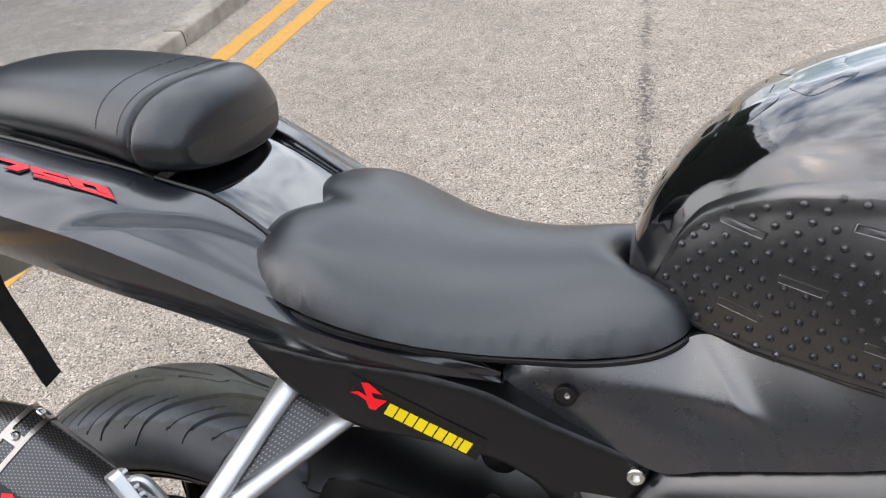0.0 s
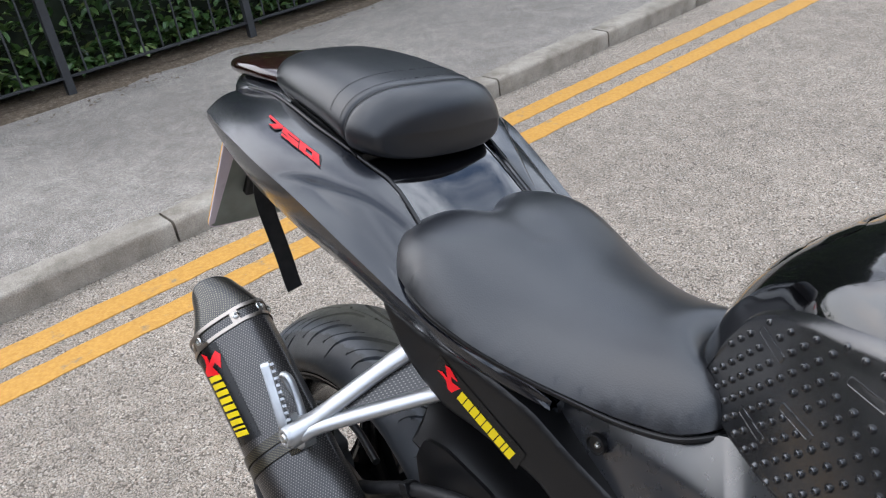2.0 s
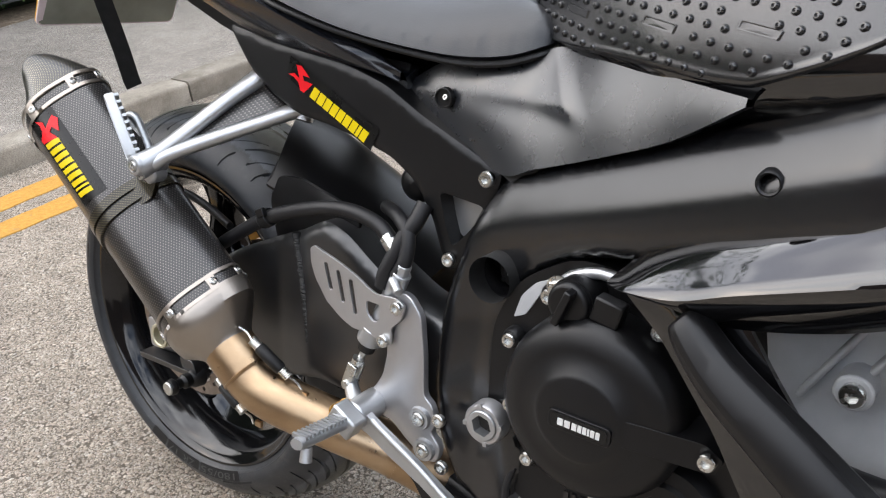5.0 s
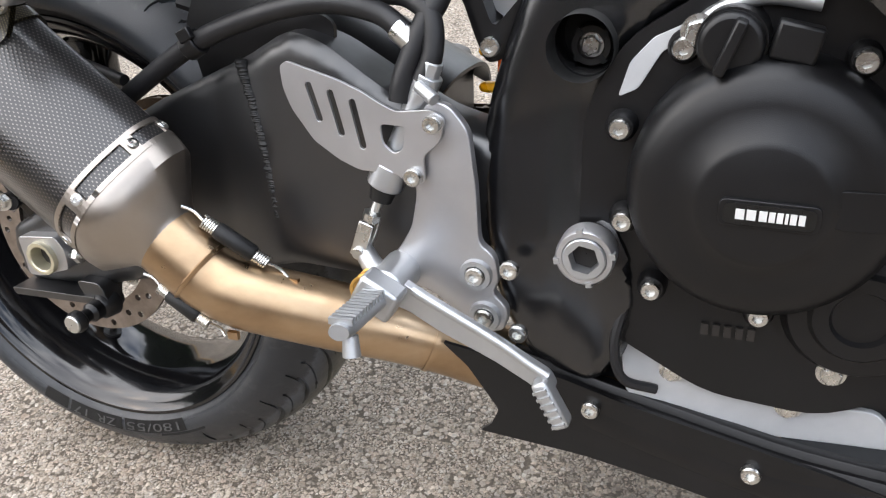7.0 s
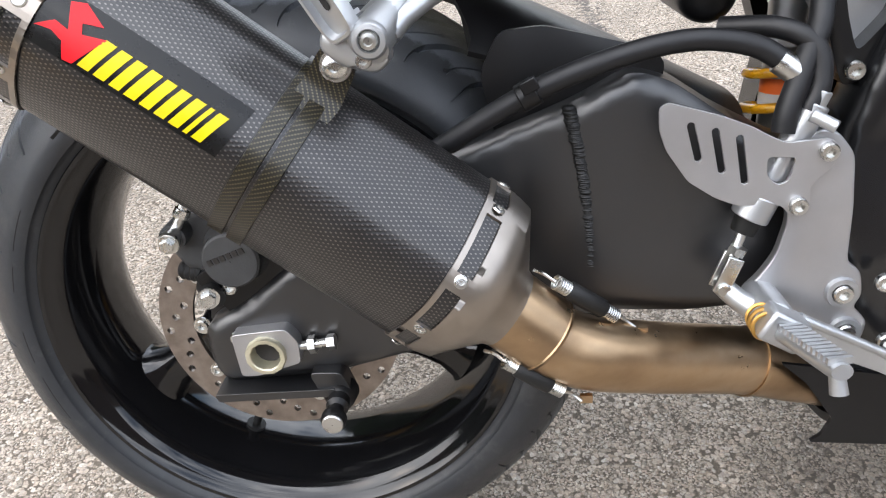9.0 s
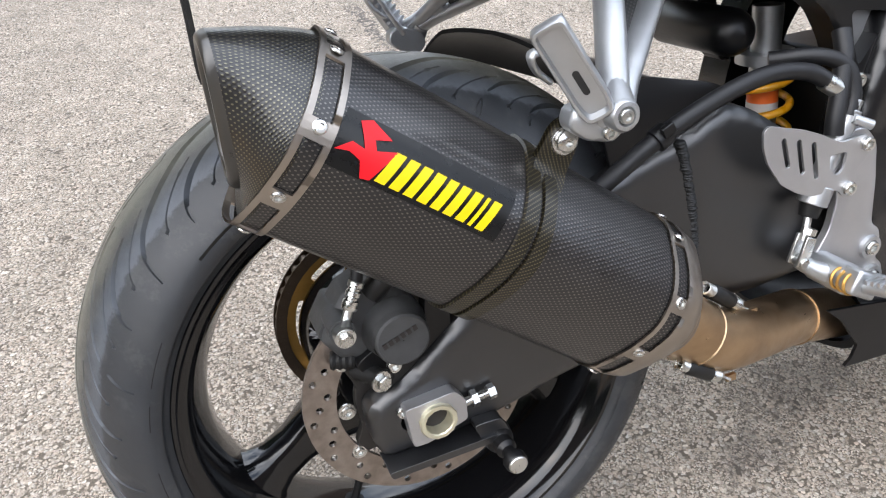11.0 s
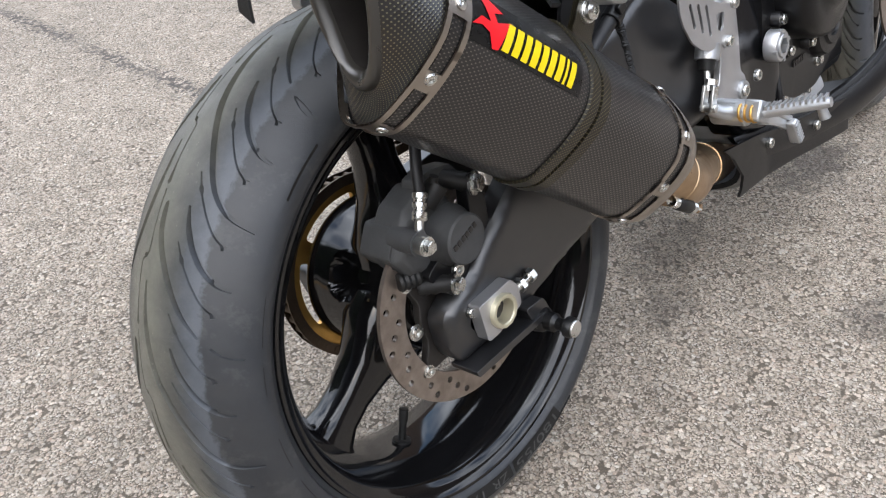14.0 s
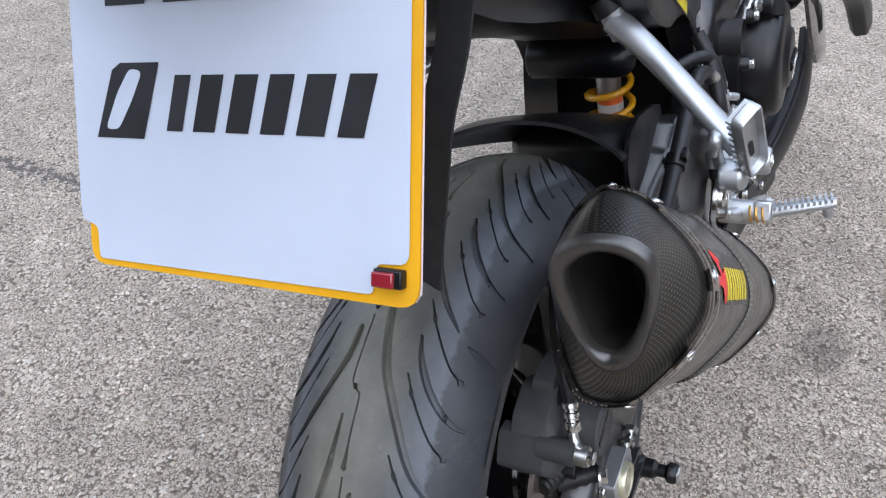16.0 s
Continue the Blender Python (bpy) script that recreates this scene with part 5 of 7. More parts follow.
part("ear_washer", turned([(0.0005, -0.2065), (0.0108, -0.2065), (0.0112, -0.2058), (0.0112, -0.2035)], 28, in_can(-0.265, 0.5215, 0)), M["steel"], silencer)
part("ear_bolt", turned([(0.0005, -0.2095), (0.0030, -0.2095), (0.0034, -0.2128), (0.0062, -0.2124), (0.0084, -0.2105), (0.0090, -0.2062)], 24, in_can(-0.265, 0.5215, 0)), M["steel"], silencer, "round-headed steel bolt")

# front cone, collar and link pipe
cone = [can_ring(-0.108, 0.0015), can_ring(-0.100, 0.0015), can_ring(-0.088, -0.001)]
c0 = Vector((0.216, -0.188, 0.377))
cdir = Vector((0.74, 0.05, -0.66)).normalized()
side1 = cdir.cross(Vector((0, 1, 0))).normalized()
side2 = cdir.cross(side1)


def pipe_ring(c, r):
    out = []
    for k in range(96):
        v, y = CAN[k]
        a = math.atan2(y - CAN_MID.y, v - CAN_MID.x)
        out.append(c + r * (math.cos(a) * CV + math.sin(a) * CY))
    return out


cone += [[a * 0.55 + b * 0.45 for a, b in zip(cone[2], pipe_ring(c0 - cdir * 0.01, 0.040))], pipe_ring(c0 - cdir * 0.006, 0.0345), pipe_ring(c0, 0.0325)]
part("front_cone", loft(cone, True, False), M["band"], silencer, "satin titanium front cone")
collar_end = c0 + cdir * 0.040
collar = part("collar", tube([c0 - cdir * 0.004, c0 + cdir * 0.036, c0 + cdir * 0.037, collar_end], [0.0325, 0.0325, 0.0335, 0.0318], 40), M["pipe"], silencer)
pipe_pts = [c0 + cdir * 0.03, c0 + cdir * 0.05, (0.285, -0.178, 0.328), (0.345, -0.152, 0.306), (0.42, -0.120, 0.281), (0.49, -0.092, 0.250), (0.60, -0.05, 0.205), (0.72, -0.02, 0.185)]
link_pipe = part("link_pipe", tube(pipe_pts, 0.0305, 40, 60), M["pipe"], bike, "bronze-tinted titanium link pipe")
part("pipe_weld", tube([(0.425, -0.1180, 0.279), (0.4285, -0.1167, 0.2775)], 0.0318, 40), M["pipe"], link_pipe)


def hook_spring(a, b, parent):
    a, b = Vector(a), Vector(b)
    d = (b - a).normalized()
    s = d.cross(Vector((0, 1, 0))).normalized()
    o = s.cross(d)
    sp = new("exhaust_spring")
    sp.parent = parent
    ln = (b - a).length
    coil = [a + d * (ln * (0.2 + 0.6 * f)) + 0.0055 * (s * math.cos(f * 190) + o * math.sin(f * 190)) for f in np.linspace(0, 1, 420)]
    part("coil", tube([tuple(p) for p in coil], 0.0009, 5), M["steel"], sp)
    part("hook", tube([tuple(a), tuple(a + d * ln * 0.1 + o * 0.003), tuple(a + d * ln * 0.2)], 0.0014, 6, 10), M["steel"], sp)
    part("hook", tube([tuple(b), tuple(b - d * ln * 0.1 + o * 0.003), tuple(b - d * ln * 0.2)], 0.0014, 6, 10), M["steel"], sp)
    part("sleeve", tube([a + d * ln * 0.32, a + d * ln * 0.34, a + d * ln * 0.66, a + d * ln * 0.68], [0.0065, 0.0078, 0.0078, 0.0065], 16), M["rubber"], sp, "black rubber spring sleeve")
    return sp


hook_spring((0.236, -0.190, 0.411), (0.318, -0.170, 0.347), bike)
hook_spring((0.196, -0.205, 0.350), (0.272, -0.205, 0.301), bike)
part("spring_tab", block((0.322, -0.170, 0.343), (0.012, 0.004, 0.008)), M["pipe"], link_pipe)
part("spring_tab", block((0.276, -0.200, 0.300), (0.010, 0.004, 0.007)), M["pipe"], link_pipe)

# -- passenger foot hangers --
def hanger(side):
    def sd(shape):
        return shape if side < 0 else mirrored(shape)

    top1, top2, low = Vector((0.203, -0.098, 0.700)), Vector((0.260, -0.096, 0.664)), Vector((0.136, -0.226, 0.600))
    ob = part("foot_hanger", sd(joined(tube([top1, top1.lerp(low, 0.3) + Vector((0, -0.004, 0)), top1.lerp(low, 0.8), low + Vector((0.0, 0.006, 0.004))], [0.0160, 0.0125, 0.0125, 0.0145], 16, 24, flat=0.70), tube([top2, top2.lerp(low, 0.15), top2.lerp(low, 0.8), low + Vector((0.004, 0.006, -0.002))], [0.0160, 0.0130, 0.0120, 0.0145], 16, 24, flat=0.70))), M["silver"], bike, "silver cast passenger foot hanger")
    for top in (top1, top2):
        part("boss", sd(rod(top + Vector((0, 0.004, 0.010)), top + Vector((0, -0.006, -0.016)), 0.0120, 0.0105)), M["silver"], ob)
        part("rubber_collar", sd(rod(top + Vector((0, 0.012, 0.022)), top + Vector((0, 0.004, 0.008)), 0.0145)), M["rubber"], ob, "black rubber collar")
    part("pivot_boss", sd(tube([low + Vector((0.008, 0.016, 0.008)), low + Vector((-0.004, -0.010, -0.006))], [0.0125, 0.0150], 18)), M["silver"], ob)
    tri = [top1.lerp(low, 0.10) + Vector((0.006, 0, -0.005)), top2.lerp(low, 0.10), low.lerp(top2, 0.30) + Vector((0, 0.002, 0.004)), low.lerp(top1, 0.34) + Vector((0.006, 0.002, -0.002))]
    q = [p + Vector((0, o, 0)) for o in (0.001, 0.005) for p in tri]
    shape = sd((q, [(0, 1, 2, 3), (4, 7, 6, 5), (0, 4, 5, 1), (1, 5, 6, 2), (2, 6, 7, 3), (3, 7, 4, 0)]))
    part("gusset", shape, M["carbon"], ob, "carbon gusset plate", uv=[(x, z) for x, y, z in shape[0]])
    # web where the two arms run together, with the hinge boss at its end
    web = [low + Vector((-0.004, 0.004, -0.008)), low.lerp(top2, 0.30) + Vector((0, -0.002, -0.004)), low.lerp(top2, 0.30) + Vector((-0.004, -0.002, 0.008)), low.lerp(top1, 0.30) + Vector((0.006, -0.002, -0.004)), low.lerp(top1, 0.30) + Vector((0, -0.002, 0.004)), low + Vector((-0.008, 0.004, 0.008))]
    q = [v + Vector((0, o, 0)) for o in (-0.004, 0.010) for v in web]
    part("web", sd((q, [(0, 1, 2, 3, 4, 5), (11, 10, 9, 8, 7, 6)] + [(i, i + 6, (i + 1) % 6 + 6, (i + 1) % 6) for i in range(6)])), M["silver"], ob, bevel=0.003)
    knuckle = Vector((0.134, -0.232, 0.597))
    part("hinge_boss", sd(turned([(0.0062, -0.212), (0.0062, -0.2425), (0.0075, -0.2445), (0.0105, -0.2440), (0.0122, -0.2415), (0.0128, -0.206)], 28, (knuckle.x, 0, knuckle.z))), M["silver"], ob)
    part("hinge_bolt", sd(turned([(0.0005, -0.2440), (0.0026, -0.2440), (0.0030, -0.2462), (0.0050, -0.2458), (0.0066, -0.2430), (0.0066, -0.2380)], 18, (knuckle.x, 0, knuckle.z))), M["steel"], ob)
    part("hinge_cup", sd(slab(rounded([(0.098, 0.590), (0.112, 0.578), (0.136, 0.572), (0.146, 0.582), (0.140, 0.598), (0.118, 0.606), (0.102, 0.604)], 0.006), -0.228, -0.206, (), 0.006, 0.006, 0.004)), M["silver"], ob, bevel=0.002)
    s = -1 if side < 0 else 1
    screw((0.128, s * 0.229, 0.583), ob, socket_small, (0, s, 0), 1.1)
    # folded peg: a shallow tray with a rim, a slot and a toothed back
    peg_a, peg_b = Vector((0.119, -0.231, 0.602)), Vector((0.080, -0.229, 0.669))
    d = (peg_b - peg_a).normalized()
    n = Vector((-0.42, -0.86, -0.24))
    n = (n - d * n.dot(d)).normalized()
    e = d.cross(n)
    ln = (peg_b - peg_a).length
    out = rounded([(-0.0110, -0.004), (0.0110, -0.004), (0.0130, 0.010), (0.0130, ln), (-0.0130, ln), (-0.0130, 0.010)], 0.006, 4)
    mid = (0.0, ln / 2)

    def tray(k, h):
        return [peg_a + e * (mid[0] + (x - mid[0]) * k) + d * (mid[1] + (y - mid[1]) * (1 - (1 - k) * 0.35)) + n * h for x, y in out]

    part("folded_peg", sd(loft([tray(0.80, -0.004), tray(1.0, -0.002), tray(1.0, 0.0065), tray(0.93, 0.0080), tray(0.80, 0.0078), tray(0.70, 0.0020)])), M["silver"], ob, "folded silver footpeg like a shallow tray")
    # no cut here: a flat near-black patch as the slot's shaded inside
    slot_ = [peg_a + e * x + d * (0.34 * ln + y) + n * 0.0026 for x, y in slot((0.0, -0.008), (0.0, 0.008), 0.0026, 6)]
    part("peg_slot", sd((slot_, [tuple(range(len(slot_)))])), M["dark"], ob)
    for f in np.linspace(0.08, 0.94, 9):
        c = peg_a + d * ln * f - n * 0.0045
        tooth = [c + e * x + d * y + n * h for h in (0.003, -0.003) for x, y in ((-0.012, -0.0016), (0.012, -0.0016), (0.012, 0.0016), (-0.012, 0.0016))]
        part("peg_tooth", sd((tooth, [(0, 3, 2, 1), (4, 5, 6, 7), (0, 1, 5, 4), (1, 2, 6, 5), (2, 3, 7, 6), (3, 0, 4, 7)])), M["silver"], ob)
    # bent hook beside the peg
    hook = [Vector((0.118, -0.206, 0.598)), Vector((0.104, -0.205, 0.622)), Vector((0.092, -0.207, 0.643)), Vector((0.079, -0.209, 0.644)), Vector((0.084, -0.205, 0.632)), Vector((0.096, -0.203, 0.621))]
    part("lash_hook", sd(tube([tuple(v) for v in hook], [0.006, 0.005, 0.0048, 0.0048, 0.0046, 0.004], 10, 30, flat=0.6)), M["silver"], ob)
    return ob


hanger(-1)
hanger(1)

# -- tail unit: stations along x of its edges --
TX = (-0.172, -0.10, -0.04, 0.02, 0.07, 0.11, 0.15, 0.20, 0.25, 0.30, 0.35, 0.405)
seam_y = between(TX, (0.092, 0.098, 0.105, 0.112, 0.112, 0.106, 0.098, 0.100, 0.108, 0.112, 0.106, 0.099))
seam_z = between(TX, (0.938, 0.940, 0.932, 0.920, 0.908, 0.892, 0.874, 0.838, 0.800, 0.775, 0.750, 0.7135))
ridge_y = between(TX, (0.154, 0.174, 0.186, 0.192, 0.190, 0.184, 0.177, 0.167, 0.158, 0.147, 0.132, 0.105))
ridge_z = between(TX, (0.914, 0.908, 0.901, 0.888, 0.872, 0.853, 0.832, 0.805, 0.780, 0.759, 0.739, 0.712))
low_y = between(TX, (0.140, 0.158, 0.166, 0.169, 0.166, 0.156, 0.147, 0.138, 0.133, 0.128, 0.118, 0.103))
low_z = between(TX, (0.888, 0.868, 0.848, 0.831, 0.813, 0.794, 0.775, 0.752, 0.737, 0.728, 0.718, 0.7100))


def scoop_edge(x):
    """Where down the flank the scooped facet behind the seat begins; 1 is the ridge."""
    return float(np.interp(x, (0.045, 0.07, 0.10, 0.14, 0.19, 0.22), (1.0, 0.72, 0.50, 0.30, 0.08, 0.0)))


def tail_side(s):
    rings = []
    for x in np.linspace(TX[0], TX[-1], 170):
        far = s > 0
        a = np.array((x, seam_y(x) - (0.010 if far else 0.0), seam_z(x) + (0.006 if far else 0.0)))
        b = np.array((x, ridge_y(x) - (0.008 if far else 0.0), ridge_z(x) + (0.022 if far else 0.0)))
        c = np.array((x, low_y(x), low_z(x)))
        edge = scoop_edge(x)
        fade = min(1.0, max(0.0, (0.36 - x) / 0.12))
        pts = []
        for f in np.linspace(0, 1, 46):
            p = a * (1 - f) + b * f + np.array((0, 0.004, 0.006)) * math.sin(math.pi * f)
            into = min(1.0, max(0.0, (f - edge) / 0.14))
            press = 0.0075 * fade * into * into * (3 - 2 * into) * min(1.0, (1 - f) / 0.30)
            p[1] -= press * 0.5
            p[2] -= press
            pts.append(p)
        for f in np.linspace(0.12, 1, 7):
            pts.append(b * (1 - f) + c * f + np.array((0, 0.004, -0.002)) * math.sin(math.pi * f))
        under = c + np.array((0, -0.030, 0.012))
        pts += [under, a + np.array((0, -0.004, -0.030)), a + np.array((0, -0.004, -0.006))]
        rings.append([(p[0], s * p[1], p[2]) for p in pts])
    return loft(rings)


for s in (-1, 1):
    part("tail_panel", tail_side(s), M["satin"], bike, "satin blue-black tail fairing panel", sharp=34)


def on_tail(x, f, lift=0.0012):
    a = np.array((x, seam_y(x), seam_z(x)))
    b = np.array((x, ridge_y(x), ridge_z(x)))
    p = a * (1 - f) + b * f + np.array((0, 0.004, 0.006)) * math.sin(math.pi * f)
    return Vector((p[0], -p[1] - lift * 0.6, p[2] + lift))


def number_film(s):
    """Red figures 750 as slanted film, outlined in black."""
    figs, edge = [], []
    x0 = -0.034
    for strokes in ([[(0, 0.0), (1, 0.0), (1, 0.30), (0, 0.30)], [(0.62, 0.3), (1, 0.3), (0.55, 1.0), (0.15, 1.0)]],
                    [[(0, 0), (1, 0), (1, 0.28), (0, 0.28)], [(0, 0.28), (0.34, 0.28), (0.34, 0.62), (0, 0.62)], [(0.34, 0.42), (1, 0.42), (1, 0.68), (0.34, 0.68)], [(0.66, 0.68), (1, 0.68), (1, 1), (0.66, 1)], [(0, 0.76), (0.66, 0.76), (0.66, 1), (0, 1)]],
                    [[(0, 0), (1, 0), (1, 0.3), (0, 0.3)], [(0, 0.3), (0.34, 0.3), (0.34, 0.7), (0, 0.7)], [(0.66, 0.3), (1, 0.3), (1, 0.7), (0.66, 0.7)], [(0, 0.7), (1, 0.7), (1, 1), (0, 1)]]):
        for grow, lift, out in ((0.0, 0.0022, figs), (0.10, 0.0016, edge)):
            for st in strokes:
                q = [on_tail(x0 + 0.036 * (a + grow * (1 if a > 0.5 else -1) * 0.6) + 0.013 * (b - 0.3), 0.33 + 0.125 * (b + grow * (1 if b > 0.5 else -1)), lift) for a, b in st]
                shape = (q, [(0, 1, 2, 3)])
                out.append(shape if s < 0 else mirrored(shape))
        x0 += 0.038
    part("number_outline", joined(*edge), M["film"], bike)
    part("number_750", joined(*figs), M["red"], bike, "red stuck-on figures 750")


number_film(-1)
number_film(1)

# lower tail tray between the panels
rings = []
for x in np.linspace(-0.165, 0.40, 26):
    w, z = low_y(x) - 0.022, low_z(x) + 0.004
    top = seam_z(x) - 0.02
    rings.append([(x, -w, z + 0.01), (x, -w * 0.6, z - 0.018), (x, 0, z - 0.026), (x, w * 0.6, z - 0.018), (x, w, z + 0.01), (x, seam_y(x) - 0.004, top), (x, 0, top + 0.004), (x, -seam_y(x) + 0.004, top)])
part("tail_tray", loft(rings), M["plastic"], bike, "matt black under-tail tray")
# inner mudguard that hangs below the tray
rings = []
for x, zb in ((-0.07, 0.815), (-0.03, 0.782), (0.02, 0.756), (0.08, 0.732), (0.15, 0.708), (0.22, 0.680), (0.30, 0.645), (0.34, 0.63)):
    w = 0.074
    rings.append([(x, -w, zb + 0.05), (x, -w * 0.92, zb + 0.012), (x, -w * 0.5, zb + 0.001), (x, w * 0.5, zb), (x, w * 0.92, zb + 0.012), (x, w, zb + 0.05), (x, w * 0.9, zb + 0.10), (x, -w * 0.9, zb + 0.10)])
part("inner_mudguard", loft(rings), M["plastic"], bike, "matt black inner mudguard", sharp=50)
# thin dark tubes added as the black gap lines along the tail seams
for s in (-1, 1):
    rail_pts = [(x, s * (seam_y(x) - (0.014 if s > 0 else 0.004)), seam_z(x) + (0.006 if s > 0 else 0.001)) for x in np.linspace(-0.17, 0.222, 20)]
    part("seat_rail", tube(rail_pts, 0.0026 if s < 0 else 0.0012, 10), M["plastic"], bike)

# glossy cowl between the seats
rings = []
for x in np.linspace(0.02, 0.235, 24):
    w, z = seam_y(x) - 0.003, seam_z(x) - 0.006
    crown = between((0.02, 0.10, 0.16, 0.24), (0.905, 0.893, 0.868, 0.812))(x)
    ring = [(x, w * f - 0.010 * max(0.0, f) ** 2, z * abs(f) ** 4 + crown * (1 - abs(f) ** 4) + 0.005 * max(0.0, f) ** 2) for f in np.linspace(-1, 1, 25)]
    rings.append(ring + [(x, w * 0.9, z - 0.025), (x, -w * 0.9, z - 0.025)])
part("seat_cowl", loft(rings), M["gloss"], bike, "gloss black cowl between the seats", sharp=50)

# tail cap in body colour with the dark lamp on top of it
def cap_rings(rows):
    rings = []
    for x, w, z0, z1 in rows:
        ring = []
        for b in np.linspace(0, 2 * math.pi, 28, endpoint=False):
            cb, sb = math.cos(b), math.sin(b)
            ring.append((x, w * math.copysign(abs(cb) ** 0.6, cb), (z0 + z1) / 2 + (z1 - z0) / 2 * math.copysign(abs(sb) ** 0.7, sb)))
        rings.append(ring)
    return rings


part("tail_cap", loft(cap_rings(((-0.262, 0.020, 0.925, 0.946), (-0.245, 0.066, 0.912, 0.950), (-0.215, 0.086, 0.905, 0.951), (-0.17, 0.094, 0.905, 0.951), (-0.10, 0.099, 0.905, 0.950), (-0.06, 0.100, 0.905, 0.945)))), M["satin"], bike, "satin black tail cap below the lamp", sharp=50)
part("tail_lamp", loft(cap_rings(((-0.284, 0.012, 0.950, 0.958), (-0.276, 0.045, 0.946, 0.966), (-0.255, 0.069, 0.944, 0.972), (-0.22, 0.080, 0.944, 0.976), (-0.17, 0.084, 0.945, 0.976), (-0.11, 0.084, 0.945, 0.970), (-0.08, 0.080, 0.945, 0.958)))), M["lens"], bike, "dark red-brown gloss tail lamp")

# passenger seat: a long pad, a sewn band and a bolster in front of a deep seam
PX = (-0.122, -0.115, -0.10, -0.07, -0.02, 0.03, 0.08, 0.12)
p_half = between(PX, (0.052, 0.070, 0.083, 0.093, 0.103, 0.109, 0.113, 0.112))
p_top = between(PX, (0.972, 0.982, 0.990, 0.996, 0.995, 0.988, 0.977, 0.964))
p_bot = between(PX, (0.948, 0.944, 0.940, 0.934, 0.925, 0.914, 0.898, 0.880))


def pillion_ring(s, grow=0.0, tall=1.0, wide=1.0, ahead=0.0, n=60):
    """One section of the seat at station s; its middle lies further ahead than its flanks."""
    w, t, b = p_half(s) + grow, p_top(s) + grow, p_bot(s)
    mid = b + 0.40 * (t - b)
    bow = 0.023 * min(1.0, max(-0.75, (s - 0.01) / 0.07))
    ring = []
    for a in np.linspace(0, 2 * math.pi, n, endpoint=False):
        ca, sa = math.cos(a), math.sin(a)
        y = math.copysign(abs(ca) ** 0.62, ca) * w * wide
        if sa >= 0:
            z = mid + (t - mid) * abs(sa) ** 0.72 * tall
            y *= 1.0 - 0.10 * (abs(sa) ** 0.72)
        else:
            z = mid - (mid - b) * abs(sa) ** 0.52 * (0.78 + 0.22 * tall)
            y *= 1.0 - 0.04 * abs(sa)
        f = min(1.0, abs(y) / 0.113)
        ring.append((s + ahead + bow * (1 - f * f), y, z))
    return ring


rings = [pillion_ring(-0.122, -0.010, 0.45), pillion_ring(-0.1215, -0.004, 0.75)]
rings += [pillion_ring(s) for s in np.linspace(-0.119, 0.0765, 34)]
rings += [pillion_ring(0.0785, -0.0008), pillion_ring(0.0800, -0.0040), pillion_ring(0.0812, -0.0048), pillion_ring(0.0826, -0.0028), pillion_ring(0.0845, 0.0004), pillion_ring(0.0880, 0.0016)]
for f in np.sin(np.linspace(0.08, math.pi / 2, 22)):
    k = (1 - f**2.1) ** (1 / 2.1)
    rings.append(pillion_ring(0.088 + 0.010 * f, 0.0016, 0.03 + 0.97 * k, 0.80 + 0.20 * k, 0.023 * f))
pillion = part("passenger_seat", loft(rings), M["vinyl"], bike, "black vinyl passenger seat with a stitched band", sharp=70)
skirt = []
for z_off, less in ((0.010, 0.955), (-0.004, 0.955), (-0.022, 0.93)):
    side = [(s, p_half(s) * less, p_bot(s) + z_off) for s in np.linspace(-0.112, 0.098, 24)]
    skirt.append([(x, -y, z) for x, y, z in side] + [(x, y, z) for x, y, z in side[::-1]])
part("seat_base", loft(skirt), M["plastic"], pillion, "black plastic seat base")
seam = pillion_ring(0.0812, -0.0022, n=240)[:121]
part("seam_piping", tube(seam, 0.0020, 8), M["dark"], pillion, "black piping sunk in the seam")
# two rows of stitches along the band, each stitch a small raised thread
for s0 in (0.0500, 0.0715):
    line = pillion_ring(s0, 0.0002, n=260)[2:129]
    threads = []
    for a, b in zip(line[0::2], line[1::2]):
        a, b = Vector(a), Vector(b)
        threads.append(tube([a, a.lerp(b, 0.5) + (a.lerp(b, 0.5) - Vector((a.x, 0, 0.93))).normalized() * 0.0005, a.lerp(b, 0.92)], 0.00038, 5))
    part("stitching", joined(*threads), M["thread"], pillion, "black stitched thread")

# rider seat with its heart-shaped back edge
half = [(0.196, 0.0), (0.186, -0.012), (0.168, -0.036), (0.162, -0.066), (0.170, -0.102), (0.192, -0.130), (0.225, -0.148), (0.270, -0.156), (0.320, -0.152), (0.380, -0.138), (0.440, -0.122), (0.500, -0.110), (0.540, -0.102), (0.562, -0.088), (0.566, -0.070), (0.552, -0.052), (0.530, -0.032), (0.518, -0.015), (0.514, 0.0)]
right = curve_through(half, 90)
outline = [tuple(p) for p in right] + [(x, -y) for x, y in right[1:-1][::-1]]
s_mid = between((0.16, 0.20, 0.25, 0.30, 0.35, 0.40, 0.45, 0.50, 0.57), (0.846, 0.852, 0.848, 0.832, 0.816, 0.808, 0.806, 0.812, 0.822))
s_low = between((0.16, 0.20, 0.25, 0.30, 0.36, 0.42, 0.48, 0.53, 0.57), (0.815, 0.802, 0.787, 0.773, 0.757, 0.745, 0.738, 0.742, 0.756))
s_fall = between((0.16, 0.25, 0.33, 0.42, 0.50, 0.57), (0.5, 0.7, 1.6, 2.6, 3.4, 4.5))
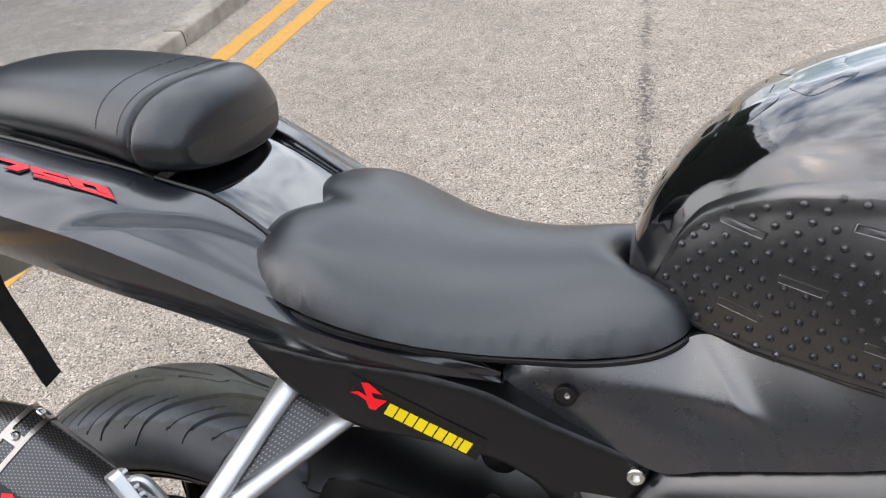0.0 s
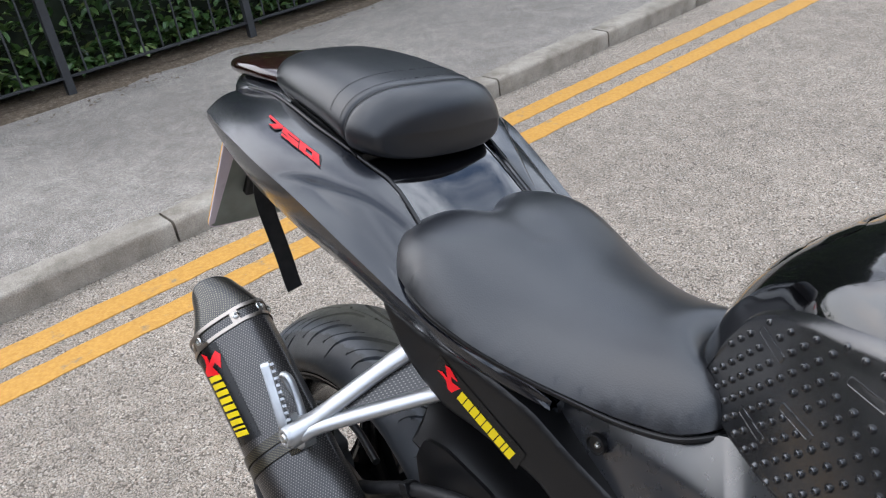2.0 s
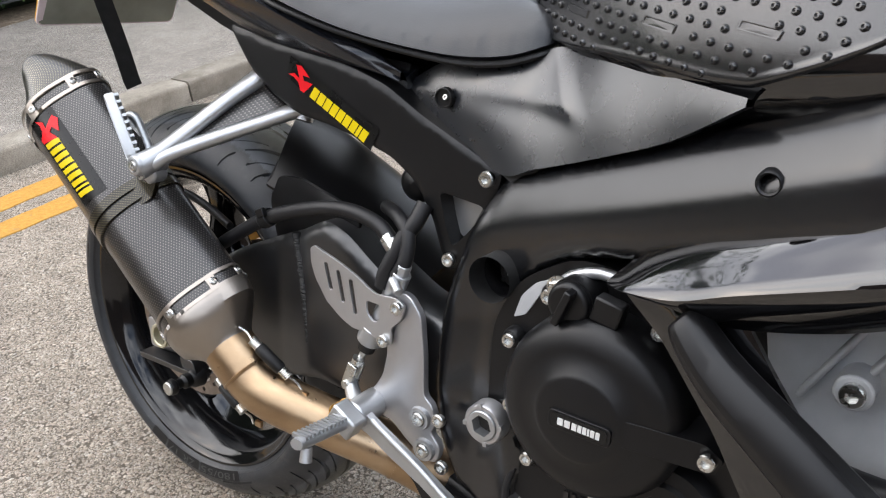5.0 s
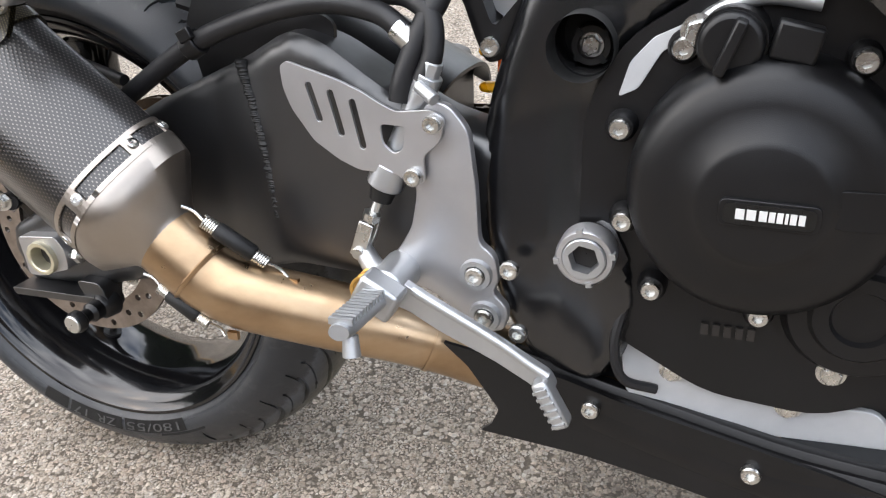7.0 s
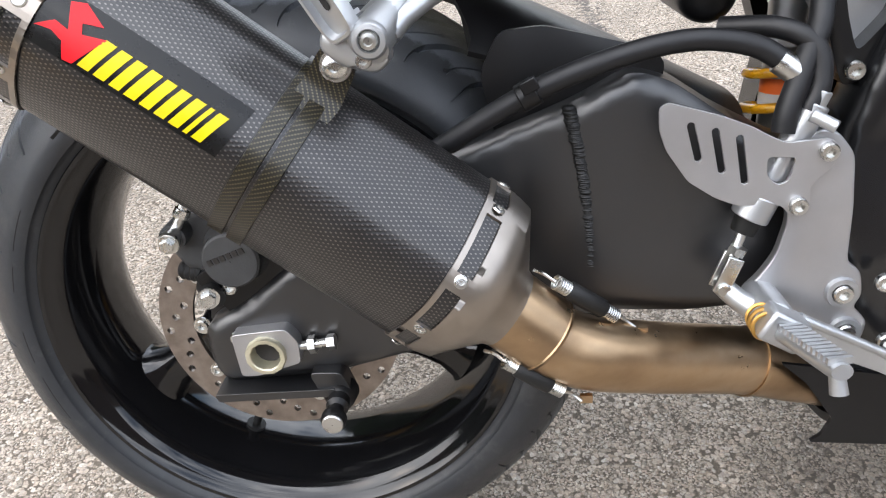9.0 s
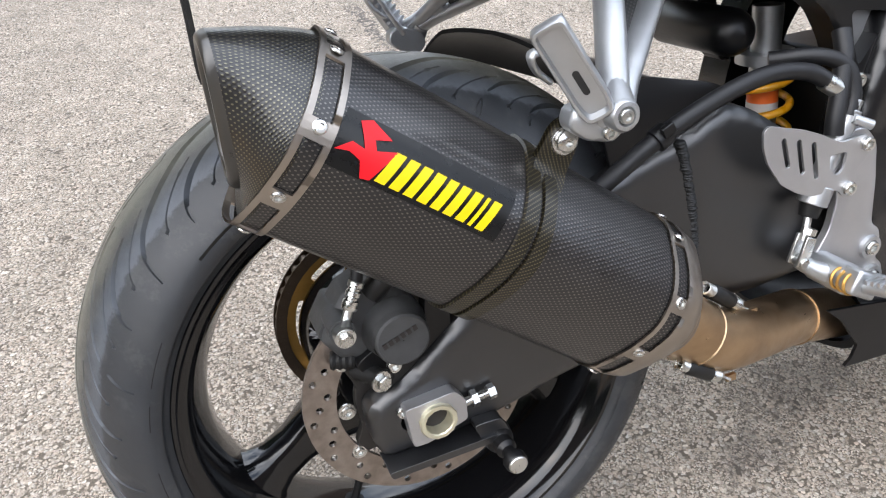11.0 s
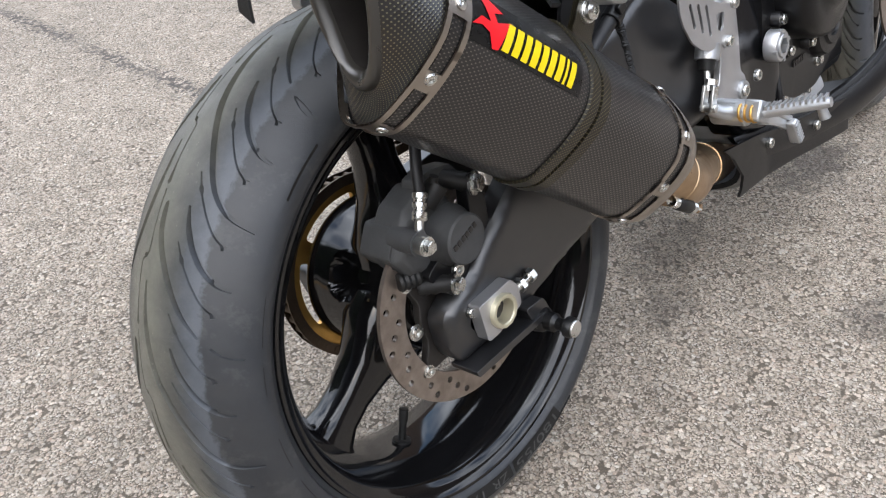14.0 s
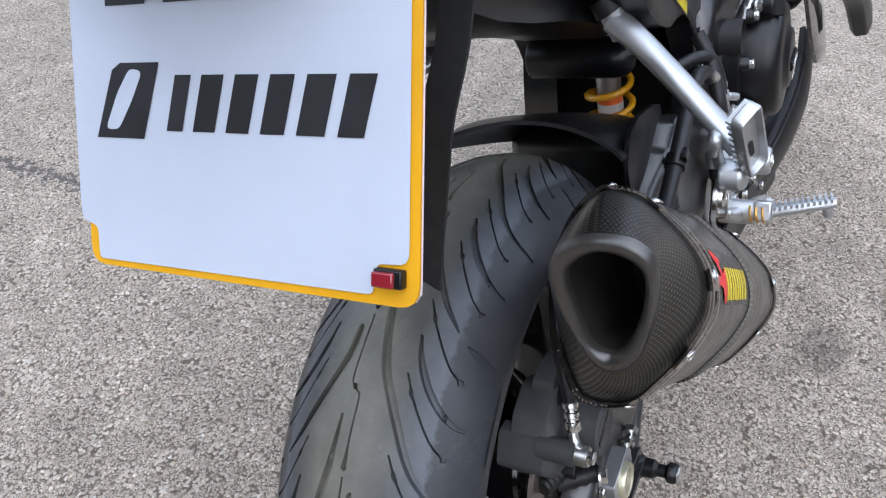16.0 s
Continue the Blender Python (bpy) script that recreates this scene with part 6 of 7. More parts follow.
part("rider_seat", eased(pillow(outline, lambda x, y: s_mid(x) - s_fall(x) * y * y - 0.004 * math.exp(-((y / 0.02) ** 2)) * (x < 0.3), lambda x, y: s_low(x) if abs(y) > 0.0 else s_low(x), 0.0055, 0.045, 2.2, 0.12)), M["vinyl"], bike, "black vinyl rider seat with heart-shaped rear edge", sharp=60)
# seat pan edge
pan = [(x, y * 0.972, s_low(x) - 0.003) for x, y in outline]
part("seat_pan", tube(pan + pan[:1], 0.0035, 8), M["plastic"], bike)

# -- tank --
KX = (0.512, 0.53, 0.55, 0.58, 0.62, 0.66, 0.70, 0.75, 0.80, 0.88, 0.96, 1.02)
k_top = between(KX, (0.806, 0.850, 0.880, 0.912, 0.942, 0.960, 0.973, 0.984, 0.990, 0.992, 0.975, 0.93))
k_y2 = between(KX, (0.030, 0.045, 0.054, 0.070, 0.098, 0.118, 0.131, 0.145, 0.155, 0.162, 0.158, 0.12))
k_z2 = between(KX, (0.790, 0.815, 0.846, 0.873, 0.896, 0.905, 0.909, 0.906, 0.900, 0.890, 0.880, 0.87))
k_y3 = between(KX, (0.035, 0.048, 0.064, 0.088, 0.117, 0.140, 0.160, 0.177, 0.190, 0.200, 0.195, 0.16))
k_z3 = between(KX, (0.762, 0.762, 0.760, 0.757, 0.755, 0.753, 0.751, 0.747, 0.750, 0.762, 0.775, 0.79))


def tank_half(x):
    """The right half of the tank's outline at x, from the crown down."""
    t, y2, z2, y3, z3 = k_top(x), k_y2(x), k_z2(x), k_y3(x), k_z3(x)
    ctrl = [(0.0, t), (y2 * 0.45, t - 0.08 * (t - z2)), (y2 * 0.82, z2 + 0.52 * (t - z2)), (y2, z2), (y2 * 0.55 + y3 * 0.45 + 0.006, z2 * 0.62 + z3 * 0.38), (y3 + 0.002, z2 * 0.2 + z3 * 0.8), (y3, z3), (y3 - 0.02, z3 - 0.025)]
    return curve_through(ctrl, 40)


rings = []
for x in np.concatenate([np.linspace(0.512, 0.60, 18), np.linspace(0.61, 1.02, 26)]):
    h = tank_half(x)
    rings.append([(x, -y, z) for y, z in h] + [(x, y, z) for y, z in h[1:][::-1]])
tank = part("fuel_tank", loft(rings), M["gloss"], bike, "gloss black fuel tank", sharp=60)


def on_tank(x, f, lift):
    """A point on the tank's flank: f from the pad's top edge (0) to its bottom edge (1)."""
    h = tank_half(x)
    i = 3 / 7 * 39 + f * (6 / 7 - 3 / 7) * 39
    k = min(int(i), 38)
    y, z = h[k] * (1 - (i - k)) + h[k + 1] * (i - k)
    y2, z2 = h[min(k + 2, 39)] - h[max(k - 1, 0)]
    n = Vector((-0.35, -abs(z2) / math.hypot(y2, z2), y2 / math.hypot(y2, z2) * (1 if z2 < 0 else -1)))
    n.normalize()
    return Vector((x, -y, z)) + n * lift, n


# rubber knee pad with a raised rim and rows of studs
def pad_span(x):
    """Where the pad begins and ends down the flank at x."""
    front = max(0.0, (x - 0.750) / 0.125)
    back = max(0.0, (0.575 - x) / 0.045)
    return 0.04 + 0.55 * front**1.7 + 0.42 * back**2, 0.97 - 0.42 * back**2 - 4.0 * max(0.0, x - 0.775)


rows = []
for x in np.linspace(0.533, 0.855, 70):
    a, b = pad_span(x)
    row = []
    for j, f in enumerate(np.linspace(a, b, 26)):
        edge = min(j, 25 - j)
        row.append(on_tank(x, f, (0.0005, 0.0042, 0.0046, 0.0034, 0.0032)[min(edge, 4)])[0])
    rows.append(row)
pad = part("tank_pad", loft(rows, False), M["pad"], bike, "black rubber tank grip pad with studs", sharp=60)
stud = mesh_of("stud", turned([(0.0034, 0.0), (0.0030, 0.0014), (0.0022, 0.0027), (0.0014, 0.0028), (0.0010, 0.0018), (0.0003, 0.0020)], 10, axis="z"), M["pad"], 40)


def flank_at(x, z):
    """How far down the pad's flank the height z lies at x."""
    h = tank_half(x)
    i = np.interp(-z, -h[16:35, 1], np.arange(16, 35))
    return (i - 3 / 7 * 39) / ((6 / 7 - 3 / 7) * 39)


STUD_E, STUD_U = Vector((math.cos(radians(-9)), math.sin(radians(-9)))), Vector((math.sin(radians(9)), math.cos(radians(9))))
MARKS = ((0.600, 0.855), (0.685, 0.868), (0.640, 0.822), (0.745, 0.828), (0.600, 0.790), (0.695, 0.786), (0.775, 0.788))


def pad_point(a, b):
    return 0.530 + a * STUD_E.x + b * STUD_U.x, 0.800 + a * STUD_E.y + b * STUD_U.y


for row in range(-9, 17):
    for col in range(-3, 28):
        x, z = pad_point(0.0146 * (col + (0.5 if row % 2 else 0.0)), 0.0108 * row)
        if not 0.536 < x < 0.848:
            continue
        f = flank_at(x, z)
        a, b = pad_span(x)
        if a + 0.07 < f < b - 0.06 and not any(abs(x - u) < 0.021 and abs(z + 0.16 * (x - u) - v) < 0.006 for u, v in MARKS):
            p, n = on_tank(x, f, 0.0032)
            again("stud", stud, pad, facing(p, n))
for u, v in MARKS:
    corner = rounded([(-0.0175, -0.0036), (0.0150, -0.0036), (0.0175, 0.0036), (-0.0150, 0.0036)], 0.0012, 3)
    loops = []
    for s, h in ((1.0, 0.0030), (0.97, 0.0038), (0.93, 0.0042), (0.88, 0.0042), (0.85, 0.0040), (0.81, 0.0039), (0.60, 0.0039), (0.30, 0.0039), (0.04, 0.0039)):
        loops.append([on_tank(u + a * s, flank_at(u + a * s, v + (b - 0.16 * a) * s), h)[0] for a, b in corner])
    part("moulded_mark", loft(loops), M["pad"], pad)

# clear spine guard: rounded lobes down the tank's rear crown
def on_crown(x, y, lift):
    h = tank_half(x)
    z = float(np.interp(abs(y), h[:16, 0], h[:16, 1]))
    return Vector((x - lift * 0.7, y, z + lift * 0.7))


lobes = []
for x0, x1, w in ((0.520, 0.545, 0.020), (0.548, 0.585, 0.034), (0.588, 0.628, 0.048), (0.632, 0.680, 0.062)):
    lobe = rounded([(x0, -w * 0.5), (x0 + 0.012, -w), (x1, -w * 0.9), (x1 - 0.008, -w * 0.35), (x1, 0.0), (x1 - 0.008, w * 0.35), (x1, w * 0.9), (x0 + 0.012, w), (x0, w * 0.5), (x0 + 0.008, 0)], 0.010, 5)
    v, f = filled(lobe, (), 0.006)
    d = edge_distance(v, lobe)
    lobes.append(([on_crown(x, y, 0.0003 + 0.0012 * min(1, dd / 0.005)) for (x, y), dd in zip(v, d)], f))
part("spine_guard", joined(*lobes), M["gloss"], tank, "clear gel spine guard on gloss paint", sharp=60)

# -- panel below the seat --
upper = [(0.398, -0.080, 0.708), (0.45, -0.086, 0.733), (0.50, -0.090, 0.738), (0.545, -0.088, 0.744), (0.572, -0.086, 0.756), (0.60, -0.100, 0.757), (0.64, -0.126, 0.757), (0.70, -0.158, 0.750), (0.775, -0.194, 0.744)]
lower = [(0.398, -0.088, 0.700), (0.44, -0.096, 0.676), (0.49, -0.106, 0.656), (0.540, -0.118, 0.636), (0.58, -0.130, 0.650), (0.62, -0.142, 0.664), (0.67, -0.160, 0.683), (0.72, -0.175, 0.704), (0.775, -0.197, 0.738)]
ridge = [0.001, 0.006, 0.010, 0.011, 0.009, 0.007, 0.005, 0.002, 0.000]
u_c, l_c, b_c = curve_through(upper, 110), curve_through(lower, 110), curve_through([(i, b) for i, b in enumerate(ridge)], 110)[:, 1]
rows = []
for i, (a, b, k) in enumerate(zip(u_c, l_c, b_c)):
    row = [tuple(a + np.array((0, 0.02, -0.004)))]
    for f in np.linspace(0, 1, 34):
        p = a * (1 - f) + b * f
        p[1] -= k * 0.75 * math.sin(math.pi * f)
        # a wedge swells out below the seat's front corner and breaks off along a crease
        line = 0.570 + 0.75 * (0.756 - p[2])
        swell = 0.0016 + 0.0034 * min(1.0, max(0.0, (0.756 - p[2]) / 0.042))
        swell *= max(0.0, 1 - (line - p[0]) / 0.15) if p[0] < line else max(0.0, 1 - (p[0] - line) / 0.026) ** 2
        p[1] -= swell * (1.0 if p[2] > 0.712 else math.exp(-(((0.712 - p[2]) / 0.011) ** 2)))
        row.append(tuple(p))
    row.append(tuple(b + np.array((0, 0.02, -0.002))))
    rows.append(row)
side_panel = part("side_panel", loft(rows, False), M["side"], bike, "satin dark grey side panel below the seat", sharp=45)
part("side_panel", mirrored(loft(rows, False)), M["side"], bike, sharp=45)
part("fixing_recess", turned([(0.0105, 0.004), (0.0102, -0.0014), (0.0092, -0.0018), (0.0084, 0.0004), (0.0005, 0.0008)], 24, (0.461, -0.1070, 0.699)), M["plastic"], side_panel)
screw((0.463, -0.1062, 0.6995), side_panel, socket, (0, -1, 0.25), 0.40)

# -- subframe cover with its sticker --
def sub_y(x, z):
    return -0.128 + 0.03 * max(0.0, min(1.0, (x - 0.28) / 0.25)) * 0.7 - 0.004


sub_out = [(0.170, 0.752), (0.240, 0.738), (0.300, 0.730), (0.350, 0.720), (0.395, 0.706), (0.440, 0.680), (0.490, 0.656), (0.536, 0.634), (0.524, 0.600), (0.505, 0.560), (0.492, 0.526), (0.478, 0.522), (0.470, 0.540), (0.458, 0.575), (0.436, 0.610), (0.405, 0.632), (0.365, 0.645), (0.320, 0.656), (0.280, 0.662), (0.240, 0.680), (0.205, 0.705)]
tri_hole = rounded([(0.466, 0.606), (0.520, 0.598), (0.505, 0.572), (0.484, 0.548), (0.474, 0.575)], 0.008)
subframe = part("subframe_cover", slab(rounded(sub_out, 0.010), sub_y, lambda x, z: -0.085, [tri_hole], 0.0045, 0.007, 0.003), M["plastic"], bike, "matt black subframe cover", bevel=0.0)
part("subframe_cover", mirrored(slab(rounded(sub_out, 0.010), sub_y, lambda x, z: -0.085, [tri_hole])), M["plastic"], bike)
part("subframe_strut", slab(rounded([(0.462, 0.61), (0.53, 0.60), (0.50, 0.545), (0.478, 0.56)], 0.005), -0.094, -0.086), M["silver"], subframe)
screw((0.522, sub_y(0.52, 0.6) - 0.001, 0.628), subframe, socket, OUT, 1.1)
screw((0.483, sub_y(0.48, 0.54) - 0.001, 0.536), subframe, socket, OUT, 1.0)


def on_sub(poly, lift):
    """An outline in the sticker's own measure laid on the cover."""
    o, e = Vector((0.274, 0, 0.725)), Vector((0.118, 0, -0.066))
    dn = Vector((-0.0105, 0, -0.0235))
    v, f = filled(poly)
    out = []
    for a, b in v:
        p = o + e * a + dn * b
        out.append((p.x, sub_y(p.x, p.z) - lift, p.z))
    return out, f


part("sticker_film", on_sub([(0, 0), (1, 0.02), (1, 1.0), (0.30, 1.0), (0.02, 0.9)], 0.0012), M["film"], subframe)
part("sticker_emblem", on_sub([(a * 0.9 + 0.01, b) for a, b in emblem], 0.0017), M["red"], subframe, "red emblem shape")
x = 0.31
for wd in (0.064, 0.064, 0.062, 0.064, 0.062, 0.062, 0.062, 0.032, 0.062):
    part("sticker_block", on_sub([(x - 0.008, 0.92), (x + 0.008, 0.40), (x + 0.008 + wd, 0.40), (x - 0.008 + wd, 0.92)], 0.0017), M["lemon"], subframe)
    x += wd + 0.010

# -- main frame --
def frame_y(x, z):
    """How far out the frame's face lies: above a soft crease it leans back towards the tank."""
    top = 0.634 + 0.390 * (x - 0.538)
    edge = min(0.200, 0.113 + 0.265 * max(0.0, x - 0.534))
    d = max(0.0, top - z)
    steep = 0.36 + 0.30 * min(1.0, max(0.0, (x - 0.56) / 0.24))
    soft = 0.5 * (d + 0.046 - math.sqrt((d - 0.046) ** 2 + 0.00003))
    return -(edge + steep * soft + 0.012 * min(1.0, max(0.0, (d - 0.14) / 0.10)))


spar = [(0.538, 0.634), (0.580, 0.650), (0.640, 0.673), (0.70, 0.697), (0.80, 0.736), (0.90, 0.775), (1.00, 0.812), (1.08, 0.835), (1.10, 0.73), (1.00, 0.700), (0.90, 0.670), (0.80, 0.635), (0.72, 0.606), (0.665, 0.592), (0.622, 0.574), (0.597, 0.552), (0.583, 0.534), (0.573, 0.512), (0.569, 0.487), (0.570, 0.457), (0.577, 0.438), (0.592, 0.418), (0.603, 0.390), (0.605, 0.35), (0.600, 0.31), (0.575, 0.272), (0.520, 0.282), (0.492, 0.33), (0.478, 0.40), (0.474, 0.45), (0.482, 0.50), (0.498, 0.55), (0.516, 0.60)]
main = part("main_frame", slab(rounded(spar, 0.016, 5), frame_y, lambda x, z: frame_y(x, z) + 0.05, [circle(0.557, 0.545, 0.0225, 36)], 0.007, 0.022, 0.016), M["frame"], bike, "satin black alloy main frame")
part("main_frame", mirrored(slab(rounded(spar, 0.016, 5), frame_y, lambda x, z: frame_y(x, z) + 0.05)), M["frame"], bike)
# back and wall coloured near-black to give the deep hole its shade
part("hole_back", slab(circle(0.557, 0.542, 0.030, 28), -0.102, -0.092), M["dark"], main)
part("hole_wall", turned([(0.0228, -0.158), (0.0235, -0.098)], 36, (0.557, 0, 0.544)), M["dark"], main)
collar = part("collar", turned([(0.0090, -0.100), (0.0090, -0.110), (0.0100, -0.1115), (0.0140, -0.1115), (0.0150, -0.110), (0.0150, -0.100)], 36, (0.556, 0, 0.538)), M["soot"], main, "notched grey adjuster collar")
for a in np.linspace(0.75, 0.75 + 2 * math.pi, 4, endpoint=False):
    part("notch", block((0.556 + 0.0125 * math.cos(a), -0.1105, 0.538 + 0.0125 * math.sin(a)), (0.006, 0.005, 0.004), Matrix.Rotation(-a, 4, "Y")), M["dark"], collar)
screw((0.556, -0.105, 0.538), main, hexbolt, OUT, 1.0)
part("plug", turned([(0.0066, -0.2000), (0.0066, -0.2155), (0.0078, -0.2165), (0.0094, -0.2145), (0.0104, -0.200)], 28, (0.803, 0, 0.693)), M["plastic"], main)
# near-black disc drawn as the shaded inside of the plug
part("plug_hole", turned([(0.0005, -0.2080), (0.0072, -0.2080)], 20, (0.803, 0, 0.693)), M["dark"], main)
piv = (0.569, 0, 0.399)
nut_ring = [[(piv[0] + r * math.cos(a), y, piv[2] + r * math.sin(a)) for a in np.linspace(0, 2 * math.pi, 36, endpoint=False)] for r, y in ((0.0215, -0.155), (0.0215, -0.171), (0.0200, -0.173), (0.0165, -0.173), (0.0155, -0.1715))]
part("pivot_nut", loft(nut_ring, True, False), M["polish"], main, "ring nut on the swingarm pivot")
hexr = [[(piv[0] + r * math.cos(a), y, piv[2] + r * math.sin(a)) for a in np.linspace(0, 2 * math.pi, 36, endpoint=False)] for r, y in ((0.0158, -0.165), (0.0158, -0.1745), (0.0150, -0.1755), (0.0125, -0.1755))]
sock = [[(piv[0] + r * math.cos(a), y, piv[2] + r * math.sin(a)) for a in np.linspace(0, 2 * math.pi, 36, endpoint=False) for r in (0.0100 / math.cos((a + 0.2) % (math.pi / 3) - math.pi / 6),)] for y in (-0.1752, -0.163)]
part("pivot_bolt", loft(hexr + sock, True, False), M["silver"], main, "hollow swingarm pivot bolt")
part("pivot_bore", turned([(0.0005, -0.1635), (0.0130, -0.1635)], 20, piv), M["soot"], main)
for a in np.linspace(0.2, 0.2 + 2 * math.pi, 4, endpoint=False):
    part("pivot_notch", block((piv[0] + 0.0205 * math.cos(a), -0.171, piv[2] + 0.0205 * math.sin(a)), (0.004, 0.006, 0.0045), Matrix.Rotation(-a, 4, "Y")), M["silver"], main)
screw((0.511, -0.162, 0.378), main, socket, OUT, 1.0)
screw((0.519, -0.165, 0.326), main, socket, OUT, 1.0)
# near-black sheets added as the shade between frame and tank
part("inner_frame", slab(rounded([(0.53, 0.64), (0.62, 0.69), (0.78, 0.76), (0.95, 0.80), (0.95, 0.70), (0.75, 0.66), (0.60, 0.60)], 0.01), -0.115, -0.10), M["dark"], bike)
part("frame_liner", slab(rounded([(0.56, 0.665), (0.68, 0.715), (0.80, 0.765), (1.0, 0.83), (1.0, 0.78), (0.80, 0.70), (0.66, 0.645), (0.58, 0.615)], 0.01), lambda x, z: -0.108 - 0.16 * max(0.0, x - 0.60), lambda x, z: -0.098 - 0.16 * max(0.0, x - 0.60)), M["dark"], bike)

# -- engine --
engine = part("engine", joined(block((0.73, 0.0, 0.40), (0.34, 0.27, 0.26)), block((0.80, 0.0, 0.56), (0.16, 0.28, 0.14), Matrix.Rotation(0.4, 4, "Y"))), M["plastic"], bike, "dark cast engine block", bevel=0.02)
CX, CZ = 0.681, 0.463
part("crank_case", slab(rounded([(0.560, 0.50), (0.585, 0.550), (0.640, 0.585), (0.72, 0.58), (0.78, 0.54), (0.84, 0.50), (0.86, 0.42), (0.82, 0.33), (0.74, 0.285), (0.66, 0.29), (0.585, 0.33), (0.560, 0.40)], 0.02), -0.150, -0.09), M["cover"], engine, bevel=0.006)
cover_prof = [(0.0005, -0.2065), (0.036, -0.2065), (0.0405, -0.2050), (0.046, -0.2000), (0.060, -0.1985), (0.074, -0.1960), (0.0815, -0.1895), (0.0850, -0.178), (0.0855, -0.150), (0.0905, -0.148), (0.092, -0.142), (0.092, -0.130)]
clutch = part("clutch_cover", turned(cover_prof, 72, (CX, 0, CZ)), M["cover"], engine, "round black engine case guard", sharp=50)
tilt = Matrix.Rotation(radians(1), 4, "Y")
badge_out = rounded([(-0.029, -0.0085), (0.029, -0.0085), (0.029, 0.0085), (-0.029, 0.0085)], 0.005, 5)


def on_badge(poly, y0, y1):
    return moved(slab(poly, y0, y1), Matrix.Translation((CX + 0.004, 0, CZ - 0.004)) @ tilt)


part("badge_rim", on_badge(badge_out, -0.2095, -0.203), M["cover"], engine, bevel=0.0008)
part("badge_face", on_badge([(x * 0.9, z * 0.78) for x, z in badge_out], -0.2105, -0.207), M["film"], engine)
part("badge_bars", joined(*[on_badge([(a, -0.0032), (a + w, -0.0032), (a + w, 0.0032), (a, 0.0032)], -0.2113, -0.2100) for a, w in ((-0.019, 0.0052), (-0.0125, 0.0052), (-0.0055, 0.0045), (0.0, 0.0035), (0.0045, 0.0035), (0.009, 0.0018), (0.0118, 0.0036), (0.0165, 0.0036))]), M["white"], engine, "white plain bars on a badge")
part("cover_arm", joined(slab(rounded([(0.712, 0.476), (0.785, 0.474), (0.80, 0.462), (0.795, 0.448), (0.720, 0.452)], 0.004), lambda x, z: -0.2035 + 0.25 * max(0, x - 0.735), -0.150)), M["cover"], engine, bevel=0.002)
screw((0.789, -0.192, 0.461), engine, socket, OUT, 1.0)
for a, r in ((162, 0.0985), (202, 0.095), (124, 0.102), (233, 0.108), (275, 0.096), (318, 0.093), (60, 0.093)):
    x, z = CX + r * math.cos(radians(a)), CZ + r * math.sin(radians(a))
    part("flange_lug", turned([(0.0005, -0.162), (0.0085, -0.162), (0.0105, -0.159), (0.011, -0.135)], 18, (x, 0, z)), M["cover"], engine)
    screw((x, -0.162, z), engine, socket, OUT, 0.95)
part("case_top", slab(rounded([(0.583, 0.512), (0.590, 0.536), (0.604, 0.552), (0.625, 0.562), (0.630, 0.556), (0.610, 0.543), (0.596, 0.518)], 0.003), -0.152, -0.13), M["cast"], engine, "bare rough cast case edge", bevel=0.002)
# oil filler cap
part("filler_neck", rod((0.655, -0.125, 0.556), (0.652, -0.176, 0.554), 0.021, n=32), M["cover"], engine)
part("filler_cap", joined(turned([(0.0005, -0.186), (0.017, -0.186), (0.0195, -0.183), (0.0195, -0.174)], 28, (0.652, 0, 0.554)), block((0.652, -0.191, 0.554), (0.007, 0.014, 0.034), Matrix.Rotation(0.35, 4, "Y"))), M["plastic"], engine, "black oil filler cap", bevel=0.0015)
part("filler_step", block((0.688, -0.178, 0.556), (0.026, 0.016, 0.022), Matrix.Rotation(0.2, 4, "Y")), M["plastic"], engine, bevel=0.002)
part("hose_clip", tube([(0.622, -0.150, 0.548), (0.640, -0.156, 0.568), (0.668, -0.158, 0.579), (0.70, -0.160, 0.576)], 0.0055, 10, 20), M["silver"], engine)
screw((0.632, -0.162, 0.558), engine, hexbolt, OUT, 1.1)
# generator side cover, lower ahead
gen = turned([(0.0005, -0.168), (0.018, -0.168), (0.020, -0.172), (0.030, -0.172), (0.033, -0.168), (0.045, -0.166), (0.050, -0.158), (0.051, -0.12)], 48, (0.752, 0, 0.378))
part("pickup_cover", gen, M["cover"], engine, "small round black engine cover", sharp=40)
for a in (20, 140, 260):
    x, z = 0.752 + 0.055 * math.cos(radians(a)), 0.378 + 0.055 * math.sin(radians(a))
    screw((x, -0.150, z), engine, hexbolt, OUT, 1.0)
# bare cylinder block ahead of the fairing strut
part("cylinder_block", slab(rounded([(0.80, 0.60), (0.96, 0.66), (1.02, 0.60), (0.98, 0.50), (0.88, 0.45), (0.82, 0.50)], 0.02), -0.155, -0.05), M["cast"], engine, "bare grey cast cylinder block", bevel=0.006)
ribs = []
for k in range(4):
    ribs.append(block((0.86 + 0.032 * k, -0.160, 0.565 + 0.010 * k), (0.005, 0.014, 0.09), Matrix.Rotation(0.5, 4, "Y")))
ribs += [rod((0.876, -0.150, 0.548), (0.876, -0.182, 0.548), 0.014), rod((0.93, -0.150, 0.60), (0.93, -0.176, 0.60), 0.012)]
part("casting_ribs", joined(*ribs), M["cast"], engine, bevel=0.002)
screw((0.876, -0.182, 0.548), engine, socket, OUT, 1.2)
part("coolant_hose", tube([(0.80, -0.165, 0.50), (0.88, -0.185, 0.480), (0.97, -0.190, 0.495), (1.05, -0.17, 0.56)], 0.013, 14, 30), M["hose"], engine, "black coolant hose")
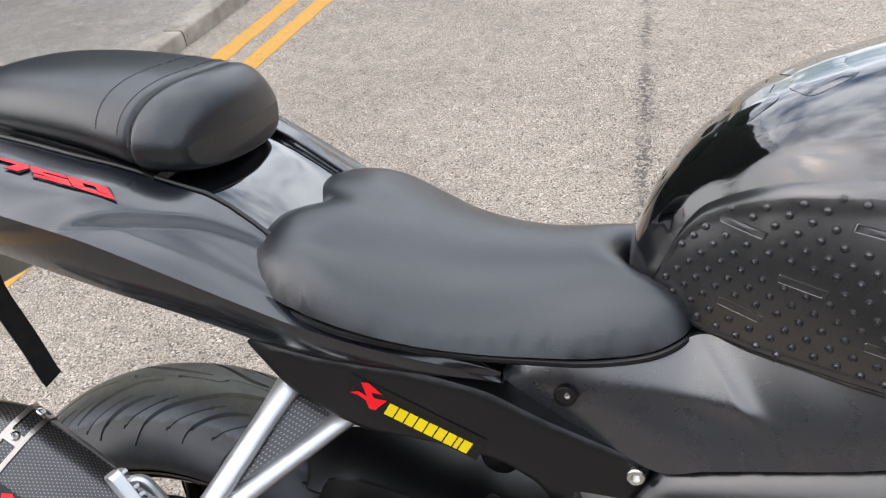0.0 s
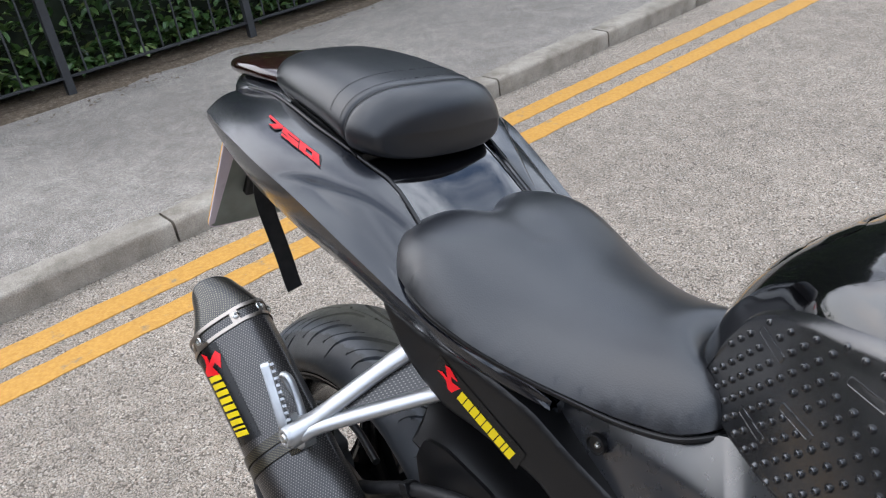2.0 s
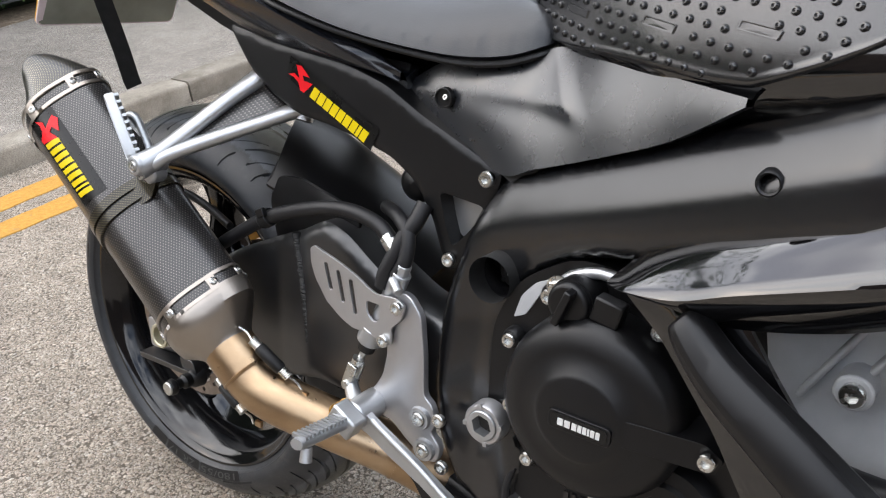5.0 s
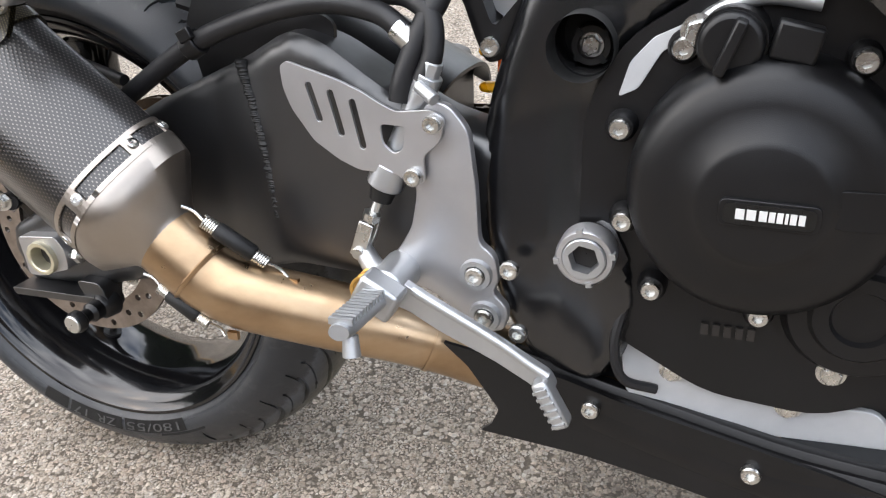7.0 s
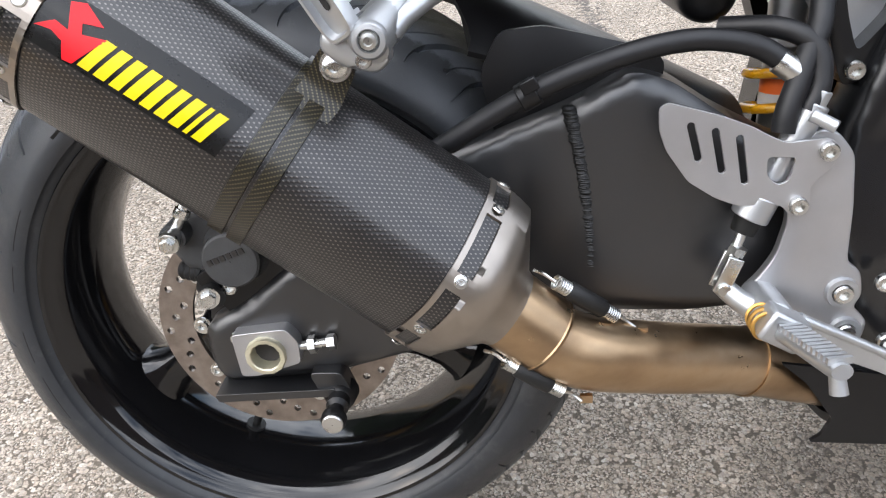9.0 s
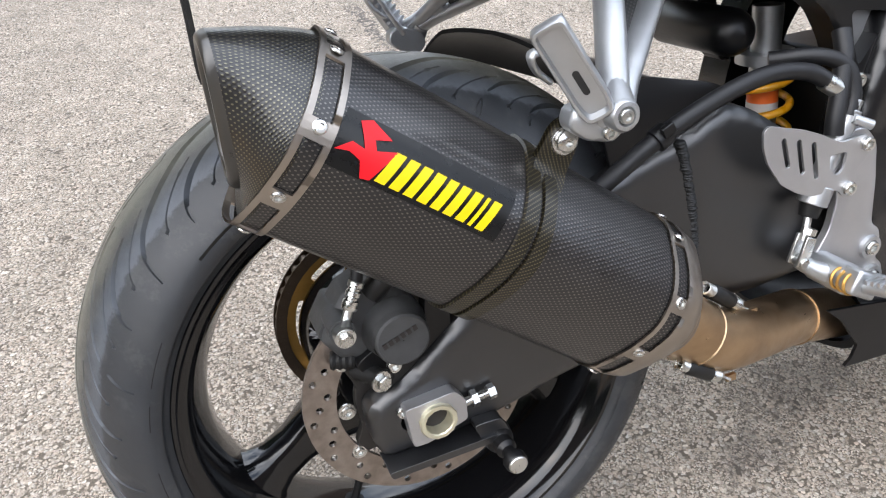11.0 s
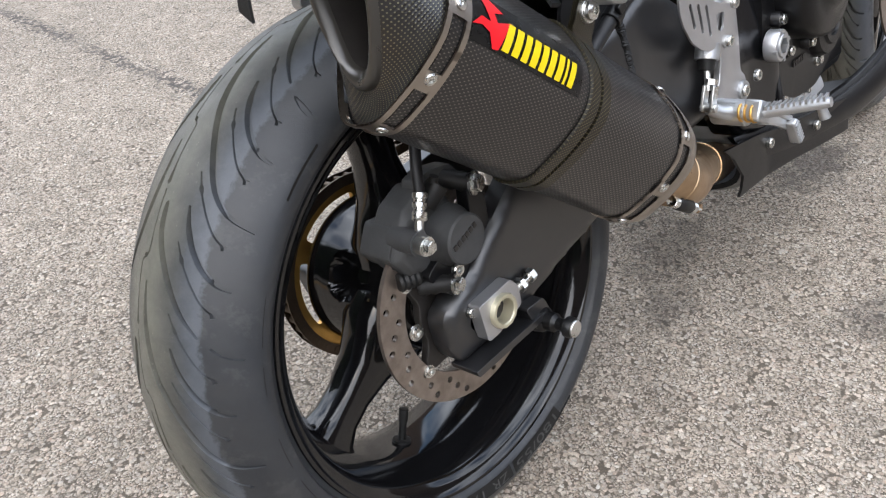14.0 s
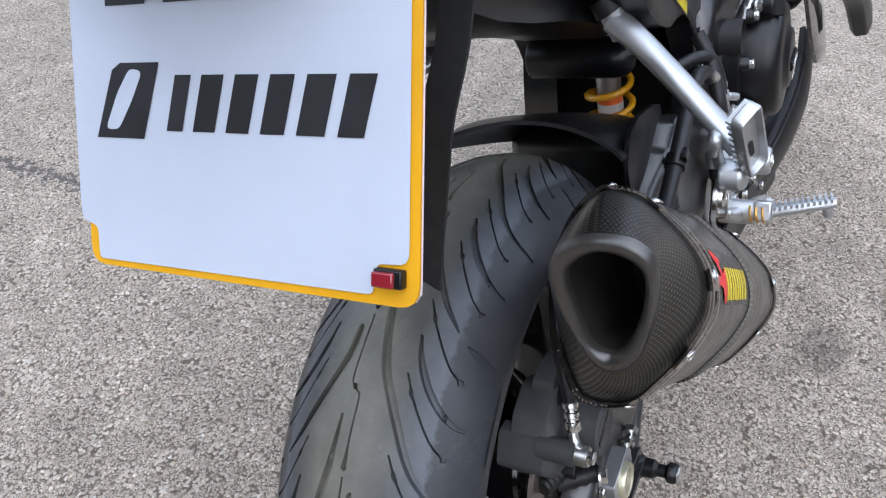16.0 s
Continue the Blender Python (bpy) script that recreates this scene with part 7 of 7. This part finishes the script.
# lower cases and sump below the clutch
part("sump", block((0.70, 0.0, 0.265), (0.22, 0.20, 0.06)), M["cast"], engine, "grey cast sump", bevel=0.01)
part("lower_case", slab(rounded([(0.592, 0.335), (0.64, 0.30), (0.70, 0.285), (0.78, 0.29), (0.80, 0.26), (0.66, 0.25), (0.60, 0.27)], 0.01), -0.140, -0.10), M["cast"], engine, bevel=0.004)
part("case_marks", joined(*[block((0.655 + 0.008 * k, -0.1515, 0.345), (0.005, 0.002, 0.009)) for k in range(5)]), M["soot"], engine, "raised plain marks")
screw((0.635, -0.141, 0.300), engine, hexbolt, OUT, 1.0)
screw((0.720, -0.141, 0.285), engine, hexbolt, OUT, 1.0)
part("wire", tube([(0.598, -0.150, 0.360), (0.592, -0.158, 0.325), (0.600, -0.158, 0.295), (0.625, -0.150, 0.285)], 0.004, 8, 20), M["hose"], engine)

# -- fairing --
def spear(fy, mirror=False):
    """The upper side fairing: a pointed blade that widens ahead."""
    rings = []
    for x, zt, zr, zb, yo in ((0.700, 0.603, 0.598, 0.594, 0.218), (0.720, 0.617, 0.600, 0.591, 0.232), (0.760, 0.637, 0.606, 0.586, 0.241), (0.80, 0.655, 0.622, 0.588, 0.247), (0.86, 0.683, 0.644, 0.605, 0.254), (0.94, 0.722, 0.674, 0.636, 0.264), (1.05, 0.78, 0.712, 0.65, 0.272), (1.20, 0.85, 0.78, 0.66, 0.262), (1.32, 0.88, 0.80, 0.68, 0.22)):
        ctrl = [(x, -(yo - 0.058), zt + 0.002), (x, -(yo - 0.036), zt - 0.001), (x, -(yo - 0.010), zr + (zt - zr) * 0.42), (x, -(yo + 0.004), zr), (x, -(yo - 0.012), zr * 0.4 + zb * 0.6), (x, -(yo - 0.028), zb)]
        rings.append(curve_through(ctrl, 18))
    dense = []
    arr = np.array(rings)
    for j in range(18):
        dense.append(curve_through(arr[:, j], 48))
    d = np.array(dense)
    rows = [[tuple(d[j, i]) for j in range(18)] + [(d[17, i, 0], d[17, i, 1] + 0.012, d[17, i, 2] + 0.004), (d[0, i, 0], d[0, i, 1] + 0.012, d[0, i, 2] - 0.004)] for i in range(48)]
    return loft(rows)


upper_fairing = part("side_fairing", spear(0), M["gloss"], bike, "gloss black side fairing blade", sharp=40)
part("side_fairing", mirrored(spear(0)), M["gloss"], bike)
# inner gloss tongue that drops behind the strut
tongue = [(0.703, 0.597), (0.745, 0.560), (0.795, 0.500), (0.84, 0.43), (0.90, 0.36), (0.99, 0.33), (0.95, 0.42), (0.88, 0.50), (0.83, 0.56), (0.80, 0.60), (0.76, 0.602)]
part("fairing_tongue", slab(rounded(tongue, 0.01), lambda x, z: -0.214 - 0.1 * max(0, x - 0.74), lambda x, z: -0.204 - 0.1 * max(0, x - 0.74), (), 0.02, 0.008, 0.004), M["gloss"], bike, "gloss black inner fairing")
strut_c = [(0.768, 0.590, 0.021), (0.80, 0.562, 0.029), (0.85, 0.530, 0.034), (0.91, 0.492, 0.038), (0.98, 0.45, 0.045), (1.06, 0.38, 0.06)]
rings = []
for i, (x, z, w) in enumerate(strut_c):
    nx, nz = 0.56, 0.83
    yo = 0.246 + 0.01 * i
    prof_s = [(-1.0, -0.020), (-0.92, 0.000), (-0.35, 0.006), (0.55, 0.003), (0.95, -0.004), (1.0, -0.022), (0.6, -0.030), (-0.6, -0.030)]
    rings.append([(x + nx * w * 0.72 * a, -(yo + b), z + nz * w * 0.55 * a) for a, b in prof_s])
first = rings[0]
cap = [tuple(np.array(p) * 0.25 + np.array((0.766, -0.238, 0.598)) * 0.75) for p in first]
arr = np.array([cap] + rings)
dense = np.stack([curve_through(arr[:, j], 36) for j in range(8)], 1)
part("fairing_strut", loft([[tuple(p) for p in r] for r in dense]), M["plastic"], bike, "matt black fairing strut", bevel=0.003)

# belly pan
def belly(s):
    rows = []
    for x, zt, zb, yt, yb in ((0.505, 0.284, 0.200, 0.138, 0.125), (0.53, 0.280, 0.190, 0.141, 0.120), (0.57, 0.272, 0.170, 0.144, 0.112), (0.64, 0.262, 0.150, 0.152, 0.105), (0.74, 0.252, 0.140, 0.165, 0.10), (0.86, 0.262, 0.135, 0.185, 0.10), (0.98, 0.30, 0.14, 0.20, 0.10), (1.06, 0.36, 0.17, 0.20, 0.10)):
        ctrl = [(x, -yt + 0.012, zt - 0.002), (x, -yt, zt - 0.004), (x, -yt - 0.002, zt * 0.6 + zb * 0.4), (x, -yb - 0.004, zb + 0.018), (x, -yb * 0.6, zb), (x, 0.0, zb - 0.006)]
        rows.append(curve_through(ctrl, 20))
    arr = np.array(rows)
    d = np.stack([curve_through(arr[:, j], 40) for j in range(20)], 1)
    out = [[tuple(p) for p in r] + [(r[k][0], r[k][1] + 0.006 * (k < 16), r[k][2] + 0.006) for k in range(19, -1, -1)] for r in d]
    shape = loft(out)
    return shape if s < 0 else mirrored(shape)


pan_ob = part("belly_pan", belly(-1), M["plastic"], bike, "matt black belly pan")
part("belly_pan", belly(1), M["plastic"], bike)
tip = [(0.500, 0.286), (0.447, 0.294), (0.470, 0.274), (0.487, 0.250), (0.497, 0.236), (0.490, 0.219), (0.480, 0.211), (0.568, 0.206), (0.645, 0.202), (0.72, 0.195), (0.80, 0.190), (0.80, 0.244), (0.70, 0.256), (0.605, 0.266), (0.55, 0.278)]
part("belly_tip", slab(rounded(tip, 0.003), lambda x, z: -0.1475 - 0.13 * max(0.0, x - 0.575), lambda x, z: -0.1435 - 0.13 * max(0.0, x - 0.575), (), 0.012), M["plastic"], pan_ob)
screw((0.575, -0.1480, 0.255), pan_ob, socket, OUT, 1.0)
screw((0.70, -0.1640, 0.235), pan_ob, socket, OUT, 1.0)

# frame slider
part("frame_slider", turned([(0.0005, -0.330), (0.019, -0.330), (0.022, -0.326), (0.022, -0.275), (0.014, -0.270), (0.014, -0.20)], 28, (0.93, 0, 0.60)), M["plastic"], bike, "black crash bobbin")

# -- rider foot controls --
rearset = part("rearset_plate", slab(rounded([(0.448, 0.502), (0.462, 0.500), (0.477, 0.482), (0.482, 0.440), (0.484, 0.392), (0.496, 0.384), (0.500, 0.362), (0.494, 0.352), (0.508, 0.338), (0.504, 0.318), (0.488, 0.316), (0.462, 0.332), (0.440, 0.348), (0.414, 0.350), (0.404, 0.368), (0.416, 0.380), (0.428, 0.400), (0.434, 0.430), (0.428, 0.455), (0.432, 0.490)], 0.007), -0.157, -0.146, (), 0.010, 0.004, 0.002), M["polish"], bike, "silver rider foot-control plate", bevel=0.001)
part("mount_boss", joined(turned([(0.0125, -0.140), (0.0135, -0.157), (0.0125, -0.161), (0.0085, -0.161), (0.0080, -0.158)], 24, (0.482, 0, 0.367)), turned([(0.0125, -0.140), (0.0135, -0.157), (0.0125, -0.161), (0.0085, -0.161), (0.0080, -0.158)], 24, (0.489, 0, 0.331))), M["silver"], rearset)
for p in ((0.482, -0.158, 0.367), (0.489, -0.158, 0.331)):
    screw(p, rearset, socket, OUT, 1.05)
guard_out = [(0.329, 0.525), (0.335, 0.529), (0.352, 0.524), (0.376, 0.517), (0.398, 0.508), (0.412, 0.500), (0.424, 0.495), (0.452, 0.498), (0.462, 0.492), (0.458, 0.475), (0.444, 0.462), (0.445, 0.442), (0.432, 0.437), (0.424, 0.446), (0.409, 0.447), (0.391, 0.447), (0.374, 0.454), (0.353, 0.468), (0.336, 0.492), (0.330, 0.508)]
slots = [slot((0.3525, 0.511), (0.3595, 0.486), 0.0028), slot((0.3705, 0.506), (0.3775, 0.476), 0.0028), slot((0.3885, 0.500), (0.3950, 0.467), 0.0028), rounded([(0.410, 0.485), (0.431, 0.484), (0.428, 0.466), (0.420, 0.462), (0.411, 0.470)], 0.004)]
part("heel_guard", slab(rounded(guard_out, 0.004), -0.1635, -0.1605, slots), M["polish"], rearset, "brushed aluminium heel guard with slots", bevel=0.0006)
screw((0.453, -0.1635, 0.488), rearset, socket, OUT, 0.95)
screw((0.436, -0.1635, 0.446), rearset, socket, OUT, 0.95)
# rear brake master cylinder and push rod
part("master_cylinder", joined(rod((0.449, -0.148, 0.530), (0.442, -0.148, 0.512), 0.0085, n=8), rod((0.446, -0.148, 0.520), (0.412, -0.148, 0.448), 0.0105), rod((0.413, -0.150, 0.450), (0.405, -0.151, 0.432), 0.0150), rod((0.440, -0.157, 0.514), (0.456, -0.166, 0.506), 0.005)), M["silver"], rearset, "cast brake master cylinder", bevel=0.001)
part("rod_boot", rod((0.406, -0.151, 0.434), (0.401, -0.152, 0.420), 0.0115, 0.0095), M["rubber"], rearset)
part("push_rod", joined(rod((0.402, -0.152, 0.424), (0.392, -0.158, 0.398), 0.0040), rod((0.3975, -0.160, 0.411), (0.395, -0.160, 0.405), 0.0075, n=6)), M["steel"], rearset)
part("clevis", joined(block((0.389, -0.154, 0.389), (0.013, 0.004, 0.032), Matrix.Rotation(0.35, 4, "Y")), block((0.389, -0.166, 0.389), (0.013, 0.004, 0.032), Matrix.Rotation(0.35, 4, "Y")), rod((0.386, -0.150, 0.378), (0.386, -0.171, 0.378), 0.0055)), M["steel"], rearset, bevel=0.001)
# footpeg
part("peg_mount", joined(rod((0.418, -0.150, 0.362), (0.419, -0.196, 0.362), 0.0165), block((0.420, -0.205, 0.364), (0.034, 0.022, 0.026), Matrix.Rotation(0.5, 4, "Y"))), M["silver"], rearset, bevel=0.003)
peg_a, peg_b = Vector((0.420, -0.205, 0.362)), Vector((0.430, -0.288, 0.378))
part("rider_peg", tube([peg_a, peg_a.lerp(peg_b, 0.9), peg_b], [0.0100, 0.0090, 0.0075], 14, flat=0.75), M["silver"], rearset, "ribbed silver rider footpeg")
for f in np.linspace(0.15, 0.93, 11):
    part("peg_rib", block(peg_a.lerp(peg_b, f) + Vector((0, 0, 0.0070)), (0.017, 0.0030, 0.0050), Matrix.Rotation(0.12, 4, "Z")), M["silver"], rearset)
part("peg_feeler", tube([(0.432, -0.276, 0.370), (0.434, -0.280, 0.356)], [0.0055, 0.0065], 10), M["silver"], rearset)
part("return_spring", tube([(0.408 + 0.010 * math.cos(t), -0.188 - 0.0012 * t, 0.366 + 0.010 * math.sin(t)) for t in np.linspace(0, 18, 70)], 0.0016, 6), M["gold"], rearset)
# brake pedal: a cast beam with a raised upper flange and a ribbed toe pad
beam = [(0.410, 0.372), (0.430, 0.369), (0.452, 0.357), (0.506, 0.331), (0.534, 0.315), (0.549, 0.307), (0.555, 0.296), (0.548, 0.288), (0.533, 0.297), (0.507, 0.311), (0.462, 0.330), (0.436, 0.344), (0.412, 0.350)]
pedal = part("brake_pedal", slab(rounded(beam, 0.004), -0.189, -0.180), M["silver"], rearset, "silver cast brake pedal", bevel=0.0015)
flange = [(0.440, -0.186, 0.3615), (0.452, -0.187, 0.3555), (0.506, -0.188, 0.3295), (0.534, -0.189, 0.3135), (0.549, -0.190, 0.306)]
part("flange", tube(flange, [0.0042, 0.0040, 0.0036, 0.0036, 0.004], 10, 20), M["silver"], pedal)
part("link_arm", tube([(0.386, -0.160, 0.378), (0.400, -0.170, 0.368), (0.418, -0.180, 0.361)], [0.008, 0.009, 0.012], 12, 12), M["silver"], pedal)
part("toe_pad", block((0.553, -0.193, 0.286), (0.013, 0.016, 0.042), Matrix.Rotation(-0.50, 4, "Y")), M["silver"], pedal, bevel=0.003)
for k in range(6):
    part("toe_rib", block((0.5455 + 0.0030 * k, -0.2015, 0.299 - 0.0055 * k), (0.011, 0.0025, 0.0024), Matrix.Rotation(-0.50, 4, "Y")), M["silver"], pedal)
# hoses by the foot control
part("hose", tube([(0.125, -0.128, 0.468), (0.160, -0.136, 0.490), (0.237, -0.140, 0.535), (0.304, -0.138, 0.559), (0.357, -0.136, 0.568), (0.400, -0.136, 0.562), (0.425, -0.140, 0.548)], 0.0085, 14, 50), M["hose"], bike, "thick black rubber hose")
part("hose", tube([(0.452, -0.120, 0.590), (0.448, -0.130, 0.572), (0.440, -0.138, 0.556), (0.432, -0.145, 0.535), (0.425, -0.150, 0.515), (0.423, -0.152, 0.500)], 0.0090, 14, 30), M["hose"], bike, "thick black rubber hose")
part("hose", tube([(0.385, -0.10, 0.570), (0.42, -0.125, 0.572), (0.444, -0.138, 0.560), (0.448, -0.146, 0.535), (0.440, -0.150, 0.515)], 0.0080, 14, 30), M["hose"], bike)
part("hose_clip", joined(rod((0.229, -0.140, 0.5305), (0.242, -0.140, 0.5375), 0.0112), block((0.236, -0.150, 0.543), (0.013, 0.006, 0.010), Matrix.Rotation(-0.45, 4, "Y"))), M["plastic"], bike, bevel=0.001)
part("hose_ferrule", rod((0.418, -0.139, 0.551), (0.432, -0.142, 0.541), 0.0095), M["steel"], bike)

# -- number plate, its light and the hanging strap --
PB, PT = Vector((-0.254, -0.010, 0.722)), Vector((-0.178, -0.010, 0.876))
pu = (PT - PB).normalized()
pn = Vector((-pu.z, 0, pu.x))
HW, PH = 0.119, (PT - PB).length


def on_plate(poly, lift, thick=0.0):
    """An outline in the plate's plane: y to the left, h up from its bottom edge."""
    v, f = filled(poly)
    base = [PB + CY * a + pu * b + pn * lift for a, b in v]
    if not thick:
        return base, f
    n = len(v)
    back = [p - pn * thick for p in base]
    faces = list(f) + [tuple(i + n for i in reversed(t)) for t in f]
    k = len(poly)
    return base + back, faces + [(i, (i + 1) % k, (i + 1) % k + n, i + n) for i in range(k)]


box_ = rounded([(-HW, 0), (HW - 0.004, 0), (HW - 0.004, PH), (-HW, PH)], 0.012, 5)
plate = part("number_plate", on_plate(box_, 0.0, 0.0018), M["plate_edge"], bike, "white number plate with yellow edging")
part("plate_backing", on_plate([(a * 0.998, b) for a, b in box_], -0.0018, 0.0022), M["plate_rim"], plate, "pale plate backing")
part("plate_face", on_plate(rounded([(-HW + 0.026, 0.005), (HW - 0.0125, 0.004), (HW - 0.0120, 0.0235), (HW + 0.0005, 0.0275), (HW + 0.002, 0.034), (HW + 0.002, PH - 0.004), (-HW + 0.005, PH - 0.004), (-HW + 0.005, 0.026), (-HW + 0.008, 0.022), (-HW + 0.024, 0.021)], 0.0035), 0.0012), M["plate"], plate, "plain white plate face")
part("plate_back", on_plate([(a * 0.985, 0.002 + b * 0.98) for a, b in box_], -0.0042), M["plate_back"], plate)
part("plate_strip", on_plate([(-HW + 0.001, 0.006), (-HW + 0.009, 0.010), (-HW + 0.022, PH - 0.004), (-HW + 0.001, PH - 0.004)], -0.0052), M["plate_rim"], plate, "pale strip along the back of the plate")
part("plate_carrier", moved(block((0, 0, 0), (0.012, 0.15, 0.11)), Matrix.Translation(PB + pu * 0.12 - pn * 0.012) @ Matrix.Rotation(math.atan2(pu.x, pu.z), 4, "Y")), M["plastic"], plate, bevel=0.003)
part("reflector", joined(block(PB + CY * (-HW + 0.0150) + pu * 0.0150 + pn * 0.003, (0.006, 0.0165, 0.0095), Matrix.Rotation(math.atan2(pu.x, pu.z), 4, "Y"))), M["plastic"], plate, bevel=0.001)
part("red_lens", joined(block(PB + CY * (-HW + 0.0170) + pu * 0.0145 + pn * 0.0050, (0.006, 0.0125, 0.0080), Matrix.Rotation(math.atan2(pu.x, pu.z), 4, "Y"))), M["red_lamp"], plate, "small red lamp", bevel=0.001)
# dealer mark: a dark slanted tile and plain slanted bars
part("dealer_tile", on_plate([(0.102, 0.078), (0.063, 0.078), (0.049, 0.121), (0.080, 0.121), (0.087, 0.117)], 0.0018), M["ink"], plate, "dark slanted tile")
part("tile_shape", on_plate(rounded([(0.094, 0.083), (0.083, 0.083), (0.071, 0.100), (0.062, 0.116), (0.072, 0.118), (0.083, 0.104)], 0.004), 0.0022), M["plate"], plate, "plain light shape")
a = 0.045
for wd in (0.012, 0.016, 0.016, 0.016, 0.018, 0.016):
    part("dealer_bar", on_plate([(a, 0.083), (a - wd, 0.083), (a - wd - 0.008, 0.114), (a - 0.008, 0.114)], 0.0018), M["ink"], plate)
    a -= wd + 0.0078
a = 0.090
for k in range(4):
    part("figure_bar", on_plate([(a, 0.153), (a - 0.032, 0.153), (a - 0.032, PH - 0.004), (a, PH - 0.004)], 0.0018), M["ink"], plate)
    a -= 0.046
strap_pts = [(-0.112, -0.108, 0.835), (-0.126, -0.104, 0.805), (-0.136, -0.092, 0.768), (-0.136, -0.080, 0.729), (-0.135, -0.069, 0.692), (-0.135, -0.058, 0.652), (-0.134, -0.054, 0.640)]
c = curve_through(strap_pts, 30)
rows = []
for i, p in enumerate(c):
    d = Vector(c[min(i + 1, 29)] - c[max(i - 1, 0)]).normalized()
    w = Vector((0.22, 0.97, 0.0))
    w = (w - d * w.dot(d)).normalized() * 0.0120
    n = d.cross(w).normalized() * 0.0011
    q = Vector(p)
    rows.append([q - w - n, q + w - n, q + w + n, q - w + n])
part("hanging_strap", loft(rows), M["webbing"], bike, "loose black webbing strap")

# -- front wheel, fork and lower shade, glimpsed past the engine --
front_wheel = new("front_wheel")
front_wheel.parent, front_wheel.matrix_basis = bike, Matrix.Translation((1.40, 0, 0.300)) @ Matrix.Rotation(radians(6), 4, "Z")
part("tyre", tyre_shape(0.300, 0.062, 0.2345, 8, 110), M["tyre"], front_wheel)
part("rim", turned([(r, h * 0.62) for r, h in rim_prof], 72), M["gloss"], front_wheel)
part("hub", turned([(0.02, -0.06), (0.05, -0.05), (0.05, 0.05), (0.02, 0.06)], 32), M["gloss"], front_wheel)
for deg in (30, 150, 270):
    a = radians(deg)
    part("spoke", tube([(0.04 * math.cos(a), 0, 0.04 * math.sin(a)), (0.2 * math.cos(a), 0, 0.2 * math.sin(a))], [0.028, 0.02], 12), M["gloss"], front_wheel)
for s in (-1, 1):
    part("fork_leg", tube([(1.40, s * 0.10, 0.30), (1.16, s * 0.10, 0.92)], 0.026, 20), M["frame"], bike)
    part("front_disc", turned([(0.115, s * 0.072 - 0.002), (0.150, s * 0.072 - 0.002), (0.150, s * 0.072 + 0.002), (0.115, s * 0.072 + 0.002)], 64, (1.40, 0, 0.30)), M["disc"], bike)
part("front_mudguard", loft([[(1.40 + r * math.cos(a), y, 0.30 + r * math.sin(a)) for r, y in ((0.300, -0.07), (0.318, -0.045), (0.326, 0.0), (0.318, 0.045), (0.300, 0.07), (0.310, 0.045), (0.320, 0.0), (0.310, -0.045))] for a in np.linspace(radians(30), radians(165), 30)]), M["gloss"], bike, "gloss black front mudguard")
part("side_stand", joined(tube([(0.60, 0.14, 0.22), (0.62, 0.24, 0.12), (0.64, 0.335, 0.082)], 0.011, 12), block((0.645, 0.345, 0.078), (0.06, 0.04, 0.010))), M["plastic"], bike, "black side stand")
